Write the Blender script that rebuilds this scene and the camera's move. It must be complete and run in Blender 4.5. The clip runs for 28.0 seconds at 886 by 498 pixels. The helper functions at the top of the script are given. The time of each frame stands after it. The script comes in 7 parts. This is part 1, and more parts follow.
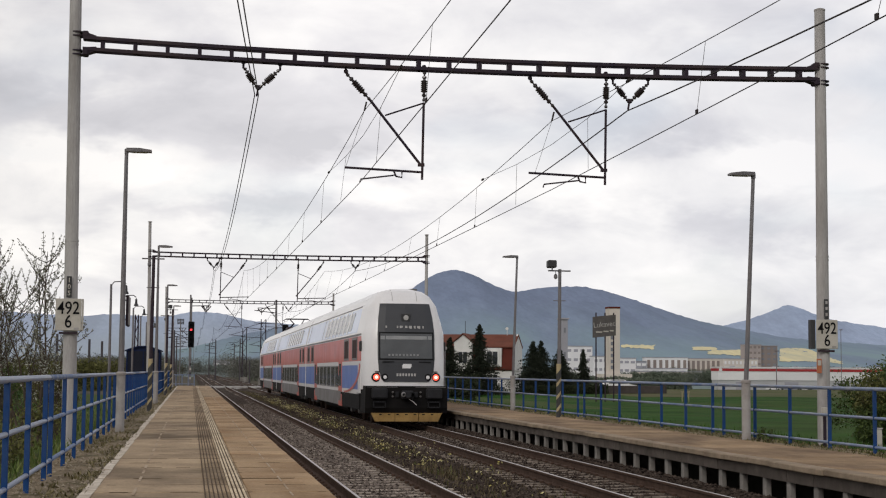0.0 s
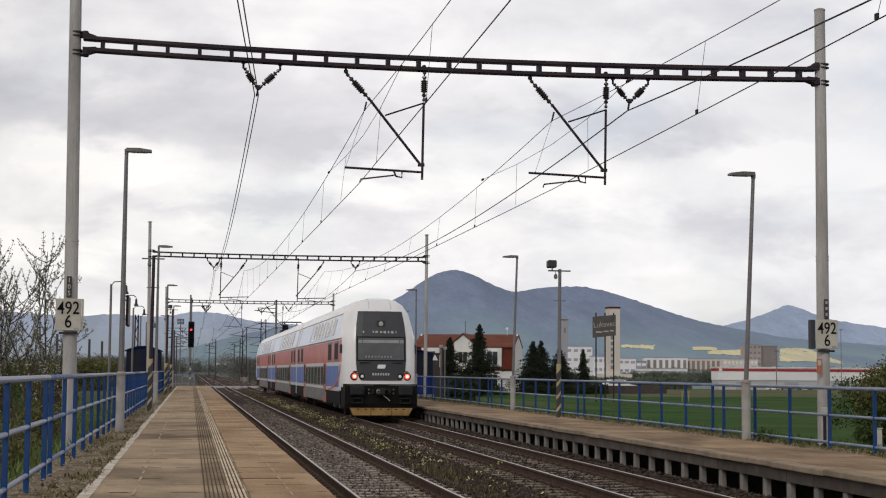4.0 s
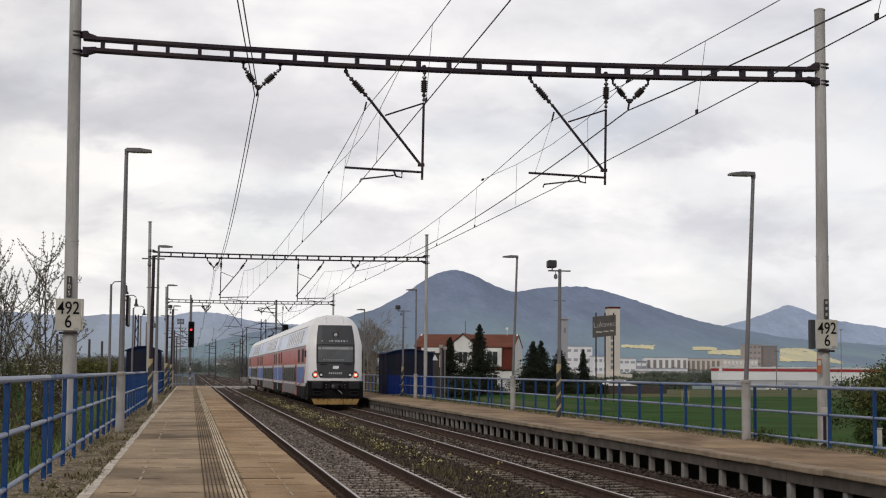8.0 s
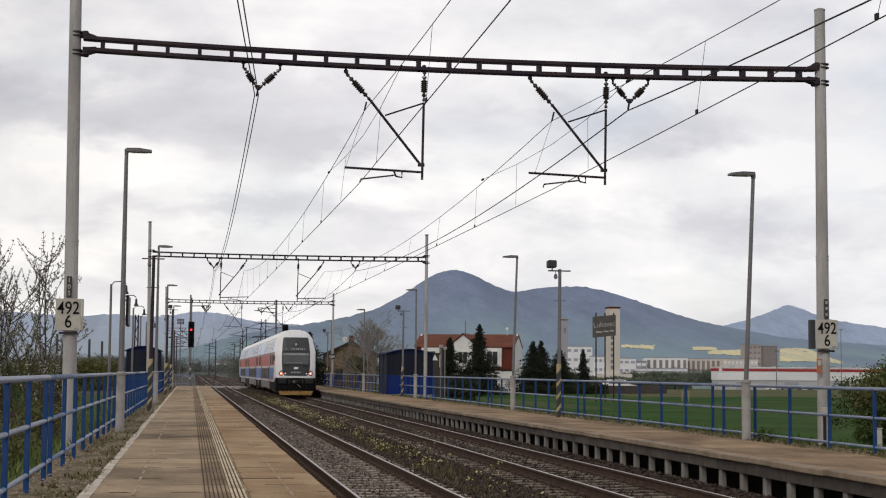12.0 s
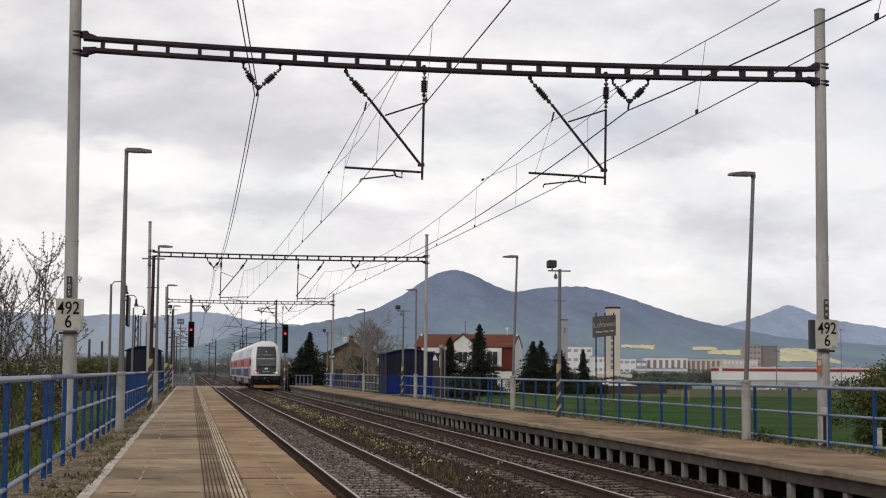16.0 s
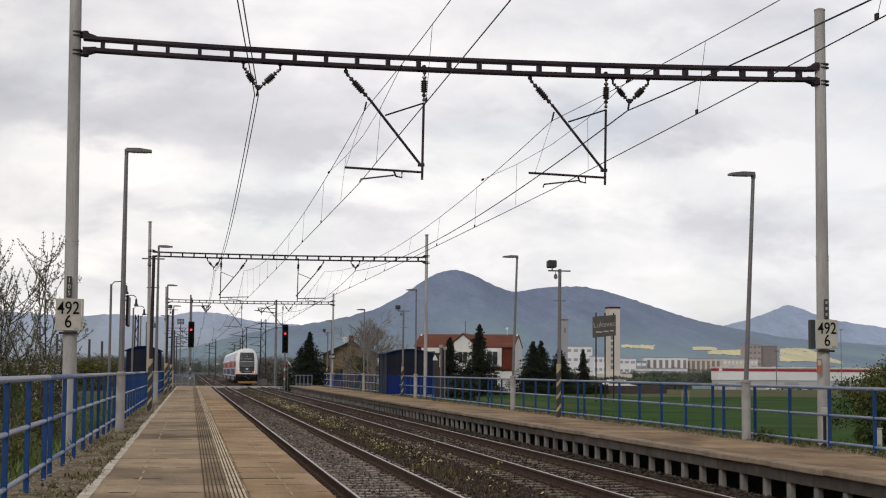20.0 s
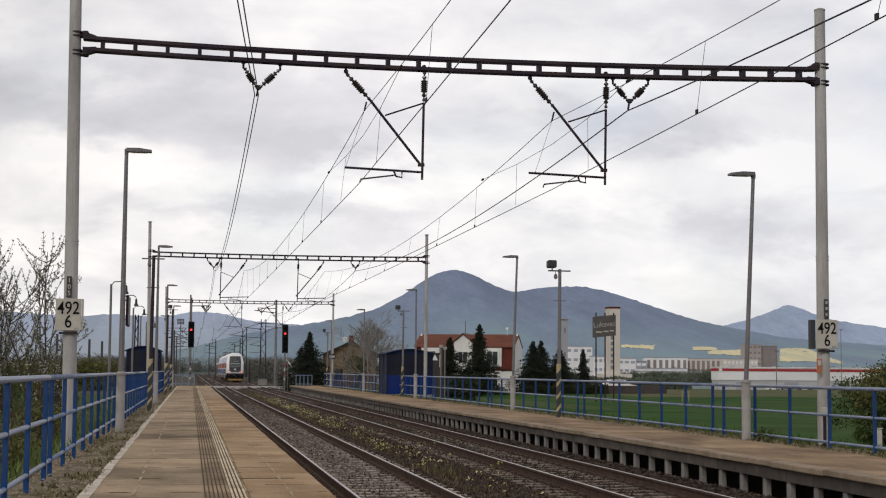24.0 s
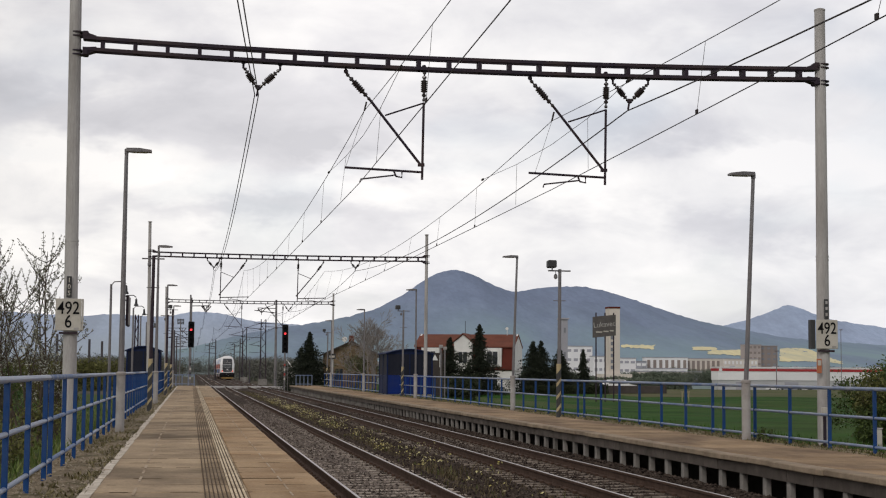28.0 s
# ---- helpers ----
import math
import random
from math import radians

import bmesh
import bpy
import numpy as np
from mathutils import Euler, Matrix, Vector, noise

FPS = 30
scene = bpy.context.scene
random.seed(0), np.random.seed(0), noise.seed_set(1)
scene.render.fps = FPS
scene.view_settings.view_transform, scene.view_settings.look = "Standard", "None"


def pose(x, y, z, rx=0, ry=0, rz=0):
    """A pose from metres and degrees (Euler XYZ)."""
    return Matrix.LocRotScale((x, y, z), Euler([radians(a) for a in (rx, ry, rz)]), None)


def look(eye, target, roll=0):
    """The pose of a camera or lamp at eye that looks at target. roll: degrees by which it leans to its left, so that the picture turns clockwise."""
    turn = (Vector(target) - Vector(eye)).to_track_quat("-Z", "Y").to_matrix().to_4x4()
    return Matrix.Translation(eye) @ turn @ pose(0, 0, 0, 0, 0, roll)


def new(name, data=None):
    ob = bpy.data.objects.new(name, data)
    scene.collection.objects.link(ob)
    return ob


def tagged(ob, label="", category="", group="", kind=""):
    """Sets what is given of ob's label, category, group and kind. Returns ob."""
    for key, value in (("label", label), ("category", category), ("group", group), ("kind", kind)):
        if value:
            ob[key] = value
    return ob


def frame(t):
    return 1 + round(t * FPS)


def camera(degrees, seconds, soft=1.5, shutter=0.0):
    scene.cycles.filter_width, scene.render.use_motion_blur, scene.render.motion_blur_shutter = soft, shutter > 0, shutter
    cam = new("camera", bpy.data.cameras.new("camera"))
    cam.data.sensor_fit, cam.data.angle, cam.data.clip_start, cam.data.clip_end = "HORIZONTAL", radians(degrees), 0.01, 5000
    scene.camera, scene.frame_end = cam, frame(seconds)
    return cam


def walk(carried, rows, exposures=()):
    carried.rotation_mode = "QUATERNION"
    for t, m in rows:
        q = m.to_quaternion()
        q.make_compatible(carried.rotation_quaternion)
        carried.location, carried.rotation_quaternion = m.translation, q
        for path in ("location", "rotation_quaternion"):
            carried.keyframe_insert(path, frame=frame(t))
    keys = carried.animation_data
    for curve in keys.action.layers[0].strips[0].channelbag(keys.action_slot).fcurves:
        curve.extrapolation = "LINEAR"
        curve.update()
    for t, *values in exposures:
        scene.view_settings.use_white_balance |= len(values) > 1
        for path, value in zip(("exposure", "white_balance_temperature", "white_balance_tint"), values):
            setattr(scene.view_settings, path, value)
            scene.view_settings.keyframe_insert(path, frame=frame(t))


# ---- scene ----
# ---- camera: it stands still on the platform ----
cam = camera(32.76, 28.0, soft=1.15)
EYE = (0.0, 0.0, 1.8125)
YAW, PITCH, ROLL = radians(9.4337), radians(4.661), 0.437
AIM = (EYE[0] + math.sin(YAW) * math.cos(PITCH), EYE[1] + math.cos(YAW) * math.cos(PITCH), EYE[2] + math.sin(PITCH))
walk(cam, [(0.0, look(EYE, AIM, ROLL)), (28.0, look(EYE, AIM, ROLL))])

# ---- plan, metres: x across the tracks, y along them, rail head at z = 0 ----
TRACK_W, TRACK_E = 3.185, 7.151
PLAT_W, PLAT_E = 0.55, 0.48          # heights of the two platforms
EDGE_W, EDGE_E = 1.48, 8.83          # their edges
RAIL_W, RAIL_E = -1.66, 11.67        # their railings
GANTRY = (27.67, 78.05, 130.7)
BEAM_Z = 7.695
BEAM_SAG = 0.115                     # the long beam hangs a little in its middle

# ---- light: bright overcast ----
world = bpy.data.worlds.new("overcast_sky")
scene.world = world
world.use_nodes = True
wn, wl = world.node_tree.nodes, world.node_tree.links
wn.clear()
w_out, w_bg = wn.new("ShaderNodeOutputWorld"), wn.new("ShaderNodeBackground")
sky = wn.new("ShaderNodeTexSky")
sky.sky_type, sky.sun_disc = 'NISHITA', False
sky.sun_elevation, sky.sun_rotation = radians(35), radians(-143)
sky.air_density, sky.dust_density = 1.0, 2.0


def wmath(op, a, b=None, c=None):
    n = wn.new("ShaderNodeMath")
    n.operation = op
    for i, v in enumerate((a, b, c)):
        if v is None:
            continue
        if isinstance(v, (int, float)):
            n.inputs[i].default_value = v
        else:
            wl.new(v, n.inputs[i])
    return n.outputs[0]


w_tc, w_sep, w_com = wn.new("ShaderNodeTexCoord"), wn.new("ShaderNodeSeparateXYZ"), wn.new("ShaderNodeCombineXYZ")
wl.new(w_tc.outputs["Generated"], w_sep.inputs[0])
up = wmath('ADD', wmath('MAXIMUM', w_sep.outputs[2], 0.0), 0.42)
wl.new(wmath('DIVIDE', w_sep.outputs[0], up), w_com.inputs[0])
wl.new(wmath('DIVIDE', w_sep.outputs[1], up), w_com.inputs[1])
wl.new(wmath('MULTIPLY', w_sep.outputs[2], 1.6), w_com.inputs[2])


def wnoise(scale, detail, rough, dist, offset):
    m, n = wn.new("ShaderNodeMapping"), wn.new("ShaderNodeTexNoise")
    m.inputs["Location"].default_value = offset
    wl.new(w_com.outputs[0], m.inputs["Vector"])
    wl.new(m.outputs[0], n.inputs["Vector"])
    n.inputs["Scale"].default_value, n.inputs["Detail"].default_value = scale, detail
    n.inputs["Roughness"].default_value, n.inputs["Distortion"].default_value = rough, dist
    return n.outputs["Fac"]


def wramp(fac, stops):
    r = wn.new("ShaderNodeValToRGB")
    while len(r.color_ramp.elements) < len(stops):
        r.color_ramp.elements.new(0.5)
    for e, (at, col) in zip(r.color_ramp.elements, stops):
        e.position, e.color = at, (*col, 1)
    wl.new(fac, r.inputs[0])
    return r.outputs[0]


def wmix(fac, a, b):
    n = wn.new("ShaderNodeMix")
    n.data_type = 'RGBA'
    for sock, v in ((n.inputs[0], fac), (n.inputs[6], a), (n.inputs[7], b)):
        if isinstance(v, (int, float)):
            sock.default_value = v
        elif isinstance(v, tuple):
            sock.default_value = (*v, 1)
        else:
            wl.new(v, sock)
    return n.outputs[2]


big = wnoise(2.3, 5.0, 0.50, 0.35, (3.1, 1.7, 0.0))
fine = wnoise(6.5, 6.0, 0.58, 0.4, (0.4, 5.2, 0.0))
# broad banks of cloud ahead: (across, up, half width, half height, thickness); thin, bright gaps are negative
ahead = wmath('MAXIMUM', w_sep.outputs[1], 0.12)
warp = wmath('MULTIPLY', wmath('SUBTRACT', wnoise(9.0, 4.0, 0.6, 0.0, (1.3, 8.8, 0.0)), 0.5), 0.16)
cloud_u = wmath('ADD', wmath('DIVIDE', w_sep.outputs[0], ahead), warp)
cloud_v = wmath('ADD', wmath('DIVIDE', w_sep.outputs[2], ahead), wmath('MULTIPLY', warp, -0.35))
banks = None
for bu, bv, bw, bh, amount in ((0.07, 0.153, 0.060, 0.014, 0.24), (-0.10, 0.168, 0.065, 0.022, 0.22), (0.01, 0.178, 0.070, 0.020, 0.19), (0.30, 0.170, 0.110, 0.016, 0.17),
                               (0.05, 0.104, 0.110, 0.008, 0.13), (0.39, 0.100, 0.110, 0.022, 0.15), (0.28, 0.250, 0.150, 0.022, 0.13), (-0.05, 0.135, 0.070, 0.012, -0.10),
                               (-0.03, 0.221, 0.070, 0.012, -0.06), (0.44, 0.150, 0.075, 0.016, -0.12), (0.17, 0.124, 0.110, 0.016, -0.12), (-0.09, 0.080, 0.090, 0.016, -0.10)):
    du = wmath('POWER', wmath('ABSOLUTE', wmath('MULTIPLY', wmath('SUBTRACT', cloud_u, bu), 1 / bw)), 2.0)
    dv = wmath('POWER', wmath('ABSOLUTE', wmath('MULTIPLY', wmath('SUBTRACT', cloud_v, bv), 1 / bh)), 2.0)
    bank = wmath('MULTIPLY', wmath('EXPONENT', wmath('MULTIPLY', wmath('ADD', du, dv), -1.0)), amount)
    banks = bank if banks is None else wmath('ADD', banks, bank)
cloud_shape = wmath('SUBTRACT', wmath('ADD', wmath('MULTIPLY', big, 0.62), wmath('MULTIPLY', fine, 0.38)), banks)
cloud = wramp(cloud_shape, [(0.26, (0.565, 0.56, 0.585)), (0.40, (0.68, 0.67, 0.69)), (0.50, (0.82, 0.805, 0.80)), (0.60, (0.945, 0.92, 0.895))])
low = wramp(w_sep.outputs[2], [(0.0, (0.97, 0.98, 1.0)), (0.05, (1.0, 1.0, 1.0)), (0.11, (0.96, 0.96, 0.965)), (0.16, (0.93, 0.93, 0.94)), (0.28, (0.95, 0.95, 0.96)), (0.7, (0.60, 0.60, 0.62))])
m_low = wn.new("ShaderNodeMix")
m_low.data_type, m_low.blend_type = 'RGBA', 'MULTIPLY'
m_low.inputs[0].default_value = 1.0
wl.new(cloud, m_low.inputs[6])
wl.new(low, m_low.inputs[7])
sky_dim = wn.new("ShaderNodeMix")
sky_dim.data_type, sky_dim.blend_type = 'RGBA', 'MULTIPLY'
sky_dim.inputs[0].default_value = 1.0
wl.new(sky.outputs[0], sky_dim.inputs[6])
sky_dim.inputs[7].default_value = (0.10, 0.10, 0.10, 1)
gap = wramp(wnoise(3.0, 3.0, 0.5, 0.2, (7.7, 2.4, 0.0)), [(0.58, (0.98, 0.98, 0.98)), (0.70, (0.80, 0.80, 0.80))])
# the cloud cover is brighter on the sun's side
m_side = wn.new("ShaderNodeMix")
m_side.data_type, m_side.blend_type = 'RGBA', 'MULTIPLY'
m_side.inputs[0].default_value = 1.0
side_x = wmath('ADD', wmath('MULTIPLY', w_sep.outputs[0], 0.5), 0.5)
wl.new(m_low.outputs[2], m_side.inputs[6])
wl.new(wramp(side_x, [(0.44, (0.96, 0.955, 0.95)), (0.48, (1.02, 1.015, 1.01)), (0.54, (1.14, 1.13, 1.12)), (0.61, (1.03, 1.03, 1.035)), (0.70, (0.93, 0.94, 0.97))]), m_side.inputs[7])
wl.new(wmix(gap, sky_dim.outputs[2], m_side.outputs[2]), w_bg.inputs["Color"])
w_bg.inputs["Strength"].default_value = 1.14
wl.new(w_bg.outputs[0], w_out.inputs[0])

sun = new("sun", bpy.data.lights.new("sun", 'SUN'))
sun.data.energy, sun.data.angle, sun.data.color = 1.0, radians(24), (1.0, 0.945, 0.87)
sun.matrix_world = look((-34, -46, 40), (0, 0, 0))
scene.view_settings.exposure = 0.0


# ---- materials ----
def mat(name, base, alt=None, scale=4.0, rough=0.7, metal=0.0, bump=0.15, grain=60.0, dirt=None, dirt_scale=0.9, dirt_amount=0.5,
        vary=0.0, world_space=False, stretch=(1, 1, 1), coat=0.0, contrast=0.19, rough_var=0.12, bump_dist=0.01):
    """Base colour that wanders to alt over a middle scale, dirt over a large one, grain as fine relief."""
    m = bpy.data.materials.new(name)
    m.use_nodes = True
    n, l = m.node_tree.nodes, m.node_tree.links
    b = n["Principled BSDF"]
    tc, mp = n.new("ShaderNodeTexCoord"), n.new("ShaderNodeMapping")
    if world_space:
        l.new(n.new("ShaderNodeNewGeometry").outputs["Position"], mp.inputs[0])
    else:
        l.new(tc.outputs["Object"], mp.inputs[0])
    mp.inputs["Scale"].default_value = stretch
    alt = alt or tuple(c * 0.72 for c in base)

    def noise_of(sc, detail=5.0, ro=0.6):
        t = n.new("ShaderNodeTexNoise")
        t.inputs["Scale"].default_value, t.inputs["Detail"].default_value, t.inputs["Roughness"].default_value = sc, detail, ro
        l.new(mp.outputs[0], t.inputs["Vector"])
        return t.outputs["Fac"]

    def ramp_of(fac, lo, hi):
        r = n.new("ShaderNodeMapRange")
        r.inputs[1].default_value, r.inputs[2].default_value = lo, hi
        l.new(fac, r.inputs[0])
        return r.outputs[0]

    def mixed(fac, a, c, mode='MIX'):
        x = n.new("ShaderNodeMix")
        x.data_type, x.blend_type = 'RGBA', mode
        for s, v in ((x.inputs[0], fac), (x.inputs[6], a), (x.inputs[7], c)):
            if isinstance(v, (int, float)):
                s.default_value = v
            elif isinstance(v, tuple):
                s.default_value = (*v, 1)
            else:
                l.new(v, s)
        return x.outputs[2]

    mid = noise_of(scale)
    col = mixed(ramp_of(mid, 0.3, 0.7), base, alt)
    fine_n = noise_of(grain, 4.0, 0.7)
    g = ramp_of(fine_n, 0.2, 0.8)
    shade = n.new("ShaderNodeMapRange")
    shade.inputs[3].default_value, shade.inputs[4].default_value = 1 - contrast, 1 + contrast
    l.new(g, shade.inputs[0])
    grey = n.new("ShaderNodeCombineColor")
    for i in range(3):
        l.new(shade.outputs[0], grey.inputs[i])
    col = mixed(0.8, col, grey.outputs[0], 'MULTIPLY')
    if dirt:
        d = ramp_of(noise_of(dirt_scale, 6.0, 0.65), 0.45, 0.68)
        dm = n.new("ShaderNodeMath")
        dm.operation = 'MULTIPLY'
        dm.inputs[1].default_value = dirt_amount
        l.new(d, dm.inputs[0])
        col = mixed(dm.outputs[0], col, dirt)
    if vary:
        oi, hv, mr = n.new("ShaderNodeObjectInfo"), n.new("ShaderNodeHueSaturation"), n.new("ShaderNodeMapRange")
        mr.inputs[3].default_value, mr.inputs[4].default_value = 1 - vary, 1 + vary
        l.new(oi.outputs["Random"], mr.inputs[0])
        l.new(mr.outputs[0], hv.inputs["Value"])
        l.new(col, hv.inputs["Color"])
        col = hv.outputs[0]
    l.new(col, b.inputs["Base Color"])
    rr = n.new("ShaderNodeMapRange")
    rr.inputs[3].default_value, rr.inputs[4].default_value = max(0.03, rough - rough_var), min(1.0, rough + rough_var)
    l.new(mid, rr.inputs[0])
    l.new(rr.outputs[0], b.inputs["Roughness"])
    b.inputs["Metallic"].default_value = metal
    b.inputs["Specular IOR Level"].default_value = 0.5 if rough < 0.6 else 0.06
    if coat:
        b.inputs["Coat Weight"].default_value = coat
        b.inputs["Coat Roughness"].default_value = 0.15
    if bump:
        bp = n.new("ShaderNodeBump")
        bp.inputs["Strength"].default_value, bp.inputs["Distance"].default_value = bump, bump_dist
        l.new(fine_n, bp.inputs["Height"])
        l.new(bp.outputs[0], b.inputs["Normal"])
    return m


def glow(name, colour, strength):
    m = mat(name, colour, rough=0.3, bump=0)
    b = m.node_tree.nodes["Principled BSDF"]
    b.inputs["Emission Color"].default_value = (*colour, 1)
    b.inputs["Emission Strength"].default_value = strength
    return m


def leaf_mat(name, base, alt, rough=0.6):
    """Foliage: each leaf or clump takes a colour of its own."""
    m = bpy.data.materials.new(name)
    m.use_nodes = True
    n, l = m.node_tree.nodes, m.node_tree.links
    b = n["Principled BSDF"]
    geo, r = n.new("ShaderNodeNewGeometry"), n.new("ShaderNodeValToRGB")
    r.color_ramp.elements[0].color, r.color_ramp.elements[1].color = (*base, 1), (*alt, 1)
    l.new(geo.outputs["Random Per Island"], r.inputs[0])
    l.new(r.outputs[0], b.inputs["Base Color"])
    b.inputs["Roughness"].default_value = rough
    b.inputs["Specular IOR Level"].default_value = 0.08
    return m


STONES = leaf_mat("loose_stone", (0.018, 0.013, 0.011), (0.085, 0.066, 0.055), 0.95)
STONES_PALE = leaf_mat("pale_loose_stone", (0.050, 0.040, 0.034), (0.205, 0.170, 0.148), 0.95)
CONCRETE = mat("weathered_concrete", (0.45, 0.432, 0.420), (0.335, 0.320, 0.310), 2.4, 0.85, bump=0.3, grain=45, dirt=(0.20, 0.182, 0.170), dirt_scale=1.5, dirt_amount=0.75, stretch=(1, 1, 0.22))
LEG = mat("platform_leg_concrete", (0.27, 0.255, 0.238), (0.18, 0.167, 0.155), 3.0, 0.88, bump=0.3, grain=40, dirt=(0.10, 0.085, 0.075), dirt_scale=1.6, dirt_amount=0.7, vary=0.14, world_space=True)
SLAB = mat("platform_slab", (0.435, 0.328, 0.215), (0.292, 0.220, 0.146), 1.9, 0.9, bump=0.25, grain=40, contrast=0.34, dirt=(0.125, 0.094, 0.066), dirt_scale=0.8, dirt_amount=0.85, vary=0.13, stretch=(0.55, 0.42, 1), world_space=True)
SLAB_RUST = mat("rust_stained_slab", (0.425, 0.300, 0.182), (0.290, 0.202, 0.121), 1.9, 0.9, bump=0.25, grain=40, contrast=0.34, dirt=(0.190, 0.105, 0.050), dirt_scale=0.9, dirt_amount=0.8, vary=0.13, stretch=(0.6, 0.40, 1), world_space=True)
SLAB_E = mat("platform_slab_east", (0.350, 0.248, 0.152), (0.215, 0.150, 0.093), 1.5, 0.9, bump=0.25, grain=70, contrast=0.32, dirt=(0.105, 0.070, 0.050), dirt_scale=0.8, dirt_amount=0.85, vary=0.10, world_space=True, stretch=(0.9, 0.4, 1))
SLAB_LIP = mat("pale_edge_slab", (0.325, 0.258, 0.188), (0.205, 0.160, 0.115), 2.4, 0.9, bump=0.25, grain=60, contrast=0.3, dirt=(0.16, 0.125, 0.09), dirt_scale=1.3, dirt_amount=0.8, vary=0.1, world_space=True)
SLAB_EDGE = mat("slab_edge_concrete", (0.110, 0.094, 0.082), (0.066, 0.056, 0.049), 1.8, 0.9, bump=0.3, grain=45, dirt=(0.06, 0.052, 0.045), dirt_scale=1.1, dirt_amount=0.7, vary=0.1, world_space=True)
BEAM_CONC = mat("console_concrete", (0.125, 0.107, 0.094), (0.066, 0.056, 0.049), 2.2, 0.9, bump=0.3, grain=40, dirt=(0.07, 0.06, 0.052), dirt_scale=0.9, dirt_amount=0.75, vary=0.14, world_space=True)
# earth under the east platform, with the shade put into its colour
SHADE_FILL = mat("shadowed_earth", (0.035, 0.030, 0.026), (0.022, 0.019, 0.017), 3.0, 0.95, bump=0.4, grain=30)
BALLAST = mat("ballast_stone", (0.066, 0.049, 0.039), (0.036, 0.026, 0.021), 0.8, 0.92, bump=1.0, grain=13, contrast=0.75, dirt=(0.040, 0.028, 0.021), dirt_scale=0.3, dirt_amount=0.7, bump_dist=0.06)
SLEEPER_OLD = mat("stained_concrete_sleeper", (0.25, 0.205, 0.168), (0.15, 0.122, 0.100), 3.0, 0.9, bump=0.25, grain=40, dirt=(0.07, 0.05, 0.038), dirt_scale=1.5, vary=0.2, world_space=True)
SLEEPER = mat("concrete_sleeper", (0.37, 0.315, 0.265), (0.24, 0.200, 0.167), 3.0, 0.9, bump=0.25, grain=40, dirt=(0.10, 0.07, 0.05), dirt_scale=1.5, vary=0.15, world_space=True)
RUST = mat("rusty_rail_side", (0.085, 0.055, 0.042), (0.055, 0.036, 0.028), 6.0, 0.85, bump=0.25, grain=60)
STEEL = mat("polished_rail_head", (0.46, 0.43, 0.42), (0.33, 0.30, 0.29), 5.0, 0.40, 0.8, bump=0.05, grain=90, stretch=(4, 0.2, 1))
BLUE = mat("blue_railing_paint", (0.016, 0.055, 0.172), (0.014, 0.042, 0.130), 2.5, 0.62, bump=0.06, grain=70, dirt=(0.10, 0.11, 0.14), dirt_scale=2.2, dirt_amount=0.25, vary=0.08)
# worn rail paint, with the sky's pale highlight mixed into the colour
BLUE_TOP = mat("worn_sky_lit_rail_paint", (0.085, 0.140, 0.28), (0.19, 0.22, 0.29), 3.0, 0.40, bump=0.08, grain=70, dirt=(0.27, 0.29, 0.34), dirt_scale=3.0, dirt_amount=0.55)
BLUE_DEEP = mat("shelter_blue_panel", (0.009, 0.018, 0.062), (0.008, 0.015, 0.048), 1.2, 0.62, bump=0.05, dirt=(0.03, 0.035, 0.06), dirt_scale=1.0)
SHELTER_DARK = mat("shelter_dark_panel", (0.013, 0.015, 0.025), (0.022, 0.024, 0.034), 1.0, 0.65, bump=0.02, rough_var=0.05)
GALV = mat("galvanised_steel", (0.190, 0.180, 0.185), (0.135, 0.128, 0.135), 3.0, 0.5, 0.55, bump=0.06, grain=60, dirt=(0.16, 0.13, 0.11), dirt_scale=1.4, dirt_amount=0.4)
POST_GREY = mat("painted_post_base", (0.36, 0.345, 0.335), (0.28, 0.265, 0.255), 2.0, 0.7, bump=0.1, dirt=(0.20, 0.16, 0.13), dirt_scale=2.0, dirt_amount=0.5)
BEAM = mat("dark_gantry_steel", (0.030, 0.024, 0.036), (0.042, 0.032, 0.040), 2.0, 0.6, 0.2, bump=0.1, grain=50, dirt=(0.075, 0.05, 0.04), dirt_scale=1.0)
WIRE = mat("overhead_wire", (0.035, 0.030, 0.030), (0.05, 0.04, 0.038), 3.0, 0.6, 0.3, bump=0)
INSUL = mat("brown_insulator", (0.022, 0.016, 0.018), (0.035, 0.025, 0.024), 8.0, 0.25, bump=0.02, coat=0.5)
BLACK = mat("matt_black", (0.018, 0.018, 0.020), (0.03, 0.03, 0.03), 4.0, 0.55, bump=0.05)
YELLOW = mat("warning_yellow", (0.44, 0.36, 0.20), (0.33, 0.26, 0.14), 4.0, 0.55, bump=0.05, dirt=(0.2, 0.15, 0.08), dirt_scale=3.0)
WHITE_PLATE = mat("sign_plate_white", (0.46, 0.430, 0.380), (0.39, 0.362, 0.315), 3.0, 0.55, bump=0.04, dirt=(0.30, 0.27, 0.22), dirt_scale=3.0, dirt_amount=0.4)
INK = mat("sign_ink", (0.012, 0.012, 0.013), rough=0.6, bump=0)
LINE_WHITE = mat("worn_white_line", (0.66, 0.60, 0.51), (0.50, 0.43, 0.35), 6.0, 0.85, bump=0.1, dirt=(0.27, 0.21, 0.15), dirt_scale=3.2, dirt_amount=0.8)
RIB = mat("tactile_rib_cream", (0.68, 0.57, 0.41), (0.54, 0.44, 0.31), 5.0, 0.85, bump=0.15, dirt=(0.19, 0.14, 0.10), dirt_scale=2.2, dirt_amount=0.8)
RIB_DARK = mat("tactile_rib_brown", (0.10, 0.072, 0.050), (0.095, 0.066, 0.044), 5.0, 0.9, bump=0.15)
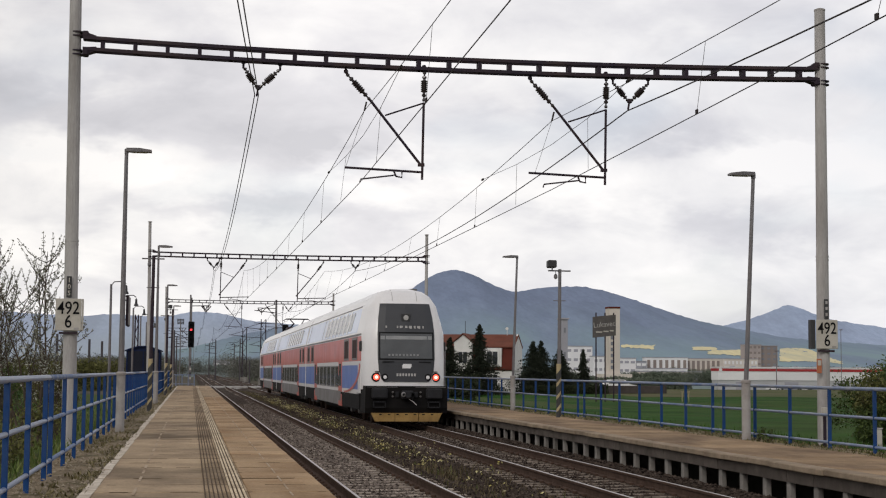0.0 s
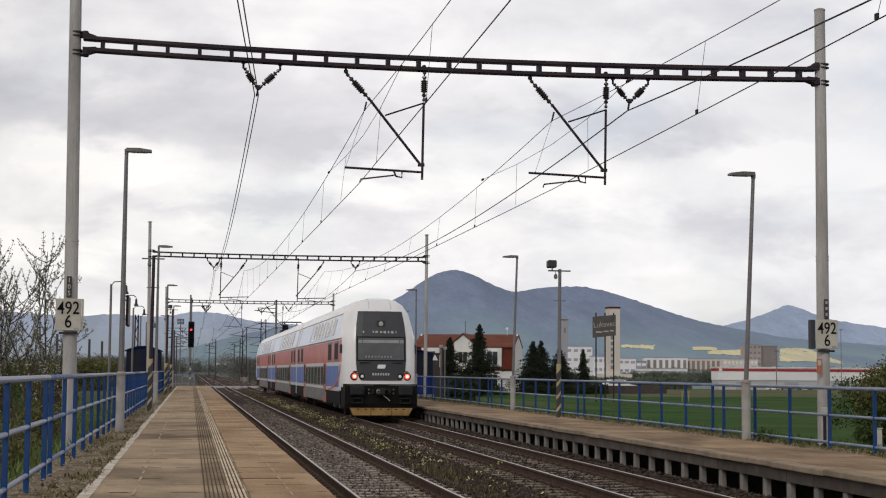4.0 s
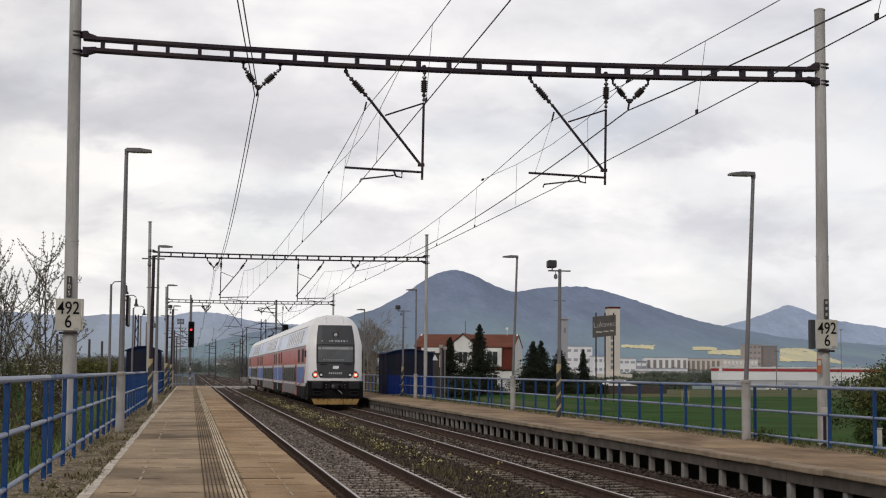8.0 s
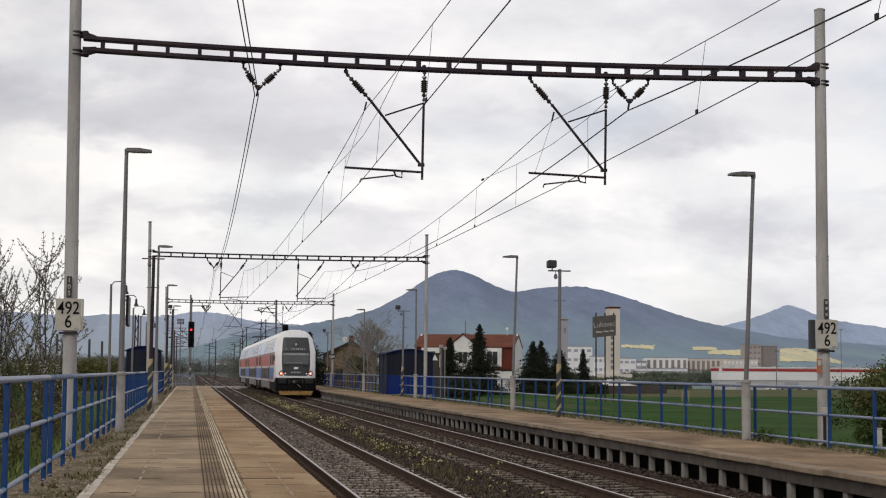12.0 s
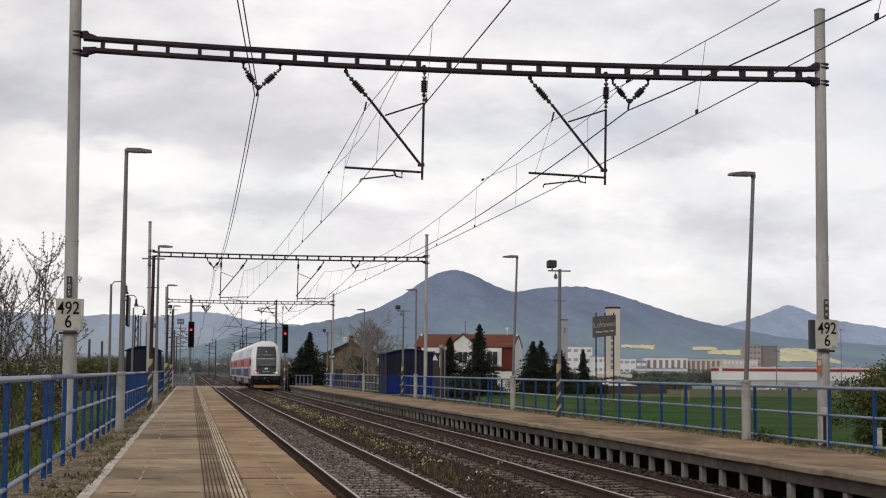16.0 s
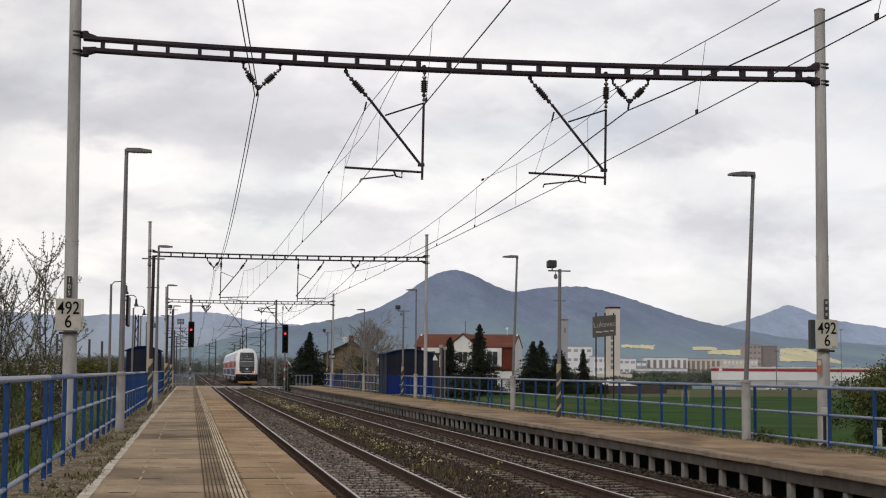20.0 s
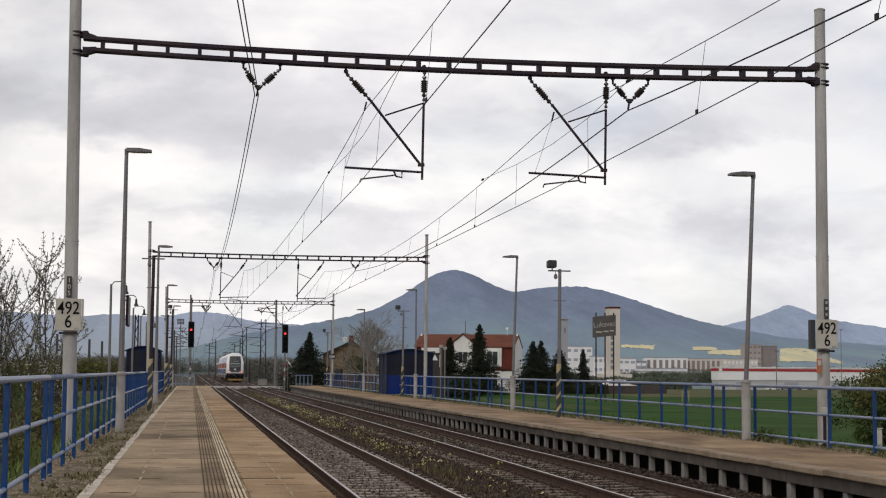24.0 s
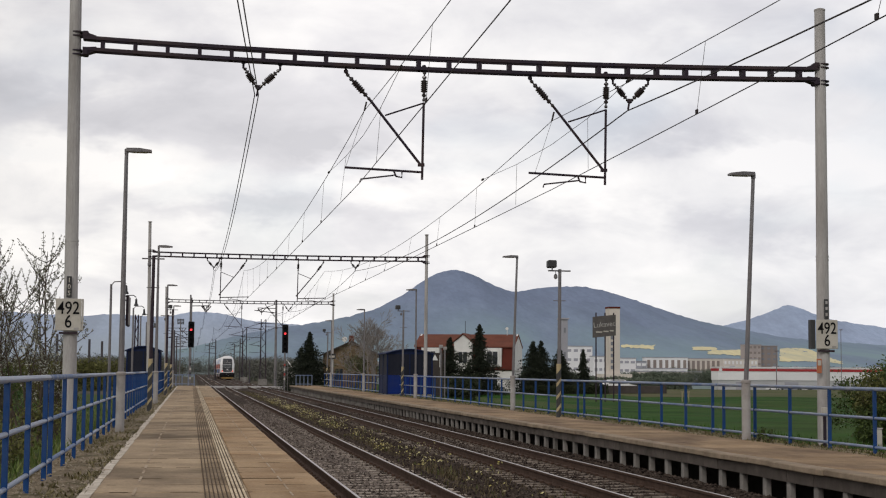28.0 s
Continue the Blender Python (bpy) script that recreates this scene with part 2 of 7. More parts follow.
GRAVEL = mat("verge_gravel", (0.300, 0.238, 0.165), (0.165, 0.130, 0.088), 2.5, 0.95, bump=0.8, grain=28, contrast=0.35, dirt=(0.072, 0.068, 0.030), dirt_scale=1.4, dirt_amount=0.9, bump_dist=0.03)
GRASS_LAND = mat("spring_grass_field", (0.029, 0.086, 0.009), (0.011, 0.037, 0.005), 0.22, 0.95, bump=0.5, grain=6, contrast=0.35, dirt=(0.074, 0.082, 0.026), dirt_scale=0.07, dirt_amount=0.5, bump_dist=0.1)
BANK = mat("overgrown_bank", (0.052, 0.096, 0.020), (0.042, 0.060, 0.018), 0.9, 0.95, bump=0.6, grain=10, contrast=0.4, dirt=(0.075, 0.060, 0.036), dirt_scale=0.4, dirt_amount=0.7, bump_dist=0.08)
FALLOW = mat("fallow_field", (0.110, 0.088, 0.048), (0.070, 0.075, 0.030), 0.12, 0.95, bump=0.4, grain=5, contrast=0.3, dirt=(0.045, 0.080, 0.018), dirt_scale=0.03, dirt_amount=0.8)
YARD = mat("yard_gravel", (0.105, 0.088, 0.072), (0.070, 0.062, 0.045), 0.6, 0.95, bump=0.5, grain=8, dirt=(0.05, 0.058, 0.028), dirt_scale=0.15, dirt_amount=0.7)
# far ground: blue-green distance haze is put into this colour
FAR_LAND = mat("hazy_far_fields_and_woods", (0.150, 0.200, 0.190), (0.190, 0.225, 0.235), 0.008, 0.95, bump=0, grain=0.05, dirt=(0.095, 0.120, 0.125), dirt_scale=0.004, dirt_amount=0.8)
RED_GLOW = glow("red_lamp_glow", (1.0, 0.05, 0.06), 1.6)
TAIL_GLOW = glow("tail_lamp_glow", (1.0, 0.10, 0.06), 1.5)
TAIL_CORE = glow("tail_lamp_core", (1.0, 0.55, 0.42), 2.2)


# ---- mesh builder ----
class Shape:
    """Vertices and faces of one part."""

    def __init__(self):
        self.v, self.f, self.smooth = [], [], False

    def add(self, verts, faces):
        k = len(self.v)
        self.v += [tuple(p) for p in verts]
        self.f += [tuple(i + k for i in q) for q in faces]
        return self

    def box(self, x0, x1, y0, y1, z0, z1, c=0.0):
        """A box, with chamfered edges where c is given."""
        if c <= 0:
            return self.add([(x, y, z) for x in (x0, x1) for y in (y0, y1) for z in (z0, z1)],
                            [(0, 1, 3, 2), (4, 6, 7, 5), (0, 4, 5, 1), (2, 3, 7, 6), (0, 2, 6, 4), (1, 5, 7, 3)])
        c = min(c, (x1 - x0) * 0.45, (y1 - y0) * 0.45, (z1 - z0) * 0.45)
        verts, ids = [], {}
        for i in (0, 1):
            for j in (0, 1):
                for k in (0, 1):
                    p = ((x0, x1)[i], (y0, y1)[j], (z0, z1)[k])
                    d = (c if i == 0 else -c, c if j == 0 else -c, c if k == 0 else -c)
                    for a in range(3):
                        q = [p[b] + (d[b] if b != a else 0) for b in range(3)]
                        ids[i, j, k, a] = len(verts)
                        verts.append(tuple(q))
        faces = []
        for a in range(3):
            b, e = (a + 1) % 3, (a + 2) % 3
            for s in (0, 1):
                ring = []
                for u, w in ((0, 0), (1, 0), (1, 1), (0, 1)):
                    t = [0, 0, 0]
                    t[a], t[b], t[e] = s, u, w
                    ring.append(ids[(*t, a)])
                faces.append(tuple(ring if s else ring[::-1]))
            for u in (0, 1):
                for w in (0, 1):
                    t0, t1 = [0, 0, 0], [0, 0, 0]
                    t0[b], t0[e], t1[b], t1[e], t1[a] = u, w, u, w, 1
                    q = (ids[(*t0, b)], ids[(*t1, b)], ids[(*t1, e)], ids[(*t0, e)])
                    faces.append(q if u == w else q[::-1])
        for i in (0, 1):
            for j in (0, 1):
                for k in (0, 1):
                    q = (ids[i, j, k, 0], ids[i, j, k, 1], ids[i, j, k, 2])
                    faces.append(q if (i + j + k) % 2 else q[::-1])
        return self.add(verts, faces)

    def tube(self, p, q, r, n=8, r2=None, caps=True):
        p, q = Vector(p), Vector(q)
        r2 = r if r2 is None else r2
        d = (q - p).normalized()
        a = d.cross(Vector((0, 0, 1)) if abs(d.z) < 0.9 else Vector((1, 0, 0))).normalized()
        b = d.cross(a)
        ring = [(math.cos(2 * math.pi * i / n), math.sin(2 * math.pi * i / n)) for i in range(n)]
        verts = [p + (a * c + b * s) * r for c, s in ring] + [q + (a * c + b * s) * r2 for c, s in ring]
        faces = [(i, n + i, n + (i + 1) % n, (i + 1) % n) for i in range(n)]
        if caps:
            faces += [tuple(range(n)), tuple(range(2 * n - 1, n - 1, -1))]
        return self.add(verts, faces)

    def path(self, pts, r, n=6):
        """One continuous tube along the points."""
        pts = [Vector(p) for p in pts]
        k0 = len(self.v)
        for i, p in enumerate(pts):
            d = (pts[min(i + 1, len(pts) - 1)] - pts[max(i - 1, 0)]).normalized()
            a = d.cross(Vector((0, 0, 1)) if abs(d.z) < 0.95 else Vector((1, 0, 0))).normalized()
            b = d.cross(a)
            ri = r[i] if isinstance(r, list) else r
            self.v += [tuple(p + (a * math.cos(2 * math.pi * j / n) + b * math.sin(2 * math.pi * j / n)) * ri) for j in range(n)]
        for i in range(len(pts) - 1):
            o = k0 + i * n
            self.f += [(o + j, o + n + j, o + n + (j + 1) % n, o + (j + 1) % n) for j in range(n)]
        last = k0 + (len(pts) - 1) * n
        self.f += [tuple(range(k0, k0 + n)), tuple(range(last + n - 1, last - 1, -1))]
        return self

    def lathe(self, base, profile, n=14, axis='z'):
        """profile: (radius, height) pairs."""
        verts, faces = [], []
        for r, h in profile:
            for i in range(n):
                c, s = math.cos(2 * math.pi * i / n) * r, math.sin(2 * math.pi * i / n) * r
                verts.append({'z': (base[0] + c, base[1] + s, base[2] + h), 'y': (base[0] + c, base[1] + h, base[2] - s), 'x': (base[0] + h, base[1] + c, base[2] + s)}[axis])
        for k in range(len(profile) - 1):
            for i in range(n):
                j = (i + 1) % n
                faces.append((k * n + i, k * n + j, k * n + n + j, k * n + n + i))
        faces += [tuple(range(n - 1, -1, -1)), tuple(range((len(profile) - 1) * n, len(profile) * n))]
        return self.add(verts, faces)

    def sweep_y(self, outline, y0, y1):
        """An outline of (x, z) points, drawn out along y."""
        n = len(outline)
        verts = [(x, y0, z) for x, z in outline] + [(x, y1, z) for x, z in outline]
        return self.add(verts, [(i, (i + 1) % n, n + (i + 1) % n, n + i) for i in range(n)] + [tuple(range(n - 1, -1, -1)), tuple(range(n, 2 * n))])

    def sweep_x(self, outline, x0, x1):
        """An outline of (y, z) points, drawn out along x."""
        n = len(outline)
        verts = [(x0, y, z) for y, z in outline] + [(x1, y, z) for y, z in outline]
        return self.add(verts, [(i, n + i, n + (i + 1) % n, (i + 1) % n) for i in range(n)] + [tuple(range(n)), tuple(range(2 * n - 1, n - 1, -1))])

    def mesh(self, name, material, smooth=False):
        me = bpy.data.meshes.new(name)
        me.from_pydata(self.v, [], self.f)
        me.validate()
        if smooth or self.smooth:
            me.polygons.foreach_set("use_smooth", [True] * len(me.polygons))
        me.materials.append(material)
        me.update()
        return me


def part(name, shape, material, parent=None, label="", at=None, smooth=False):
    """One mesh object, under a thing or a part where parent is given."""
    ob = new(name, shape if isinstance(shape, bpy.types.Mesh) else shape.mesh(name, material, smooth))
    if at is not None:
        ob.matrix_basis = at
    if parent is not None:
        ob.parent = parent
    return tagged(ob, label) if label else ob


def thing(name, label, category, at=None, group="", kind=""):
    ob = new(name)
    ob.empty_display_size = 0.3
    if at is not None:
        ob.matrix_basis = at
    return tagged(ob, label, category, group, kind)


def lettering(text, size, depth=0.003):
    """Raised letters as a mesh in the xz plane, facing -y, about the origin."""
    cu = bpy.data.curves.new("letters", 'FONT')
    cu.body, cu.size, cu.align_x, cu.align_y, cu.extrude, cu.offset = text, size, 'CENTER', 'CENTER', depth, 0.007 * size
    tmp = new("letters", cu)
    me = bpy.data.meshes.new_from_object(tmp.evaluated_get(bpy.context.evaluated_depsgraph_get()))
    bpy.data.objects.remove(tmp)
    bpy.data.curves.remove(cu)
    me.transform(Matrix.Rotation(radians(90), 4, 'X'))
    return me


def letters_part(name, text, size, material, parent, at, label="", narrow=1.0):
    me = lettering(text, size)
    me.transform(Matrix.Diagonal((narrow, 1, 1, 1)))
    me.materials.clear()
    me.materials.append(material)
    return part(name, me, material, parent, label, at)


def smoothstep(a, b, x):
    t = min(1.0, max(0.0, (x - a) / (b - a)))
    return t * t * (3 - 2 * t)


# ---- ground ----
def ground_z(x, y):
    """Track bed between the platforms, banks outside them, then fields that fall and rise again towards the hills."""
    west = -0.15 + 0.6 * smoothstep(-4.5, -2.0, x)
    east = -0.35 + 0.75 * (1 - smoothstep(12.4, 19.0, x))
    if -1.9 < x < 11.9:
        z = -0.55
    else:
        z = west if x < 5 else east
        if y > 150:
            z = z * (1 - smoothstep(150, 180, y)) - 0.45 * smoothstep(150, 180, y)
    far = smoothstep(160, 520, y) * smoothstep(18, 70, x)
    z -= 3.0 * far
    z += smoothstep(620, 2600, y) * (7 + 9 * smoothstep(-200, 900, x))
    if y > 30 and (x < -6 or x > 22):
        z += 0.25 * noise.noise((x * 0.03, y * 0.03, 1.0))
    return z


def build_ground():
    xs = [-3500, -2200, -1300, -800, -500, -320, -200, -120, -75, -45, -28, -18, -12, -8, -6, -4.5, -3.6, -2.8, -2.0, -1.9, -1.85, 11.85, 11.9, 12.4, 13.2, 14.2, 15.5, 17, 19, 22, 26, 32, 40, 52, 66, 84, 110, 150, 200, 260, 340, 450, 600, 800, 1050, 1400, 1900, 2600, 3500]
    ys = [-400, -120, -50, -30] + list(range(-20, 60, 4)) + list(range(60, 200, 10)) + [200, 225, 250, 280, 310, 350, 400, 460, 520, 600, 700, 820, 960, 1120, 1300, 1500, 1750, 2050, 2400, 2800, 3300, 3900, 4500]
    s = Shape()
    n = len(xs)
    s.add([(x, y, ground_z(x, y)) for y in ys for x in xs],
          [(j * n + i, j * n + i + 1, (j + 1) * n + i + 1, (j + 1) * n + i) for j in range(len(ys) - 1) for i in range(n - 1)])
    ground = part("ground", s, GRASS_LAND)
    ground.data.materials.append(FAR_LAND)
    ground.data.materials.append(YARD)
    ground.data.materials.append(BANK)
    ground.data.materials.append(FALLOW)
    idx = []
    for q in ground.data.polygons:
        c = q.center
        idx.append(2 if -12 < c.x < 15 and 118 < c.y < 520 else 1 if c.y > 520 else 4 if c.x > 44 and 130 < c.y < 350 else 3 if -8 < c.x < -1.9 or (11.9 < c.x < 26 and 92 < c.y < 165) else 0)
    ground.data.polygons.foreach_set("material_index", idx)
    tagged(ground, "green spring grass fields beside the railway line", "ground", kind="structure")


build_ground()


# ---- track bed ----
def ballast_z(x):
    edge = min(abs(x - TRACK_W), abs(x - TRACK_E))
    bank = 0.17 * smoothstep(TRACK_E + 1.15, TRACK_E + 1.6, x)
    return -0.197 - 0.12 * smoothstep(1.35, 1.95, edge) + bank


def build_ballast():
    xs = np.linspace(1.3, 9.15, 60)
    ys = np.concatenate([np.arange(-30, 12, 3.0), np.arange(12, 60, 0.16), np.arange(60, 150, 0.9), np.arange(150, 701, 25.0)])
    s = Shape()
    n = len(xs)
    rng = np.random.RandomState(4)
    verts = []
    for y in ys:
        rough = 0.013 if 12 <= y < 60 else 0.010
        for x in xs:
            verts.append((x + rng.uniform(-0.03, 0.03), y, ballast_z(x) + 0.024 * smoothstep(38, 80, y) + rng.uniform(-rough, rough)))
    s.add(verts, [(j * n + i, j * n + i + 1, (j + 1) * n + i + 1, (j + 1) * n + i) for j in range(len(ys) - 1) for i in range(n - 1)])
    tagged(part("ballast", s, BALLAST), "brown-grey crushed stone ballast under two tracks", "ballast", kind="stuff")
    # loose stones on top, the nearest stretch only
    n = 78000
    x = rng.uniform(1.5, 8.95, n)
    y = 13.5 + 76 * rng.uniform(0, 1, n) ** 1.5
    west = np.abs(x - TRACK_W) < np.abs(x - TRACK_E)
    off = np.minimum(np.abs(x - TRACK_W), np.abs(x - TRACK_E))
    on_sleeper = (np.abs((y - 10.0 + 0.3) % 0.6 - 0.3) < 0.12) & (off < 1.3)
    on_rail = np.abs(off - 0.7535) < 0.09
    keep = ~on_rail & (~on_sleeper | (west & (rng.uniform(0, 1, n) < 0.30)))
    x, y = x[keep], y[keep]
    n = len(x)
    z = np.array([ballast_z(v) for v in x]) + rng.uniform(-0.005, 0.018, n) + 0.010 * np.clip((y - 38) / 40, 0, 1)
    size = rng.uniform(0.016, 0.036, (n, 1, 1)) * (1 + 0.008 * y[:, None, None])
    base = np.array([(1, 0, 0), (-1, 0, 0), (0, 1, 0), (0, -1, 0), (0, 0, 0.8), (0, 0, -0.8)], dtype=float)
    v = base[None] * size * rng.uniform(0.6, 1.35, (n, 6, 1)) + rng.normal(0, 0.006, (n, 6, 3))
    t = rng.uniform(0, 2 * math.pi, n)
    c, sn = np.cos(t)[:, None], np.sin(t)[:, None]
    vx, vy = v[:, :, 0] * c - v[:, :, 1] * sn, v[:, :, 0] * sn + v[:, :, 1] * c
    v = np.stack([vx + x[:, None], vy + y[:, None], v[:, :, 2] + z[:, None]], 2)
    tri = np.array([(0, 2, 4), (2, 1, 4), (1, 3, 4), (3, 0, 4), (2, 0, 5), (1, 2, 5), (3, 1, 5), (0, 3, 5)])
    # the platform track has cleaner, paler ballast than the far one
    pale = (x < TRACK_W + 1.15) & (rng.uniform(0, 1, n) < 0.9)
    for pick, stone, name, label in ((pale, STONES_PALE, "pale_ballast_stones", "paler loose stones between the rails beside the platform"), (~pale, STONES, "ballast_stones", "loose brown and grey ballast stones")):
        w = v[pick]
        st = Shape()
        st.v = w.reshape(-1, 3).tolist()
        st.f = (np.arange(len(w))[:, None, None] * 6 + tri[None]).reshape(-1, 3).tolist()
        tagged(part(name, st, stone), label, "ballast", kind="stuff")


build_ballast()


def sleeper_shape():
    s = Shape()
    # ends thicker than the waist, rail seats flat
    pts = [(-1.30, -0.02), (-1.28, -0.002), (-0.45, -0.002), (-0.30, -0.012), (0.30, -0.012), (0.45, -0.002), (1.28, -0.002), (1.30, -0.02)]
    top = [(x, -0.172 + z) for x, z in pts]
    verts = [(x, w, z) for w in (-0.09, 0.09) for x, z in top] + [(x, w, -0.36) for w in (-0.135, 0.135) for x, z in top]
    n = len(top)
    faces = [(i, i + 1, n + i + 1, n + i) for i in range(n - 1)]
    faces += [(2 * n + i, 2 * n + i + 1, i + 1, i) for i in range(n - 1)]
    faces += [(n + i, n + i + 1, 3 * n + i + 1, 3 * n + i) for i in range(n - 1)]
    faces += [(0, n, 3 * n, 2 * n), (2 * n - 1, n - 1, 3 * n - 1, 4 * n - 1)]
    return s.add(verts, faces)


def build_track(name, x0, label, sleeper_mat):
    top = thing(name, label, "railway track", pose(x0, 0, 0), "parallel tracks", "structure")
    prof = [(-0.075, -0.172), (-0.075, -0.160), (-0.012, -0.140), (-0.010, -0.052), (-0.035, -0.040), (-0.036, -0.010), (-0.030, -0.001),
            (0.030, -0.001), (0.036, -0.010), (0.035, -0.040), (0.010, -0.052), (0.012, -0.140), (0.075, -0.160), (0.075, -0.172)]
    for side in (-0.7535, 0.7535):
        s = Shape()
        s.sweep_y([(x + side, z) for x, z in prof], -30, 700)
        rail = part("rail", s, RUST, top, "rusty rail with a polished head")
        h = Shape()
        h.sweep_y([(side - 0.025, -0.002), (side - 0.021, 0.0015), (side + 0.017, 0.0015), (side + 0.021, -0.002)], -30, 700)
        part("rail_head", h, STEEL, rail, "bright worn running surface")
    me = sleeper_shape().mesh("sleeper", sleeper_mat)
    rest = Shape()
    base = sleeper_shape()
    for k in range(0, 560):
        y = 10.0 + 0.6 * k
        if k < 150:
            part("sleeper", me, sleeper_mat, top, at=pose(0, y, 0, 0, 0, random.uniform(-0.5, 0.5)))
        else:
            rest.add([(x, yy + y, z) for x, yy, z in base.v], base.f)
    tagged(part("far_sleepers", rest, sleeper_mat, top), "concrete sleepers far along the track", kind="stuff")
    clip = Shape()
    for k in range(60):
        y = 14.2 + 0.6 * k
        for side in (-0.7535, 0.7535):
            for d in (-0.11, 0.11):
                clip.box(side + d - 0.035, side + d + 0.035, y - 0.05, y + 0.05, -0.178, -0.125, 0.012)
    tagged(part("rail_fastenings", clip, RUST, top), "rusty rail clips", kind="stuff")
    return top


build_track("track_west", TRACK_W, "railway track of worn rails on concrete sleepers beside the platform", SLEEPER)
build_track("track_east", TRACK_E, "railway track of worn rails used by the leaving train", SLEEPER_OLD)


# ---- platforms ----
JOINT_DIRT = mat("joint_dirt", (0.205, 0.150, 0.098), (0.130, 0.095, 0.062), 4.0, 0.95, bump=0.3, grain=50, world_space=True)
FADED = mat("faded_paint", (0.44, 0.36, 0.27), (0.33, 0.255, 0.18), 6.0, 0.9, bump=0.1, dirt=(0.25, 0.18, 0.12), dirt_scale=3.0, dirt_amount=0.9)


def build_platform_west():
    top = thing("platform_west", "tan-brown concrete platform with a worn white line and ribbed guiding strip", "platform", kind="structure")
    core = Shape().box(-1.95, EDGE_W - 0.03, -30, 123.5, -0.6, PLAT_W - 0.075)
    part("platform_core", core, SLAB_EDGE, top, "dark stained concrete platform wall")
    verge = Shape()
    xs, ys = np.linspace(-1.96, -1.03, 8), np.arange(-30, 123.6, 0.4)
    rng = np.random.RandomState(9)
    n = len(xs)
    verge.add([(x, y, PLAT_W - 0.03 + rng.uniform(-0.015, 0.02)) for y in ys for x in xs],
              [(j * n + i, j * n + i + 1, (j + 1) * n + i + 1, (j + 1) * n + i) for j in range(len(ys) - 1) for i in range(n - 1)])
    part("verge", verge, GRAVEL, top, "gravel strip grown with weeds below the railing")
    cols = [(-1.03, 0.616), (0.62, EDGE_W)]
    slabs = [Shape().box(a, b, 0.005, 0.995, -0.08, 0.0, 0.010).mesh("paving_slab", SLAB if i < 1 else SLAB_RUST) for i, (a, b) in enumerate(cols)]
    for k in range(-2, 72):
        for me in slabs:
            part("paving_slab", me, SLAB, top, at=pose(0, k, PLAT_W + random.uniform(-0.004, 0.003), random.uniform(-0.12, 0.12), random.uniform(-0.08, 0.08), 0))
    rest = Shape()
    for k in list(range(-10, -2)) + list(range(72, 124)):
        for a, b in cols:
            rest.box(a, b, k + 0.004, k + 0.996, PLAT_W - 0.08, PLAT_W + random.uniform(-0.003, 0.003), 0.008)
    tagged(part("far_paving", rest, SLAB, top), "paving slabs far along the platform", kind="stuff")
    # painted and ribbed strips lie on the slabs
    z = PLAT_W + 0.006
    line = Shape()
    y = 4.0
    while y < 120:
        a = random.uniform(0.25, 1.3)
        w = random.uniform(0.040, 0.060)
        line.box(-1.01 - w + random.uniform(-0.02, 0.02), -1.01 + w, y, y + a, z - 0.006, z)
        y += a + random.choice((0.0, 0.01, 0.02, 0.12))
    part("edge_line", line, LINE_WHITE, top, "worn white line along the verge")
    moss = Shape()
    for k in range(4, 110):
        x = -1.0 + random.uniform(0, 0.6)
        while x < EDGE_W - 0.1:
            a = random.uniform(0.1, 0.9)
            w = random.uniform(0.004, 0.012) * (2.4 if k % 5 == 2 else 1.0)
            moss.box(x, min(x + a, EDGE_W - 0.05), k - w, k + w, z - 0.006, z - 0.003)
            x += a + random.uniform(0.05, 1.1 if k % 5 != 2 else 0.3)
    tagged(part("joint_moss", moss, JOINT_DIRT, top, "dark dirt and moss in the cross joints"), kind="stuff")
    thin = Shape()
    for x, w in ((-0.55, 0.015), (1.05, 0.010)):
        y = 6.0
        while y < 110:
            a = random.uniform(0.5, 1.2)
            thin.box(x - w, x + w, y, y + a, z - 0.006, z - 0.001)
            y += a + random.uniform(0.25, 0.9)
    part("faded_line", thin, FADED, top, "thin faded paint line")
    for i in range(6):
        s = Shape()
        x = 0.17 + 0.044 * i
        s.sweep_y([(x - 0.007, z - 0.005), (x - 0.005, z + 0.004), (x + 0.005, z + 0.004), (x + 0.007, z - 0.005)], 2, 122)
        part("dark_rib", s, RIB_DARK, top, "brown ribbed guiding strip")
    part("strip_base", Shape().box(0.425, 0.590, 2, 122, z - 0.006, z - 0.002), RIB_DARK, top, "dark grooved base of the cream strip")
    for i in range(4):
        s = Shape()
        x = 0.445 + 0.042 * i
        s.sweep_y([(x - 0.014, z - 0.005), (x - 0.009, z + 0.007), (x + 0.009, z + 0.007), (x + 0.014, z - 0.005)], 2, 122)
        part("cream_rib", s, RIB, top, "cream ribbed guiding strip")
    ramp = Shape().box(-1.0, EDGE_W, 123.5, 126, -0.5, 0.20, 0.03)
    part("end_ramp", ramp, SLAB, top)


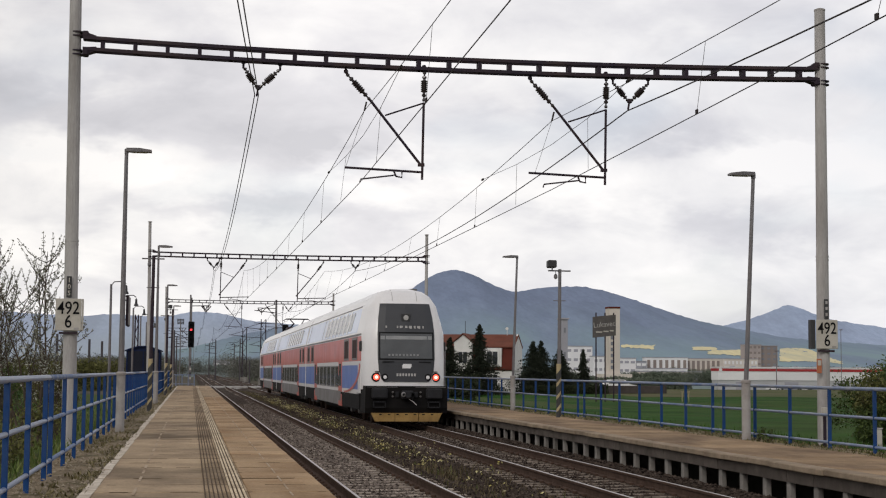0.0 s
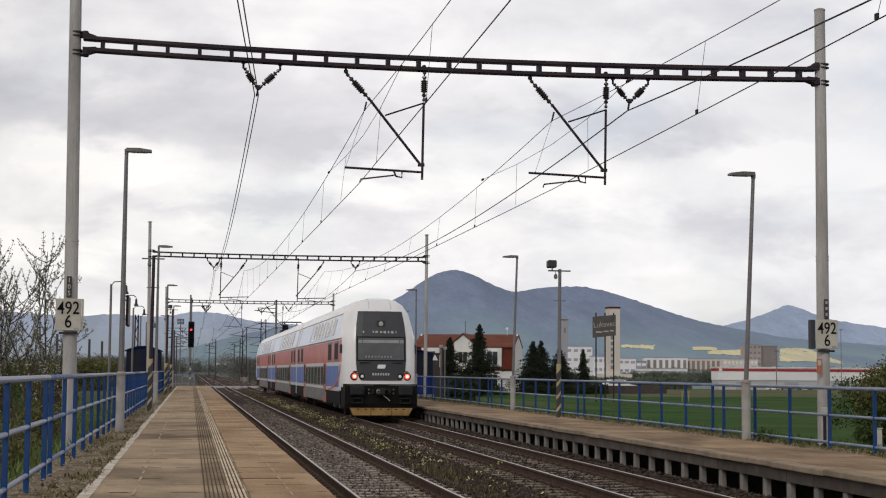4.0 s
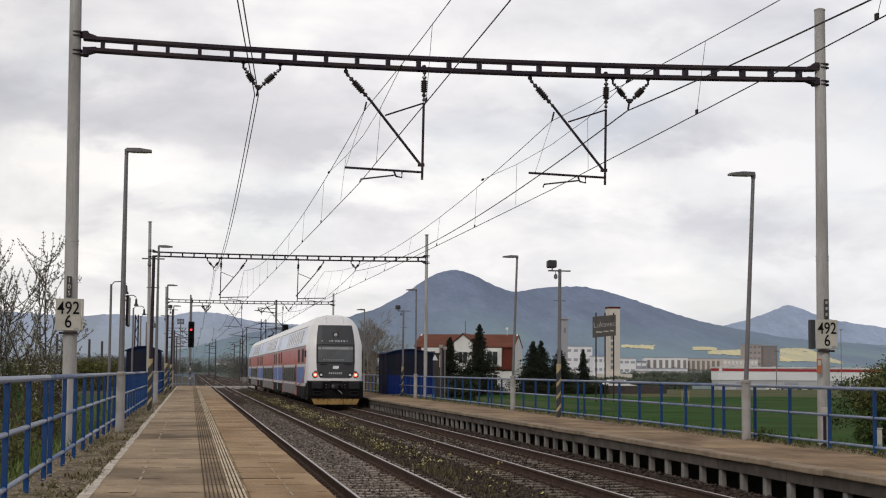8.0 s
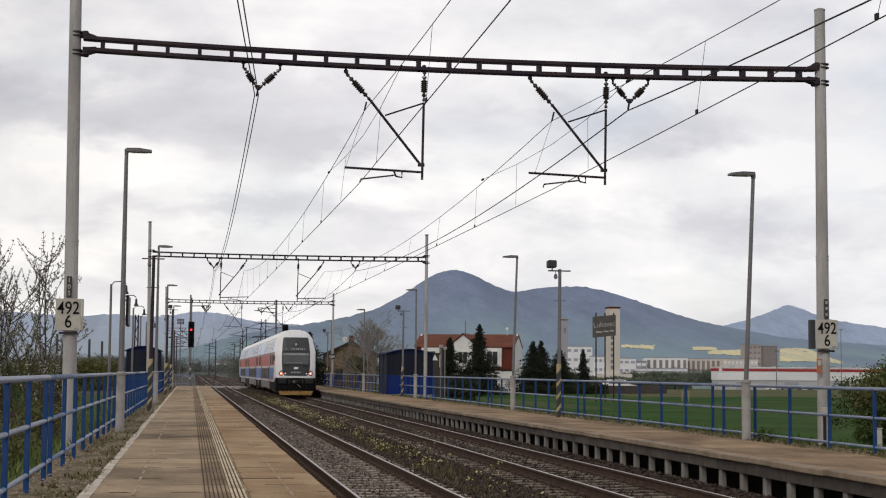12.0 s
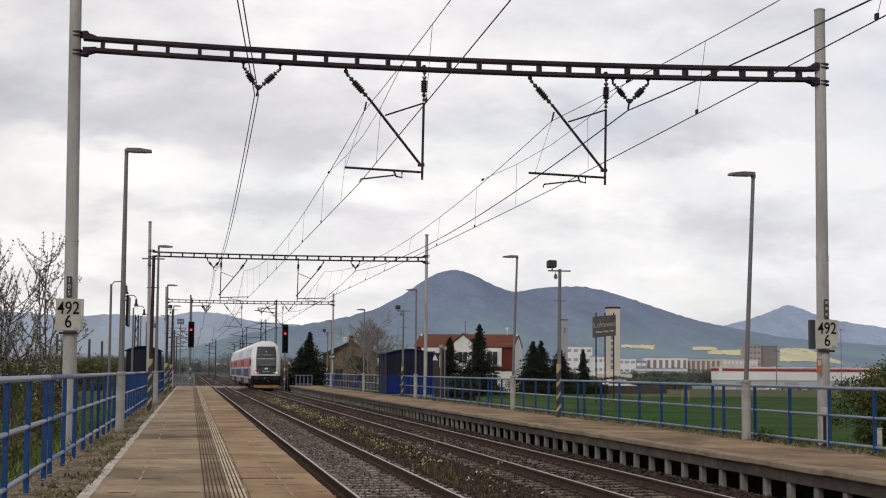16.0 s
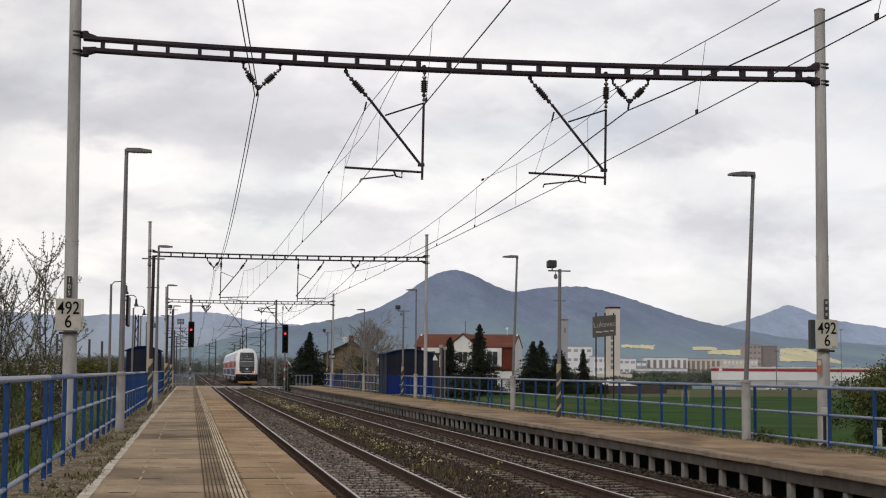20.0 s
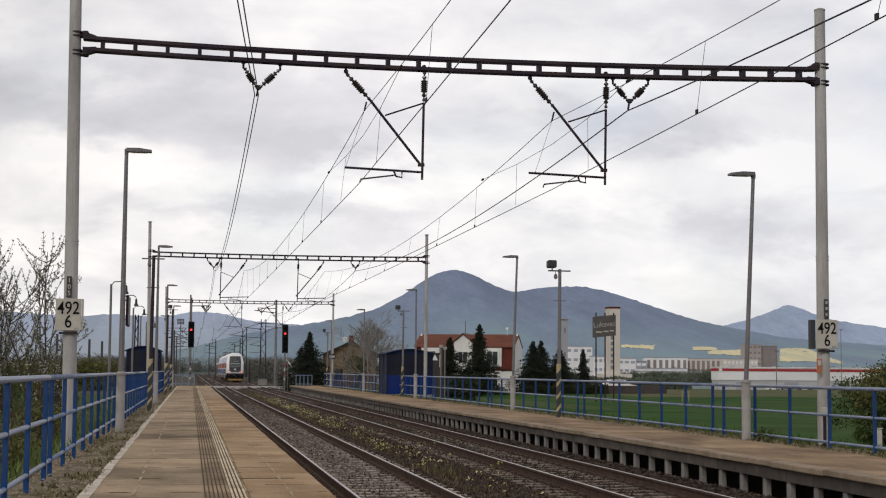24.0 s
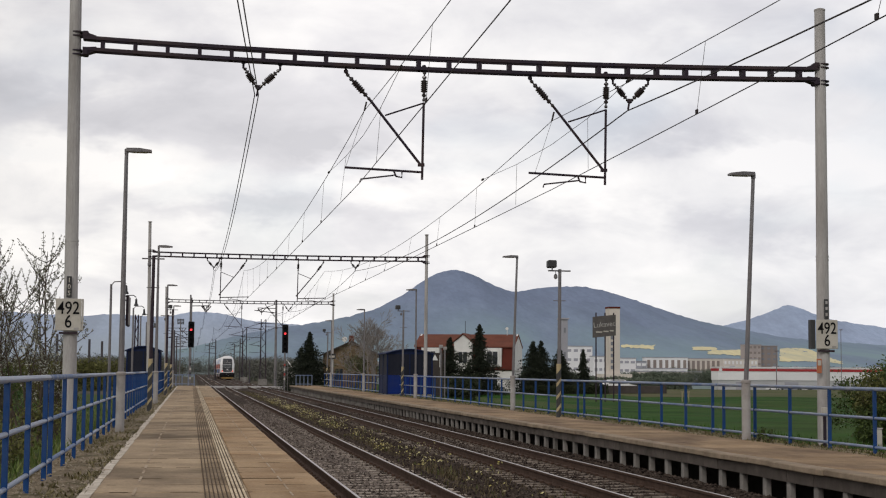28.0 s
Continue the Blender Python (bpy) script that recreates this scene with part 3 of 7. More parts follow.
def build_platform_east():
    top = thing("platform_east", "raised concrete slab platform on pale square legs", "platform", kind="structure")
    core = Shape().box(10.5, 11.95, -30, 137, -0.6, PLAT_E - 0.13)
    part("platform_core", core, SHADE_FILL, top, "earth filling behind the legs, darkened for the platform's shade")
    # side beam below the slabs: a lip over a recessed beam
    leg = Shape().box(-0.05, 0.05, -0.07, 0.07, -0.62, 0.20, 0.012).mesh("platform_leg", LEG)
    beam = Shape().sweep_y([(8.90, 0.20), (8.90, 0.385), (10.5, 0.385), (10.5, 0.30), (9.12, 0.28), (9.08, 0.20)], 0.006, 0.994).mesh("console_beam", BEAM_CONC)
    slab = Shape().box(EDGE_E + 0.304, 11.15, 0.004, 0.996, -0.10, 0.0, 0.012).mesh("platform_slab", SLAB_E)
    lip = Shape().box(EDGE_E, EDGE_E + 0.30, 0.004, 0.996, -0.095, 0.0, 0.014).mesh("edge_slab", SLAB_LIP)
    verge_rest = Shape()
    for k in range(-6, 137):
        y = k + 0.79
        part("platform_leg", leg, LEG, top, at=pose(8.98 + random.uniform(-0.012, 0.012), y + random.uniform(-0.015, 0.015), 0, random.uniform(-0.8, 0.8), 0, random.uniform(-3, 3)))
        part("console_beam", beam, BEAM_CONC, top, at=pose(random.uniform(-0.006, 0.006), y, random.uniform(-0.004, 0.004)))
        part("edge_slab", lip, SLAB_LIP, top, at=pose(random.uniform(-0.018, 0.018), y - 0.5, PLAT_E + random.uniform(-0.004, 0.006)))
        part("platform_slab", slab, SLAB_E, top, at=pose(random.uniform(-0.012, 0.012), y - 0.5, PLAT_E + random.uniform(-0.005, 0.005)))
    xs, ys = np.linspace(11.15, 11.97, 6), np.arange(-30, 137, 0.5)
    rng = np.random.RandomState(3)
    n = len(xs)
    verge_rest.add([(x, y, PLAT_E - 0.02 + rng.uniform(-0.015, 0.02)) for y in ys for x in xs],
                   [(j * n + i, j * n + i + 1, (j + 1) * n + i + 1, (j + 1) * n + i) for j in range(len(ys) - 1) for i in range(n - 1)])
    part("verge", verge_rest, GRAVEL, top, "gravel strip grown with grass below the railing")


# ---- railings ----
def railing(x, ztop, sections, wide, label, drop):
    """Sections of three rails between upright posts."""
    for y0, y1 in sections:
        top = thing("railing", label, "railing", pose(x, y0, 0), "platform railings")
        L = y1 - y0
        for name, z, r in (("top_rail", ztop, 0.034), ("middle_rail", ztop - 0.50, 0.027), ("bottom_rail", ztop - 1.0, 0.027)):
            part(name, Shape().tube((0, -0.33, z), (0, L + 0.33, z), r, 10), BLUE_TOP, top, "scuffed blue handrail with a painted sky highlight" if name == "top_rail" else "", smooth=True)
        n = max(1, round(L / 1.88))
        post = Shape().box(-wide, wide, -0.025, 0.025, ztop - drop, ztop - 0.02, 0.006).mesh("post", BLUE)
        for i in range(n + 1):
            part("post", post, BLUE, top, at=pose(0, L * i / n, 0))


def build_railings():
    railing(RAIL_W, 1.71, [(3.0, 18.15), (18.9, 34.2), (34.9, 45.9), (46.6, 56.0)], 0.028, "blue painted steel tube railing along the platform", 1.25)
    railing(RAIL_W, 1.71, [(56.7, 63.8), (64.5, 78.5), (79.2, 92.4), (93.1, 106.3), (107, 120.2)], 0.028, "blue painted steel tube railing beyond the shelter", 1.25)
    railing(RAIL_E, 1.57, [(17.1, 32.1), (32.82, 44.15), (44.9, 58.3), (59.0, 72.3), (73.0, 84.3)], 0.03, "blue painted steel tube railing before the field", 1.2)
    railing(RAIL_E, 1.57, [(90.4, 103.6), (104.3, 117.5), (118.2, 133.5)], 0.03, "blue painted steel tube railing near the platform end", 1.2)


# ---- overhead line ----
def insulator(s, p, q):
    """Ribbed rod between two points: short end fittings and a row of sheds."""
    p, q = Vector(p), Vector(q)
    d = q - p
    # one turned body: shackles, end caps and a stout ribbed middle
    prof = [(0.020, 0.0), (0.034, 0.03), (0.034, 0.08), (0.016, 0.10), (0.016, 0.15), (0.040, 0.17), (0.046, 0.22), (0.026, 0.25), (0.026, 0.29)]
    for i in range(6):
        t = 0.30 + 0.40 * i / 6
        prof += [(0.046, t), (0.070, t + 0.020), (0.050, t + 0.052)]
    prof += [(0.026, 0.71), (0.026, 0.75), (0.046, 0.78), (0.040, 0.83), (0.016, 0.85), (0.016, 0.90), (0.032, 0.92), (0.032, 0.97), (0.018, 1.0)]
    rod = Shape().lathe((0, 0, 0), [(r, t * d.length) for r, t in prof], 10)
    turn = Matrix.Translation(p) @ d.to_track_quat("Z", "Y").to_matrix().to_4x4()
    rod.v = [tuple(turn @ Vector(v)) for v in rod.v]
    s["rods"].append(rod)


def mast(parent, x, y, top_z, foot_z, lean=0.0, k=1.0):
    s = Shape()
    n = 14
    s.tube((x, y, foot_z), (x + lean * 0.45, y, 4.1), 0.128 * k, n, 0.120 * k)
    s.tube((x + lean * 0.45, y, 4.1), (x + lean, y, top_z), 0.118 * k, n, 0.104 * k)
    m = part("mast", s, CONCRETE, parent, "round grey spun-concrete mast", smooth=False)
    c = Shape()
    for z, r in ((4.09, 0.126), (4.02, 0.124)):
        c.lathe((x + lean * 0.45, y, z), [(r * k, 0), (r * k, 0.035)], 14)
    part("collar", c, CONCRETE, m)
    cap = Shape().lathe((x + lean, y, top_z - 0.01), [(0.11, 0), (0.11, 0.03), (0.06, 0.05)], 12)
    part("cap", cap, POST_GREY, m)
    return m


def gantry(i, y, xw, xe, near):
    top = thing("catenary_gantry", "dark steel gantry beam across both tracks on two concrete masts", "gantry", pose(0, y, 0), "catenary gantries")
    zt = (8.98, 8.98, 8.5)[i]
    mast(top, xw + 0.06, 0, zt + 0.35, -0.4, -0.10, 1.0 if i == 0 else 0.75)
    mast(top, xe - 0.02, 0, zt, -0.4, 0.02, 1.0 if i == 0 else 0.75)
    d = 0.104
    x0, x1 = xw + 0.12, xe - 0.10

    def sag(x):
        t = min(1.0, max(0.0, (x - x0) / (x1 - x0)))
        return (BEAM_SAG if near else 0.05) * 4 * t * (1 - t)

    for z in (BEAM_Z + d, BEAM_Z - d):
        for yy in (-0.085, 0.085):
            bar = Shape()
            m = 24
            for k in range(m + 1):
                xx = x0 + (x1 - x0) * k / m
                zz = z - sag(xx)
                bar.v += [(xx, yy - 0.03, zz - 0.031), (xx, yy + 0.03, zz - 0.031), (xx, yy + 0.03, zz + 0.031), (xx, yy - 0.03, zz + 0.031)]
            bar.f = [(4 * k + q, 4 * k + (q + 1) % 4, 4 * k + 4 + (q + 1) % 4, 4 * k + 4 + q) for k in range(m) for q in range(4)] + [(3, 2, 1, 0), (4 * m, 4 * m + 1, 4 * m + 2, 4 * m + 3)]
            chord = part("beam_chord", bar, BEAM, top, "long dark steel chord of the beam")
    n = 24
    bat = Shape().box(-0.036, 0.036, -0.09, 0.09, BEAM_Z - d, BEAM_Z + d).mesh("batten", BEAM)
    for k in range(n):
        xx = x0 + 0.35 + (x1 - x0 - 0.7) * k / (n - 1)
        part("batten", bat, BEAM, chord, at=pose(xx, 0, -sag(xx)))
    for x, side in ((xw + 0.02, 1), (xe + 0.04, -1)):
        b = Shape()
        for z in (BEAM_Z + 0.17, BEAM_Z - 0.17):
            for dz in (-0.035, 0.035):
                b.lathe((x, 0, z + dz - 0.012), [(0.130, 0), (0.130, 0.024)], 12)
            b.box(min(x + side * 0.09, x + side * 0.20), max(x + side * 0.09, x + side * 0.20), -0.12, 0.12, z - 0.055, z + 0.055, 0.02)
        b.sweep_y([(x + side * 0.10, BEAM_Z + 0.22), (x + side * 0.10, BEAM_Z + 0.08), (x + side * 0.34, BEAM_Z + 0.06), (x + side * 0.34, BEAM_Z + 0.14)], -0.1, 0.1)
        b.sweep_y([(x + side * 0.10, BEAM_Z - 0.22), (x + side * 0.34, BEAM_Z - 0.14), (x + side * 0.34, BEAM_Z - 0.06), (x + side * 0.10, BEAM_Z - 0.08)], -0.1, 0.1)
        part("clamp_bracket", b, BEAM, top, "dark clamp round the mast")
    zb = BEAM_Z - 0.16
    # cantilevers that carry contact wire and messenger
    for xv, xa, xd in ((4.21, 2.74, 2.72), (7.74, 6.23, 6.23)) if i != 1 else ((1.42, 2.85, 2.73), (5.37, 6.81, 6.70)):
        s = {"fit": Shape(), "rods": []}
        zs = zb + 0.02 - sag(xv)
        insulator(s, (xv + 0.01, 0, zs), (xv, 0, 6.87))
        up_x = xd + (xv - xd) * 0.32
        # an upright eye and link, then the slanting rod
        s["fit"].tube((xd, 0, zb + 0.10 - sag(xd)), (xd + (up_x - xd) * 0.06, 0, zs - 0.10), 0.020, 6).lathe((xd + (up_x - xd) * 0.04, 0, zs - 0.10), [(0.02, 0), (0.042, 0.02), (0.042, 0.06), (0.02, 0.08)], 8)
        insulator(s, (xd + (up_x - xd) * 0.06, 0, zs - 0.10), (up_x, 0, 6.86))
        tubes = Shape()
        tubes.tube((xv, 0, 6.85), (xv - 0.02, 0, 5.39), 0.024, 8)
        tubes.tube((up_x, 0, 6.86), (xv - 0.06, 0, 5.68), 0.026, 8)
        k = up_x + (xv - up_x) * 0.28
        tubes.tube((xv, 0, 6.84), (k, 0, 6.58), 0.017, 6)
        tubes.tube((xa, 0, 5.58), (xv, 0, 5.53), 0.022, 8)
        tubes.box(xv - 0.10, xv + 0.02, -0.03, 0.03, 5.64, 5.70)
        sg = 1 if xv > xa else -1
        hook = xv - sg * 0.42
        tubes.path([(hook + sg * 0.02, 0, 5.53), (hook + sg * 0.02, 0, 5.42), (hook - sg * 0.09, 0, 5.44), (hook - sg * 0.13, 0, 5.53)], 0.018, 6)
        tubes.path([(hook - sg * 0.12, 0, 5.46), (xa + sg * 0.30, 0, 5.37), (xa + sg * 0.28, 0, 5.31)], 0.016, 6)
        tubes.lathe((xv, 0, zs - 0.02), [(0.03, 0), (0.05, 0.02), (0.05, 0.10), (0.03, 0.14)], 8)
        can = part("cantilever", tubes, BEAM, top, "dark steel registration arm", smooth=False)
        part("eye_bolt", s["fit"], BEAM, can)
        for rod in s["rods"]:
            part("insulator", rod, INSUL, can, "dark brown ribbed insulator")
    # V hangers of the feeder cables
    for xl, xr, xm, zm in (((0.84, 1.515, 1.12, 7.02), (7.88, 8.58, 8.21, 7.03)) if i != 1 else ((0.72, 1.34, 1.06, 7.08), (8.12, 8.57, 8.36, 7.18))):
        s = {"fit": Shape(), "rods": []}
        links = []
        for xt, sd in ((xl, 1), (xr, -1)):
            zt2 = zb + 0.10 - sag(xt)
            links.append(Shape().lathe((xt, 0, zt2 - 0.20), [(0.02, 0), (0.022, 0.08), (0.045, 0.10), (0.045, 0.15), (0.022, 0.17), (0.022, 0.20)], 8))
            insulator(s, (xt + sd * 0.02, 0, zt2 - 0.19), (xm - sd * 0.03, 0, zm))
        s["fit"].lathe((xm, 0, zm - 0.05), [(0.025, 0), (0.05, 0.02), (0.05, 0.06), (0.03, 0.09)], 8)
        s["fit"].tube((xm, 0, zm), (xm - 0.03, 0, zm - 0.17), 0.02, 6)
        hanger = part("feeder_hanger", s["fit"], BEAM, top, "steel hanger of the feeder cable")
        for link in links:
            part("link", link, BEAM, hanger)
        for rod in s["rods"]:
            part("insulator", rod, INSUL, hanger, "dark brown ribbed insulator")
    return top


def sagging(line, a, b, sag, r, n=14):
    """Adds the points of one hanging span to a line of (point, radius) pairs."""
    a, b = Vector(a), Vector(b)
    pts = [a.lerp(b, i / n) - Vector((0, 0, 4 * sag * (i / n) * (1 - i / n))) for i in range(n + 1)]
    line += [(q, r) for q in (pts[1:] if line else pts)]
    return pts


def wire_shape(line):
    return Shape().path([q for q, r in line], [r for q, r in line], 5)


def build_wires():
    ys = (-23.0, 27.67, 78.05, 130.7, 183.0, 235.0, 290.0, 345.0, 400.0)
    zig = (0, 1, 2, 1, 2, 1, 2, 1, 2)
    # (contact x, contact z, messenger x, messenger z) at the three kinds of support
    for name, kinds in (("west", ((2.53, 5.32, 2.62, 6.75), (3.02, 5.30, 3.09, 6.655), (2.62, 5.33, 2.60, 6.95))),
                        ("east", ((6.14, 5.30, 6.95, 6.75), (6.69, 5.28, 6.68, 6.59), (6.42, 5.33, 6.76, 6.98)))):
        top = thing("contact_line", "thin dark contact wire hung from a messenger wire over the track", "overhead wire", group="overhead lines")
        cw, ms = [], []
        drops = []
        for ya, yb, ka, kb in zip(ys, ys[1:], zig, zig[1:]):
            ca, za, ma, wa = kinds[ka]
            cb, zb, mb, wb = kinds[kb]
            thick = 1.0 + max(0.0, ya) * 0.006
            sagging(cw, (ca, ya, za), (cb, yb, zb), 0.02, 0.0075 * thick, 6)
            pts = sagging(ms, (ma, ya, wa), (mb, yb, wb), 0.62 if ya < 0 else 0.80, 0.0065 * thick, 20)
            span = yb - ya
            for k in range(9):
                y = (13.6 if ya < 20 else 35.4 if ya < 70 else ya + 3.5) + 5.5 * k
                f = (y - ya) / span
                if f < 0.94 and (ya > 20 or f < 0.90):
                    i = min(19, int(f * 20))
                    p = pts[i].lerp(pts[i + 1], f * 20 - i)
                    drops.append((p, (ca + (cb - ca) * f, y, za + (zb - za) * f)))
        part("contact_wire", wire_shape(cw), WIRE, top)
        part("messenger_wire", wire_shape(ms), WIRE, top)
        for p, q in drops[:34]:
            part("dropper", Shape().tube(p, q, 0.0035, 4).box(q[0] - 0.012, q[0] + 0.012, q[1] - 0.03, q[1] + 0.03, q[2] - 0.01, q[2] + 0.05), WIRE, top)
    for o in (-0.035, 0.035):
        fw = thing("feeder_cable", "one of a pair of dark feeder cables over the platform", "overhead wire", group="overhead lines")
        s = []
        for ya, yb in zip(ys, ys[1:]):
            sagging(s, (-2.37 + o if ya < 0 else 1.09 + o, ya, 7.0 if ya < 0 else 6.88), (1.09 + o, yb, 6.88), 0.5 if ya < 0 else 0.75, 0.010, 18)
        part("cable", wire_shape(s), WIRE, fw)
    for xs, zs, xc, xr in ((3.09, 6.655, 3.02, 2.75), (6.68, 6.59, 6.69, 6.35)):
        st = thing("stitch_wire", "thin stitch wire slung below the messenger wire at the gantry", "overhead wire", group="overhead lines")
        y0 = 27.67
        # clamped to the messenger on both sides of its support
        pts = [(xs - 0.03, y0 - 5.2, zs - 0.22), (xs - 0.02, y0 - 2.7, zs - 0.40), (xs - 0.01, y0, zs - 0.46), (xs - 0.03, y0 + 3.0, zs - 0.43), (xs - 0.06, y0 + 6.6, zs - 0.30)]
        part("wire", Shape().path(pts, 0.005, 5), WIRE, st)
        for q in (pts[0], pts[-1]):
            part("clamp", Shape().tube((q[0], q[1] - 0.07, q[2]), (q[0], q[1] + 0.07, q[2]), 0.026, 6), WIRE, st)
        for k in (1, 3):
            part("dropper", Shape().tube(pts[k], (xc - 0.02 * k, pts[k][1], 5.30), 0.0035, 4), WIRE, st)
        part("support_link", Shape().tube((xs + 0.04, y0, zs + 0.17), (xs, y0, zs), 0.018, 6).tube((xs, y0, zs), (xr, y0, 5.57), 0.0035, 4), WIRE, st)
    fe = thing("feeder_cable", "thick dark feeder cable over the far track", "overhead wire", group="overhead lines")
    s = []
    for xa, ya, za, xb, yb, zb in ((8.4, -23.0, 6.85, 8.17, 27.67, 6.84), (8.17, 27.67, 6.84, 8.35, 78.05, 7.02), (8.35, 78.05, 7.02, 8.2, 130.7, 6.9)):
        sagging(s, (xa, ya, za), (xb, yb, zb), 0.6, 0.013, 20)
    part("cable", wire_shape(s), WIRE, fe)


def lettered_sign(x, y, z0, z1, w, frame_dark):
    top = thing("kilometre_sign", "square cream kilometre plate with black numerals on a mast", "railway sign", pose(x, y, 0), "kilometre signs")
    h = z1 - z0
    plate = part("plate", Shape().box(-w / 2, w / 2, -0.02, 0.0, z0, z1, 0.008), WHITE_PLATE, top, "cream enamel plate")
    part("side_plate", Shape().box(-w / 2 - 0.10, -w / 2 - 0.005, 0.0, 0.14, z0, z1, 0.01) if frame_dark else Shape().box(w / 2 + 0.003, w / 2 + 0.03, -0.01, 0.12, z0, z1, 0.008), BLACK if frame_dark else WHITE_PLATE, top)
    letters_part("upper_number", "492", h * 0.56, INK, plate, pose(0.0, -0.024, z0 + h * 0.69), "", 0.82)
    letters_part("lower_number", "6", h * 0.56, INK, plate, pose(0.0, -0.024, z0 + h * 0.27), "", 0.82)
    part("sticker", Shape().box(w * 0.22, w * 0.42, -0.0235, -0.0205, z0 + h * 0.03, z0 + h * 0.10), POST_GREY, plate)
    part("clamp", Shape().box(-0.16, 0.16, 0.0, 0.04, z0 - 0.06, z0 - 0.02).box(-0.16, 0.16, 0.0, 0.04, z1 - 0.12, z1 - 0.08), BEAM, top)
    num = part("mast_number_plate", Shape().box(-0.045, 0.045, -0.005, 0.01, z1 + 0.02, z1 + 0.40, 0.004), BLACK, top, "narrow black mast number plate")
    for k in range(3):
        if frame_dark:
            part("number_bar", Shape().box(-0.022, 0.022, -0.011, -0.007, z1 + 0.075 + 0.115 * k, z1 + 0.135 + 0.115 * k), POST_GREY, num)
        else:
            letters_part("mast_numeral", "501"[k], 0.115, WHITE_PLATE, num, pose(0, -0.008, z1 + 0.095 + 0.115 * k))


# ---- lamps and loudspeaker poles ----
def street_lamp(x, y, z0, z1, side, lean=0.0, group="platform lamps"):
    top = thing("street_lamp", "grey steel platform lamp post with a flat horizontal head", "street lamp", pose(x, y, z0), group)
    h = z1 - z0
    part("base_sleeve", Shape().tube((0, 0, -0.1), (0, 0, 1.18), 0.092, 14).lathe((0, 0, 1.15), [(0.108, 0), (0.108, 0.04), (0.07, 0.07)], 14), POST_GREY, top, "thick pale base sleeve")
    part("pole", Shape().tube((0, 0, 1.1), (lean, 0, h), 0.050 if x > 5 else 0.062, 12, 0.038), GALV, top)
    head = Shape().box(lean - 0.04, lean + side * 0.0 + 0.04, -0.04, 0.04, h - 0.10, h + 0.02, 0.01)
    a, b = sorted((lean, lean + side * 0.52))
    head.sweep_y([(a, h - 0.045), (b, h - 0.045), (b, h + 0.0), ((a + b) / 2, h + 0.035), (a, h + 0.03)] if side > 0 else [(a, h - 0.045), (b, h - 0.045), (b, h + 0.03), ((a + b) / 2, h + 0.035), (a, h)], -0.11, 0.11)
    lamp = part("lamp_head", head, GALV, top, "flat dark-grey lamp head")
    part("lens", Shape().box(a + 0.10, b - 0.10, -0.09, 0.09, h - 0.055, h - 0.046), WHITE_PLATE, lamp)
    return top


def striped_pole(x, y, z0, z1, speakers, side=1):
    top = thing("loudspeaker_pole", "steel pole with a yellow and black striped foot carrying loudspeakers", "pole", pose(x, y, z0), "loudspeaker poles")
    h = z1 - z0
    part("pole", Shape().tube((0, 0, -0.1), (0.03, 0, h), 0.062, 12, 0.05), GALV if side > 0 else BEAM, top)
    foot = part("striped_foot", Shape().tube((0, 0, -0.1), (0, 0, 1.6), 0.072, 12), YELLOW, top, "yellow and black striped foot")
    for k in range(4):
        s = Shape()
        n = 12
        z = -0.02 + 0.38 * k
        vs = []
        for dz in (0, 0.27):
            for j in range(n):
                a = 2 * math.pi * j / n
                vs.append((0.076 * math.cos(a), 0.076 * math.sin(a), z + dz + 0.10 * math.cos(a)))
        s.add(vs, [(j, (j + 1) % n, n + (j + 1) % n, n + j) for j in range(n)])
        part("black_stripe", s, BLACK, foot)
    arm = part("cross_arm", Shape().tube((-0.33, 0, h - 0.05), (0.36, 0, h - 0.05), 0.022, 8).tube((-0.17, 0, h - 0.95), (0.22, 0, h - 0.95), 0.014, 6), GALV, top)
    for sx in speakers:
        s = Shape()
        s.box(sx - 0.15, sx + 0.11, -0.22, 0.10, h + 0.03, h + 0.26, 0.03)
        s.tube((sx, -0.05, h - 0.03), (sx, -0.05, h + 0.05), 0.02, 6)
        part("loudspeaker", s, BLACK, arm, "black box loudspeaker")
    s = Shape().lathe((-0.10, 0, h - 0.30), [(0.02, 0.16), (0.055, 0.12), (0.06, 0.04), (0.02, 0.0)], 10)
    s.path([(-0.10, 0, h - 0.14), (-0.10, 0, h - 0.05)], 0.01, 5)
    part("camera_pod", s, GALV, arm)


BLUE_MID = mat("shelter_lower_blue", (0.009, 0.026, 0.165), (0.008, 0.020, 0.105), 1.2, 0.62, bump=0.05, dirt=(0.03, 0.04, 0.09), dirt_scale=1.0)


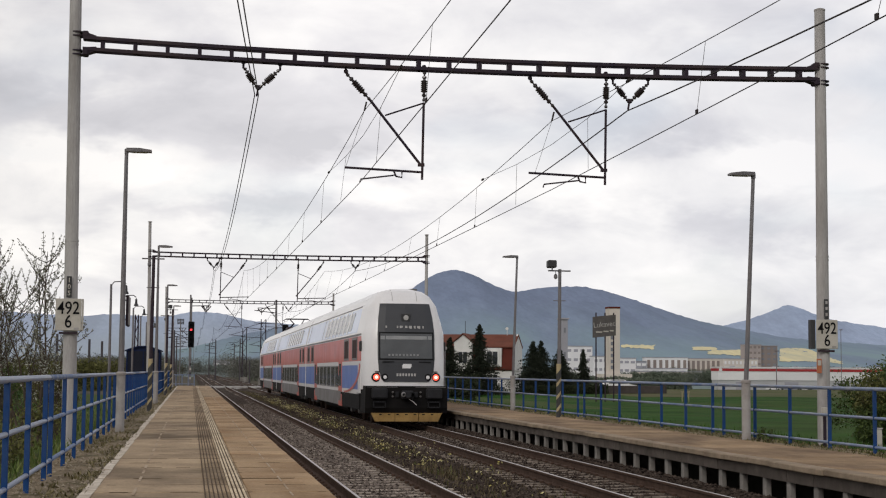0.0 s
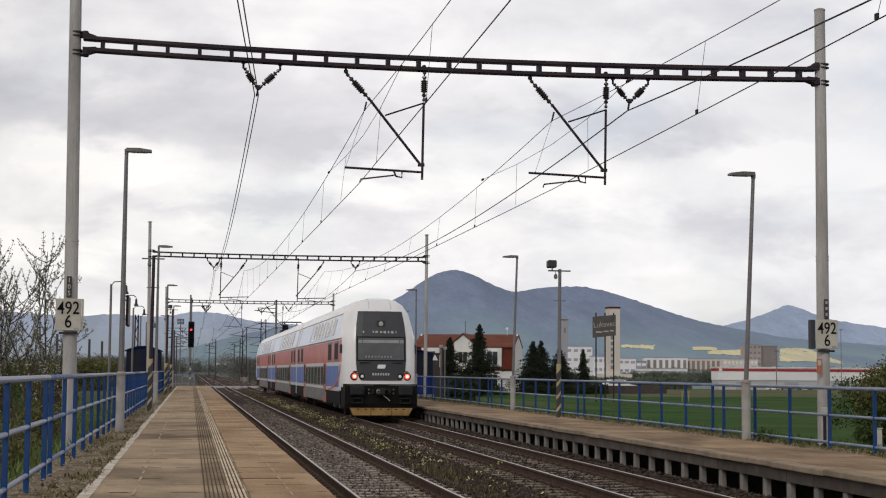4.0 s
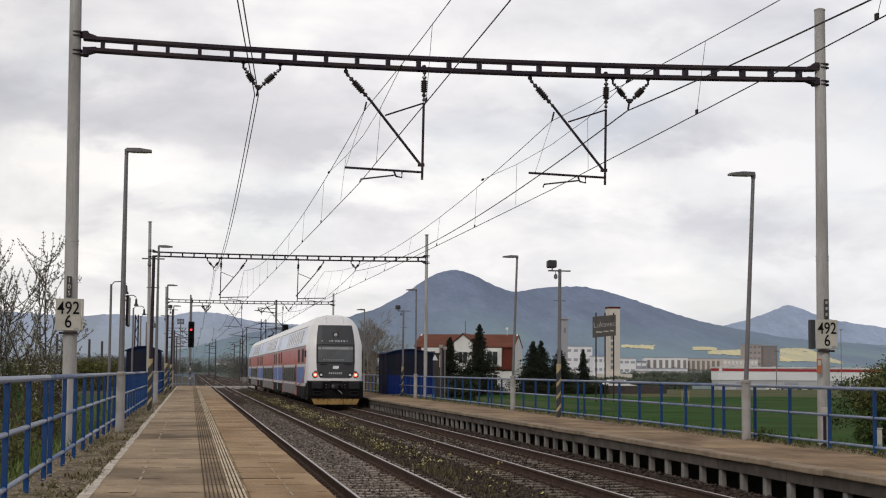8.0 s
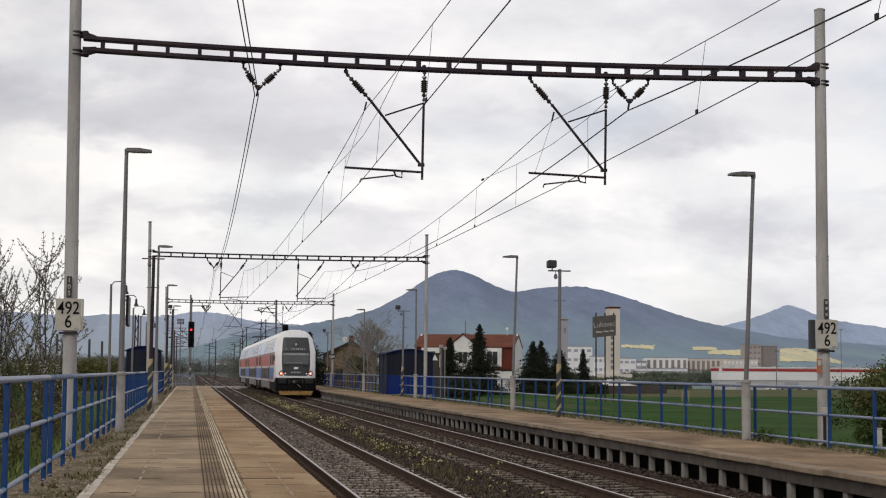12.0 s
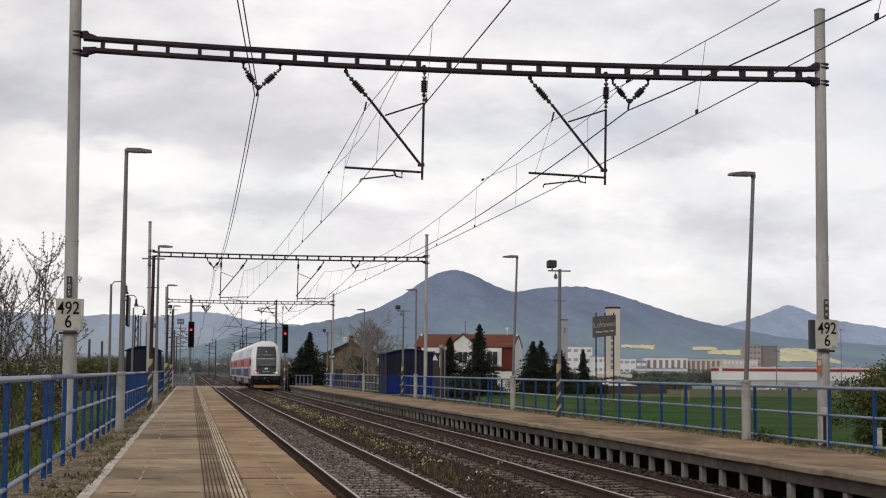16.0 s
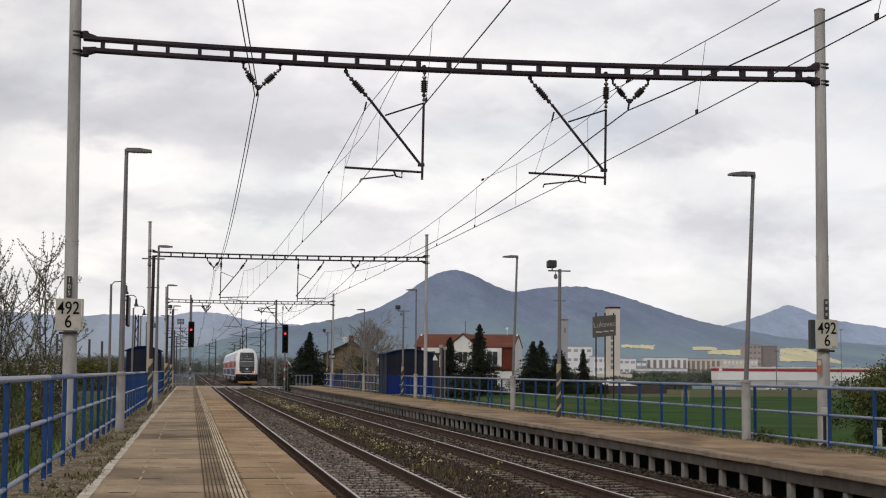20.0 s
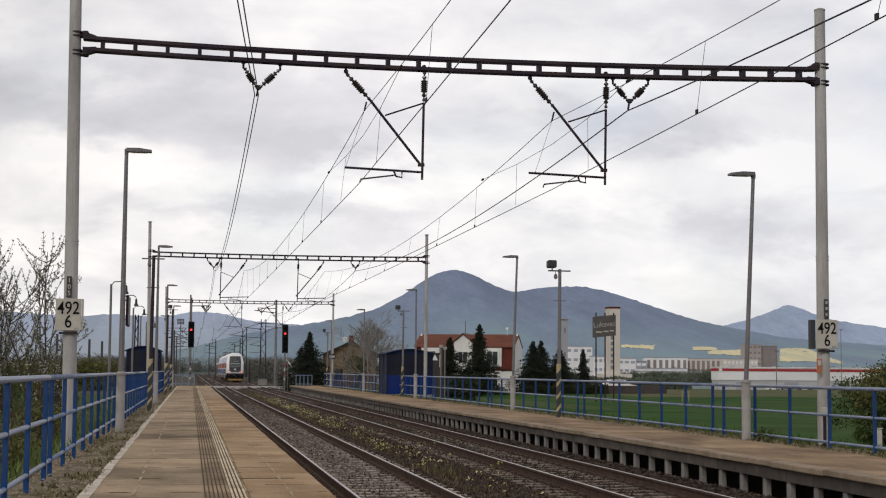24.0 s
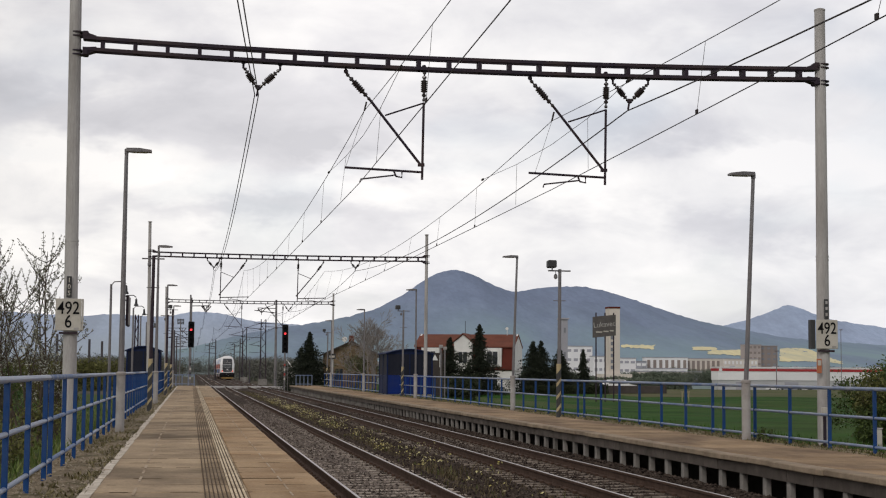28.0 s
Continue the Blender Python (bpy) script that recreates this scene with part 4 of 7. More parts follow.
def shelter(at, w, d, label):
    """A roofed waiting shelter: dark glazed upper walls, blue lower panels, curved roof. w along x, d along y."""
    top = thing("waiting_shelter", label, "shelter", at, "waiting shelters")
    h = 2.35
    part("base_slab", Shape().box(-0.12, w + 0.12, -0.12, d + 0.12, -0.85, 0.03, 0.02), LEG, top, "concrete base slab")
    for x in (0, w):
        for y in (0, d / 2, d):
            part("post", Shape().box(x - 0.04, x + 0.04, y - 0.04, y + 0.04, -0.1, h, 0.008), BLUE_DEEP, top)
    for y, nm in ((0, "end_wall"), (d, "end_wall")):
        part(nm, Shape().box(0.04, w - 0.04, y - 0.02, y + 0.02, 0.06, 1.12, 0.004), BLUE_MID, top, "blue lower panel")
        part("end_glazing", Shape().box(0.04, w - 0.04, y - 0.012, y + 0.012, 1.13, h - 0.02), SHELTER_DARK, top, "dark tinted glazing")
        part("mullion", Shape().box(w / 2 - 0.025, w / 2 + 0.025, y - 0.03, y + 0.03, 0.0, h), BLUE_DEEP, top)
    for x in (0, w):
        for k in range(2):
            y0, y1 = d / 2 * k + 0.05, d / 2 * (k + 1) - 0.05
            part("side_panel", Shape().box(x - 0.02, x + 0.02, y0, y1, 0.06, 1.12, 0.004), BLUE_DEEP, top)
            part("side_glazing", Shape().box(x - 0.012, x + 0.012, y0, y1, 1.13, h - 0.02), SHELTER_DARK, top)
    roof = Shape()
    n = 10
    out = [(-0.12 + (w + 0.24) * i / n, h + 0.03 + 0.26 * math.sin(math.pi * i / n)) for i in range(n + 1)]
    roof.sweep_y(out + [(x, z - 0.06) for x, z in out[::-1]], -0.15, d + 0.15)
    part("roof", roof, BLUE_DEEP, top, "dark blue curved roof")
    for y in (0.0, d):
        arch = [(0.0, h - 0.03)] + [((w * i / n), h + 0.0 + 0.24 * math.sin(math.pi * i / n)) for i in range(n + 1)] + [(w, h - 0.03)]
        part("gable_panel", Shape().sweep_y(arch, y - 0.015, y + 0.015), BLUE_DEEP, top)
    part("bench", Shape().box(w * 0.55, w * 0.9, 0.3, d - 0.3, 0.42, 0.48, 0.01), SHELTER_DARK, top)


def signal(x, y, z0, zh0, zh1, label, ztop):
    top = thing("railway_signal", label, "railway signal", pose(x, y, z0), "railway signals")
    part("pole", Shape().tube((0, 0, 0), (0, 0, zh0 + 0.2), 0.08, 10), GALV, top)
    for k in range(4):
        part("pole_band", Shape().tube((0, 0, 1.2 + 0.45 * k), (0, 0, 1.42 + 0.45 * k), 0.088, 10), (WHITE_PLATE, RED_BAND if x > 5 else BLACK)[k % 2], top)
    head = part("signal_head", Shape().box(-0.28, 0.28, -0.08, 0.08, zh0, zh1, 0.06), INK, top, "tall black signal board")
    hh = zh1 - zh0
    for k in range(5):
        z = zh0 + hh * (0.14 + 0.18 * k)
        part("hood", Shape().tube((0, -0.08, z), (0, -0.30, z + 0.02), 0.13, 12, 0.14, caps=False), INK, head)
        lit = k == 3
        part("lens", Shape().lathe((0, -0.095, z), [(0.11, 0), (0.09, -0.02), (0.03, -0.035)], 12, 'y'), RED_GLOW if lit else INK, head, "lit red lens" if lit else "")
    if ztop > zh1:
        part("upper_mast", Shape().tube((0, 0.2, 0), (0, 0.2, ztop), 0.075, 10), GALV, top)
    part("ladder", Shape().tube((0.3, 0.12, 0), (0.3, 0.12, zh1), 0.02, 5).tube((0.3, 0.3, 0), (0.3, 0.3, zh1), 0.02, 5), GALV, top)


RED_BAND = mat("signal_red_paint", (0.35, 0.03, 0.02), rough=0.5, bump=0)

build_platform_west()
build_platform_east()
build_railings()
for i, y in enumerate(GANTRY):
    gantry(i, y, -2.17, 12.10, i == 0)
build_wires()
lettered_sign(-2.165, 27.51, 2.49, 3.06, 0.45, False)
lettered_sign(12.09, 27.51, 2.31, 2.87, 0.44, True)
for x, y, z1 in ((-1.42, 31.9, 6.39), (-1.30, 58.15, 6.50), (-1.34, 84.0, 6.45), (-1.3, 110.0, 6.4)):
    street_lamp(x, y, PLAT_W, z1, 1)
for x, y, z1 in ((11.24, 29.6, 5.96), (11.40, 53.1, 5.99), (11.35, 76.6, 6.02), (11.34, 100.0, 5.92), (11.35, 124.0, 5.95)):
    street_lamp(x, y, PLAT_E, z1, -1, 0.2 if y < 40 else 0.14 if y < 60 else 0.0)
striped_pole(-1.24, 47.7, PLAT_W, 5.31, (), -1)
striped_pole(-1.24, 78.0, PLAT_W, 4.6, (), -1)
striped_pole(-1.24, 97.0, PLAT_W, 5.65, (-0.1,), -1)
striped_pole(10.87, 44.1, PLAT_E, 4.92, (-0.22,))
striped_pole(11.50, 82.5, PLAT_E, 5.2, (-0.28,))
striped_pole(11.7, 131.5, PLAT_E, 5.2, (-0.28,))
shelter(pose(-3.65, 89.0, PLAT_W), 1.85, 4.0, "dark blue platform shelter with a curved roof behind the railing")
shelter(pose(11.06, 85.6, PLAT_E), 2.58, 3.6, "dark blue glazed platform shelter with bright blue lower panels")
signal(-0.05, 150.0, -0.3, 4.3, 6.85, "black colour-light signal showing red beside the track", 9.2)
signal(8.9, 146.0, -0.3, 3.8, 6.55, "black colour-light signal showing red on a banded post", 0)
ib = thing("information_board", "dark edge-on information board beside a lamp post", "board", pose(-1.36, 32.0, 0))
part("board", Shape().box(0.0, 0.05, 0.0, 0.9, 2.72, 3.36, 0.01), BEAM, ib)
part("pale_face", Shape().box(0.052, 0.062, 0.03, 0.87, 2.75, 3.33), POST_GREY, ib)
part("bracket", Shape().tube((-0.06, 0.05, 2.85), (0.02, 0.05, 2.85), 0.02, 6).tube((-0.06, 0.05, 3.25), (0.02, 0.05, 3.25), 0.02, 6), GALV, ib)
nb = thing("lattice_sign", "small dark grid board on a thin post beyond the platform", "sign", pose(-1.0, 140, -0.4))
part("post", Shape().tube((0, 0, 0), (0, 0, 6.7), 0.05, 8), GALV, nb)
for k in range(4):
    part("board_slat", Shape().box(-0.30, 0.30, -0.03, 0.0, 6.38 + 0.13 * k, 6.46 + 0.13 * k), BLACK, nb)
for x in (-0.27, 0.0, 0.27):
    part("board_upright", Shape().box(x - 0.025, x + 0.025, 0.0, 0.03, 6.36, 6.88), BLACK, nb)
ef = thing("end_fence", "low blue fence with pale posts closing the platform end", "fence", pose(-1.7, 127.5, -0.1))
for x in (0.0, 0.5, 1.0, 1.5, 2.0):
    part("post", Shape().tube((x, 0, -0.4), (x, 0, 1.55), 0.035, 8), BLUE_TOP, ef)
for z in (0.75, 1.5):
    part("rail", Shape().tube((0, 0, z), (2.0, 0, z), 0.028, 8), BLUE_TOP, ef)
sp = thing("mast_plate", "small black plate with a white band on a concrete mast", "sign", pose(12.02, 130.5, 2.85))
part("plate", Shape().box(-0.32, 0.32, -0.03, 0.0, 0, 0.46, 0.01), BLACK, sp)
part("white_bar", Shape().box(-0.22, 0.22, -0.036, -0.031, 0.12, 0.30), WHITE_PLATE, sp)


# ---- hills ----
def hill_mat(name, low_c, high_c, meadow=None):
    m = mat(name, low_c, high_c, 0.011, 0.95, bump=0.3, grain=0.085, contrast=0.20, dirt=tuple(c * 0.70 for c in low_c), dirt_scale=0.006, dirt_amount=0.8, bump_dist=5.0, stretch=(1, 0.2, 1))
    if meadow:
        # fields and painted haze together lighten the lower slopes
        n, l = m.node_tree.nodes, m.node_tree.links
        b = n["Principled BSDF"]
        old = b.inputs["Base Color"].links[0].from_socket
        geo, sep, up, nz, mul, mx = (n.new(k) for k in ("ShaderNodeNewGeometry", "ShaderNodeSeparateXYZ", "ShaderNodeMapRange", "ShaderNodeTexNoise", "ShaderNodeMath", "ShaderNodeMix"))
        l.new(geo.outputs["Position"], sep.inputs[0])
        l.new(sep.outputs[2], up.inputs[0])
        up.inputs[1].default_value, up.inputs[2].default_value, up.inputs[3].default_value, up.inputs[4].default_value = 25.0, 190.0, 1.0, 0.0
        sc = n.new("ShaderNodeVectorMath")
        sc.operation = 'MULTIPLY'
        sc.inputs[1].default_value = (1.0, 0.25, 1.0)
        l.new(geo.outputs["Position"], sc.inputs[0])
        l.new(sc.outputs[0], nz.inputs["Vector"])
        nz.inputs["Scale"].default_value, nz.inputs["Detail"].default_value = 0.006, 4.0
        mul.operation, mul.use_clamp = 'MULTIPLY_ADD', True
        l.new(nz.outputs["Fac"], mul.inputs[0])
        mul.inputs[1].default_value = 2.4
        mul.inputs[2].default_value = -0.60
        m2 = n.new("ShaderNodeMath")
        m2.operation, m2.use_clamp = 'MULTIPLY', True
        l.new(mul.outputs[0], m2.inputs[0])
        l.new(up.outputs[0], m2.inputs[1])
        mx.data_type = 'RGBA'
        l.new(m2.outputs[0], mx.inputs[0])
        l.new(old, mx.inputs[6])
        mx.inputs[7].default_value = (*meadow, 1)
        l.new(mx.outputs[2], b.inputs["Base Color"])
    return m


# blue distance haze is mixed into the hill colours, paler farther off
HILL = hill_mat("hazy_wooded_hill", (0.200, 0.245, 0.345), (0.160, 0.200, 0.285), (0.215, 0.305, 0.315))
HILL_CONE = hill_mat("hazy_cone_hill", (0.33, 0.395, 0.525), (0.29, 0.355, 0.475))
HILL_FAR = hill_mat("hazy_distant_hill", (0.375, 0.435, 0.555), (0.330, 0.388, 0.505), (0.33, 0.38, 0.42))
# rape yellow, paled by distance haze put into the colour
RAPE = mat("rape_field", (0.68, 0.60, 0.35), (0.56, 0.51, 0.33), 0.02, 0.9, bump=0, grain=0.1, dirt=(0.42, 0.43, 0.34), dirt_scale=0.011, dirt_amount=0.7, stretch=(1, 0.25, 1))


def ridge(name, y, crest, depth, material, label, rough=2.0, step=9.0):
    """A range of hills: its crest falls towards the viewer in a long concave slope."""
    cx = [c[0] for c in crest]
    cz = [c[1] for c in crest]
    xs = np.arange(cx[0], cx[-1] + 1, step)
    zs = np.interp(xs, cx, cz)
    k = np.array([1, 2, 3, 2, 1]) / 9.0
    zs = np.convolve(np.pad(zs, 2, mode='edge'), k, 'valid') + np.array([1.6 * noise.noise((x * 0.03, y * 0.01, 7.0)) + 2.6 * noise.noise((x * 0.071, 3.0, 7.0)) for x in xs])
    rows = 52
    s = Shape()
    verts = []
    for j in range(rows + 1):
        f = j / rows
        for x, z in zip(xs, zs):
            nz = noise.fractal((x * 0.004, f * 3.0, y * 0.001), 1.0, 2.0, 4)
            h = z * (f ** 1.7) + nz * rough * (8 * f * (1 - f) + 0.5)
            verts.append((x, y - depth * (1 - f), h - 6 * (1 - f)))
    n = len(xs)
    s.add(verts, [(j * n + i, j * n + i + 1, (j + 1) * n + i + 1, (j + 1) * n + i) for j in range(rows) for i in range(n - 1)])
    return tagged(part(name, s, material, smooth=True), label, "hills", kind="structure")


MAIN_CREST = [(-900, 6), (-300, 22), (-80, 44), (20, 66), (90, 86), (200, 110), (290, 124), (380, 140), (480, 166), (560, 208), (610, 245), (652, 268), (690, 277), (712, 276), (748, 264), (800, 240), (850, 221), (880, 220), (905, 229), (960, 235), (1051, 238), (1099, 231), (1172, 212), (1211, 200), (1292, 173), (1348, 156), (1422, 139), (1487, 129), (1619, 108), (1760, 94), (1980, 83), (2400, 75)]
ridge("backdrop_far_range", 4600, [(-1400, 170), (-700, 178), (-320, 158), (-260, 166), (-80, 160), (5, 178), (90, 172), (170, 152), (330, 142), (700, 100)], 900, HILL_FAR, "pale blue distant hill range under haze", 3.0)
ridge("backdrop_cone_hill", 4550, [(1500, 120), (1640, 150), (1740, 175), (1800, 196), (1850, 217), (1872, 223), (1894, 218), (2010, 178), (2110, 165), (2400, 132), (2800, 110)], 800, HILL_CONE, "distant cone-shaped hill paled blue by painted haze", 2.0)
ridge("backdrop_main_hill", 4000, MAIN_CREST, 1500, HILL, "wooded twin-peaked hill with blue haze in its colour", 3.5)



def slope_field(name, r0, r1, left, right, material, label):
    """A tilled field lying on the lower slope of the main hill. r: x per y; left, right: how far up the slope its ends lie."""
    cx, cz = [c[0] for c in MAIN_CREST], [c[1] for c in MAIN_CREST]
    s = Shape()
    n = 16
    for j in range(7):
        for i in range(n + 1):
            t = i / n
            lo, hi = left[0] + (right[0] - left[0]) * t, left[1] + (right[1] - left[1]) * t
            f = lo + (hi - lo) * j / 6 + 0.012 * noise.noise((i * 0.7, j * 0.3, r0 * 90))
            y = 4000 - 1500 * (1 - f)
            x = y * (r0 + (r1 - r0) * t + 0.0018 * noise.noise((j * 0.9, r0 * 50, 1.0)))
            z = float(np.interp(x, cx, cz))
            nz = noise.fractal((x * 0.004, f * 3.0, 4.0), 1.0, 2.0, 4)
            s.v.append((x, y, z * f ** 1.7 + nz * 3.5 * (8 * f * (1 - f) + 0.5) - 6 * (1 - f) + 0.7))
    s.f += [(j * (n + 1) + i, j * (n + 1) + i + 1, (j + 1) * (n + 1) + i + 1, (j + 1) * (n + 1) + i) for j in range(6) for i in range(n)]
    return tagged(part(name, s, material, smooth=True), label, "field", kind="structure")


for r0, r1, left, right in ((0.2906, 0.3139, (0.462, 0.476), (0.424, 0.468)), (0.3414, 0.3586, (0.404, 0.432), (0.408, 0.460)), (0.352, 0.3799, (0.364, 0.392), (0.376, 0.488)),
                            (0.4046, 0.4247, (0.344, 0.596), (0.396, 0.696)), (0.4240, 0.4375, (0.396, 0.690), (0.395, 0.480)), (0.4338, 0.4505, (0.404, 0.496), (0.368, 0.408))):
    slope_field("field_yellow", r0, r1, left, right, RAPE, "bright yellow rape field on the hill foot")


# ---- vegetation ----
BARK = mat("bark", (0.095, 0.075, 0.058), (0.06, 0.047, 0.037), 9.0, 0.9, bump=0.4, grain=40, stretch=(1, 1, 0.3))
BARK_GREY = mat("grey_bark", (0.26, 0.235, 0.215), (0.19, 0.168, 0.152), 9.0, 0.9, bump=0.4, grain=40)
FIR = leaf_mat("fir_needles", (0.010, 0.014, 0.010), (0.034, 0.040, 0.026))
SPRING = leaf_mat("young_leaves", (0.075, 0.105, 0.035), (0.17, 0.19, 0.10))
# dark end: green buds, plus backlit darkening put into the colour
BLOSSOM = leaf_mat("pale_blossom_and_buds", (0.085, 0.090, 0.050), (0.42, 0.42, 0.37))
SHRUB = leaf_mat("dark_shrub_leaves", (0.030, 0.048, 0.016), (0.075, 0.100, 0.030))
WEED = leaf_mat("dry_trackside_weeds", (0.050, 0.039, 0.022), (0.150, 0.118, 0.068))
WEED_GREEN = leaf_mat("green_trackside_weeds", (0.044, 0.058, 0.018), (0.110, 0.120, 0.042))
VERGE_WEED = leaf_mat("verge_weeds", (0.070, 0.062, 0.026), (0.22, 0.185, 0.095))
RUBBLE = leaf_mat("sandy_rubble", (0.10, 0.080, 0.055), (0.34, 0.29, 0.22), 0.95)
OLIVE = leaf_mat("olive_spring_leaves", (0.070, 0.074, 0.024), (0.135, 0.132, 0.050))
# hedge leaves with shade below the house and firs put into their colour
GARDEN = leaf_mat("shaded_garden_hedge_leaves", (0.014, 0.019, 0.011), (0.042, 0.050, 0.024))
FLOWER = leaf_mat("yellow_flowers", (0.40, 0.34, 0.10), (0.62, 0.57, 0.34))
GRASS_BLADE = leaf_mat("grass_blades", (0.026, 0.068, 0.010), (0.060, 0.115, 0.024))
BANK_BLADE = leaf_mat("bank_grass_blades", (0.060, 0.095, 0.022), (0.165, 0.195, 0.065))
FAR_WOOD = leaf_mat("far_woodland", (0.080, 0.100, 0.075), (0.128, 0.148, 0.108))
# the next two leaf colours carry painted distance haze
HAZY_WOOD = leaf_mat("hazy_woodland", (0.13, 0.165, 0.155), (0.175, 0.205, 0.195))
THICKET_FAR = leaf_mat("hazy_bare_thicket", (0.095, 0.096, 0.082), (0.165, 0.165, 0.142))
THICKET = leaf_mat("bare_thicket", (0.055, 0.050, 0.032), (0.092, 0.085, 0.050))


def leaf_quads(centres, size, rng, flat=0.0):
    """Many small four-cornered leaves with random tilt."""
    s = Shape()
    c = np.asarray(centres, dtype=float)
    n = len(c)
    if n == 0:
        return s
    a = rng.normal(size=(n, 3))
    a[:, 2] *= 1 - flat
    a /= np.linalg.norm(a, axis=1)[:, None]
    b = rng.normal(size=(n, 3))
    b -= a * (a * b).sum(1)[:, None]
    b /= np.linalg.norm(b, axis=1)[:, None]
    k = size * rng.uniform(0.6, 1.3, size=(n, 1))
    v = np.stack([c - a * k, c - b * k * 0.5, c + a * k, c + b * k * 0.5], axis=1).reshape(-1, 3)
    s.v = v.tolist()
    s.f = (np.arange(n)[:, None] * 4 + np.arange(4)[None]).tolist()
    return s


def blades(points, heights, width, rng, lean=0.35):
    """Upright blades, each a narrow bent leaf of two faces."""
    p, h = np.asarray(points, dtype=float), np.asarray(heights, dtype=float)[:, None]
    n = len(p)
    t = rng.uniform(0, 2 * math.pi, n)
    d = np.stack([np.cos(t), np.sin(t), np.zeros(n)], 1)
    e = np.stack([-np.sin(t), np.cos(t), np.zeros(n)], 1)
    w = width * rng.uniform(0.6, 1.4, (n, 1))
    up = np.array([[0, 0, 1.0]])
    mid = p + up * h * 0.55 + e * h * lean * 0.3
    tip = p + up * h + e * h * lean * rng.uniform(0.3, 1.2, (n, 1))
    v = np.stack([p - d * w, p + d * w, mid - d * w * 0.7, mid + d * w * 0.7, tip], 1).reshape(-1, 3)
    s = Shape()
    s.v = v.tolist()
    k = np.arange(n)[:, None] * 5
    s.f = (k + np.array([[0, 1, 3, 2]])).tolist() + (k + np.array([[2, 3, 4]])).tolist()
    return s


def conifer(x, y, z, h, r, seed, label):
    rng = np.random.RandomState(seed)
    top = thing("fir_tree", label, "tree", pose(x, y, z), "fir trees")
    part("trunk", Shape().tube((0, 0, -0.2), (0, 0, h * 0.97), 0.018 * h + 0.04, 8, 0.015), BARK, top)
    pts = []
    n_whorl = int(h * 9)
    for i in range(n_whorl):
        f = 0.06 + 0.94 * i / n_whorl
        reach = r * 1.25 * (1 - f) ** 1.05 * rng.uniform(0.6, 1.2) + 0.10
        for k in range(rng.randint(7, 10)):
            a = rng.uniform(0, 2 * math.pi)
            rr = reach * rng.uniform(0.5, 1.3)
            m = int(10 + rr * 26)
            for j in range(m):
                t = (j + rng.uniform(0, 1)) / m
                side = rng.normal(0, 0.10 * rr + 0.03)
                pts.append((math.cos(a) * rr * t - math.sin(a) * side, math.sin(a) * rr * t + math.cos(a) * side, f * h - 0.22 * rr * t ** 1.5 + rng.normal(0, 0.05)))
    part("crown", leaf_quads(pts, 0.085, rng, 0.5), FIR, top, "dark green drooping needle branches")
    return top


def grow(s, tips, p, d, length, radius, depth, rng, spread=0.55, droop=0.0, thin=0.0045):
    """A branch that forks into thinner ones."""
    p, d = Vector(p), Vector(d).normalized()
    q = p + d * length
    radius = max(radius, thin)
    mid = p.lerp(q, 0.5) + Vector(rng.normal(0, length * 0.05, 3))
    s.tube(p, mid, radius, 5, radius * 0.85, caps=False)
    s.tube(mid, q, radius * 0.85, 5, radius * 0.68, caps=False)
    tips.append((mid, depth))
    tips.append((q, depth))
    if depth == 0:
        return
    for k in range(rng.randint(2, 4)):
        dd = (d + Vector(rng.normal(0, spread, 3)) + Vector((0, 0, 0.12 - droop))).normalized()
        grow(s, tips, q if k else p.lerp(q, 0.75), dd, length * rng.uniform(0.62, 0.85), radius * rng.uniform(0.52, 0.66), depth - 1, rng, spread, droop, thin)


def leafy(name, x, y, z, h, seed, label, category, leaf, per_tip, size, stems=1, depth=4, bark=BARK, group="", spread=0.5, base_r=None, scatter=0.10, min_depth=9, thin=0.0045):
    rng = np.random.RandomState(seed)
    top = thing(name, label, category, pose(x, y, z), group)
    tips = []
    for k in range(stems):
        s = Shape()
        a = rng.uniform(0, 2 * math.pi)
        o = 0.0 if stems == 1 else rng.uniform(0.05, 0.45)
        lean = 0.08 if stems == 1 else rng.uniform(0.05, 0.40)
        grow(s, tips, (math.cos(a) * o, math.sin(a) * o, -0.15), (math.cos(a) * lean, math.sin(a) * lean, 1), h * 0.30 * rng.uniform(0.85, 1.1), base_r or 0.02 * h, depth, rng, spread, 0.0, thin)
        part("stem" if stems > 1 else "trunk", s, bark, top)
    if per_tip:
        pts = []
        for q, dep in tips:
            if dep > min_depth:
                continue
            for j in range(per_tip):
                pts.append((q.x + rng.normal(0, scatter), q.y + rng.normal(0, scatter), q.z + rng.normal(0, scatter)))
        part("leaves", leaf_quads(pts, size, rng), leaf, top)
    return top


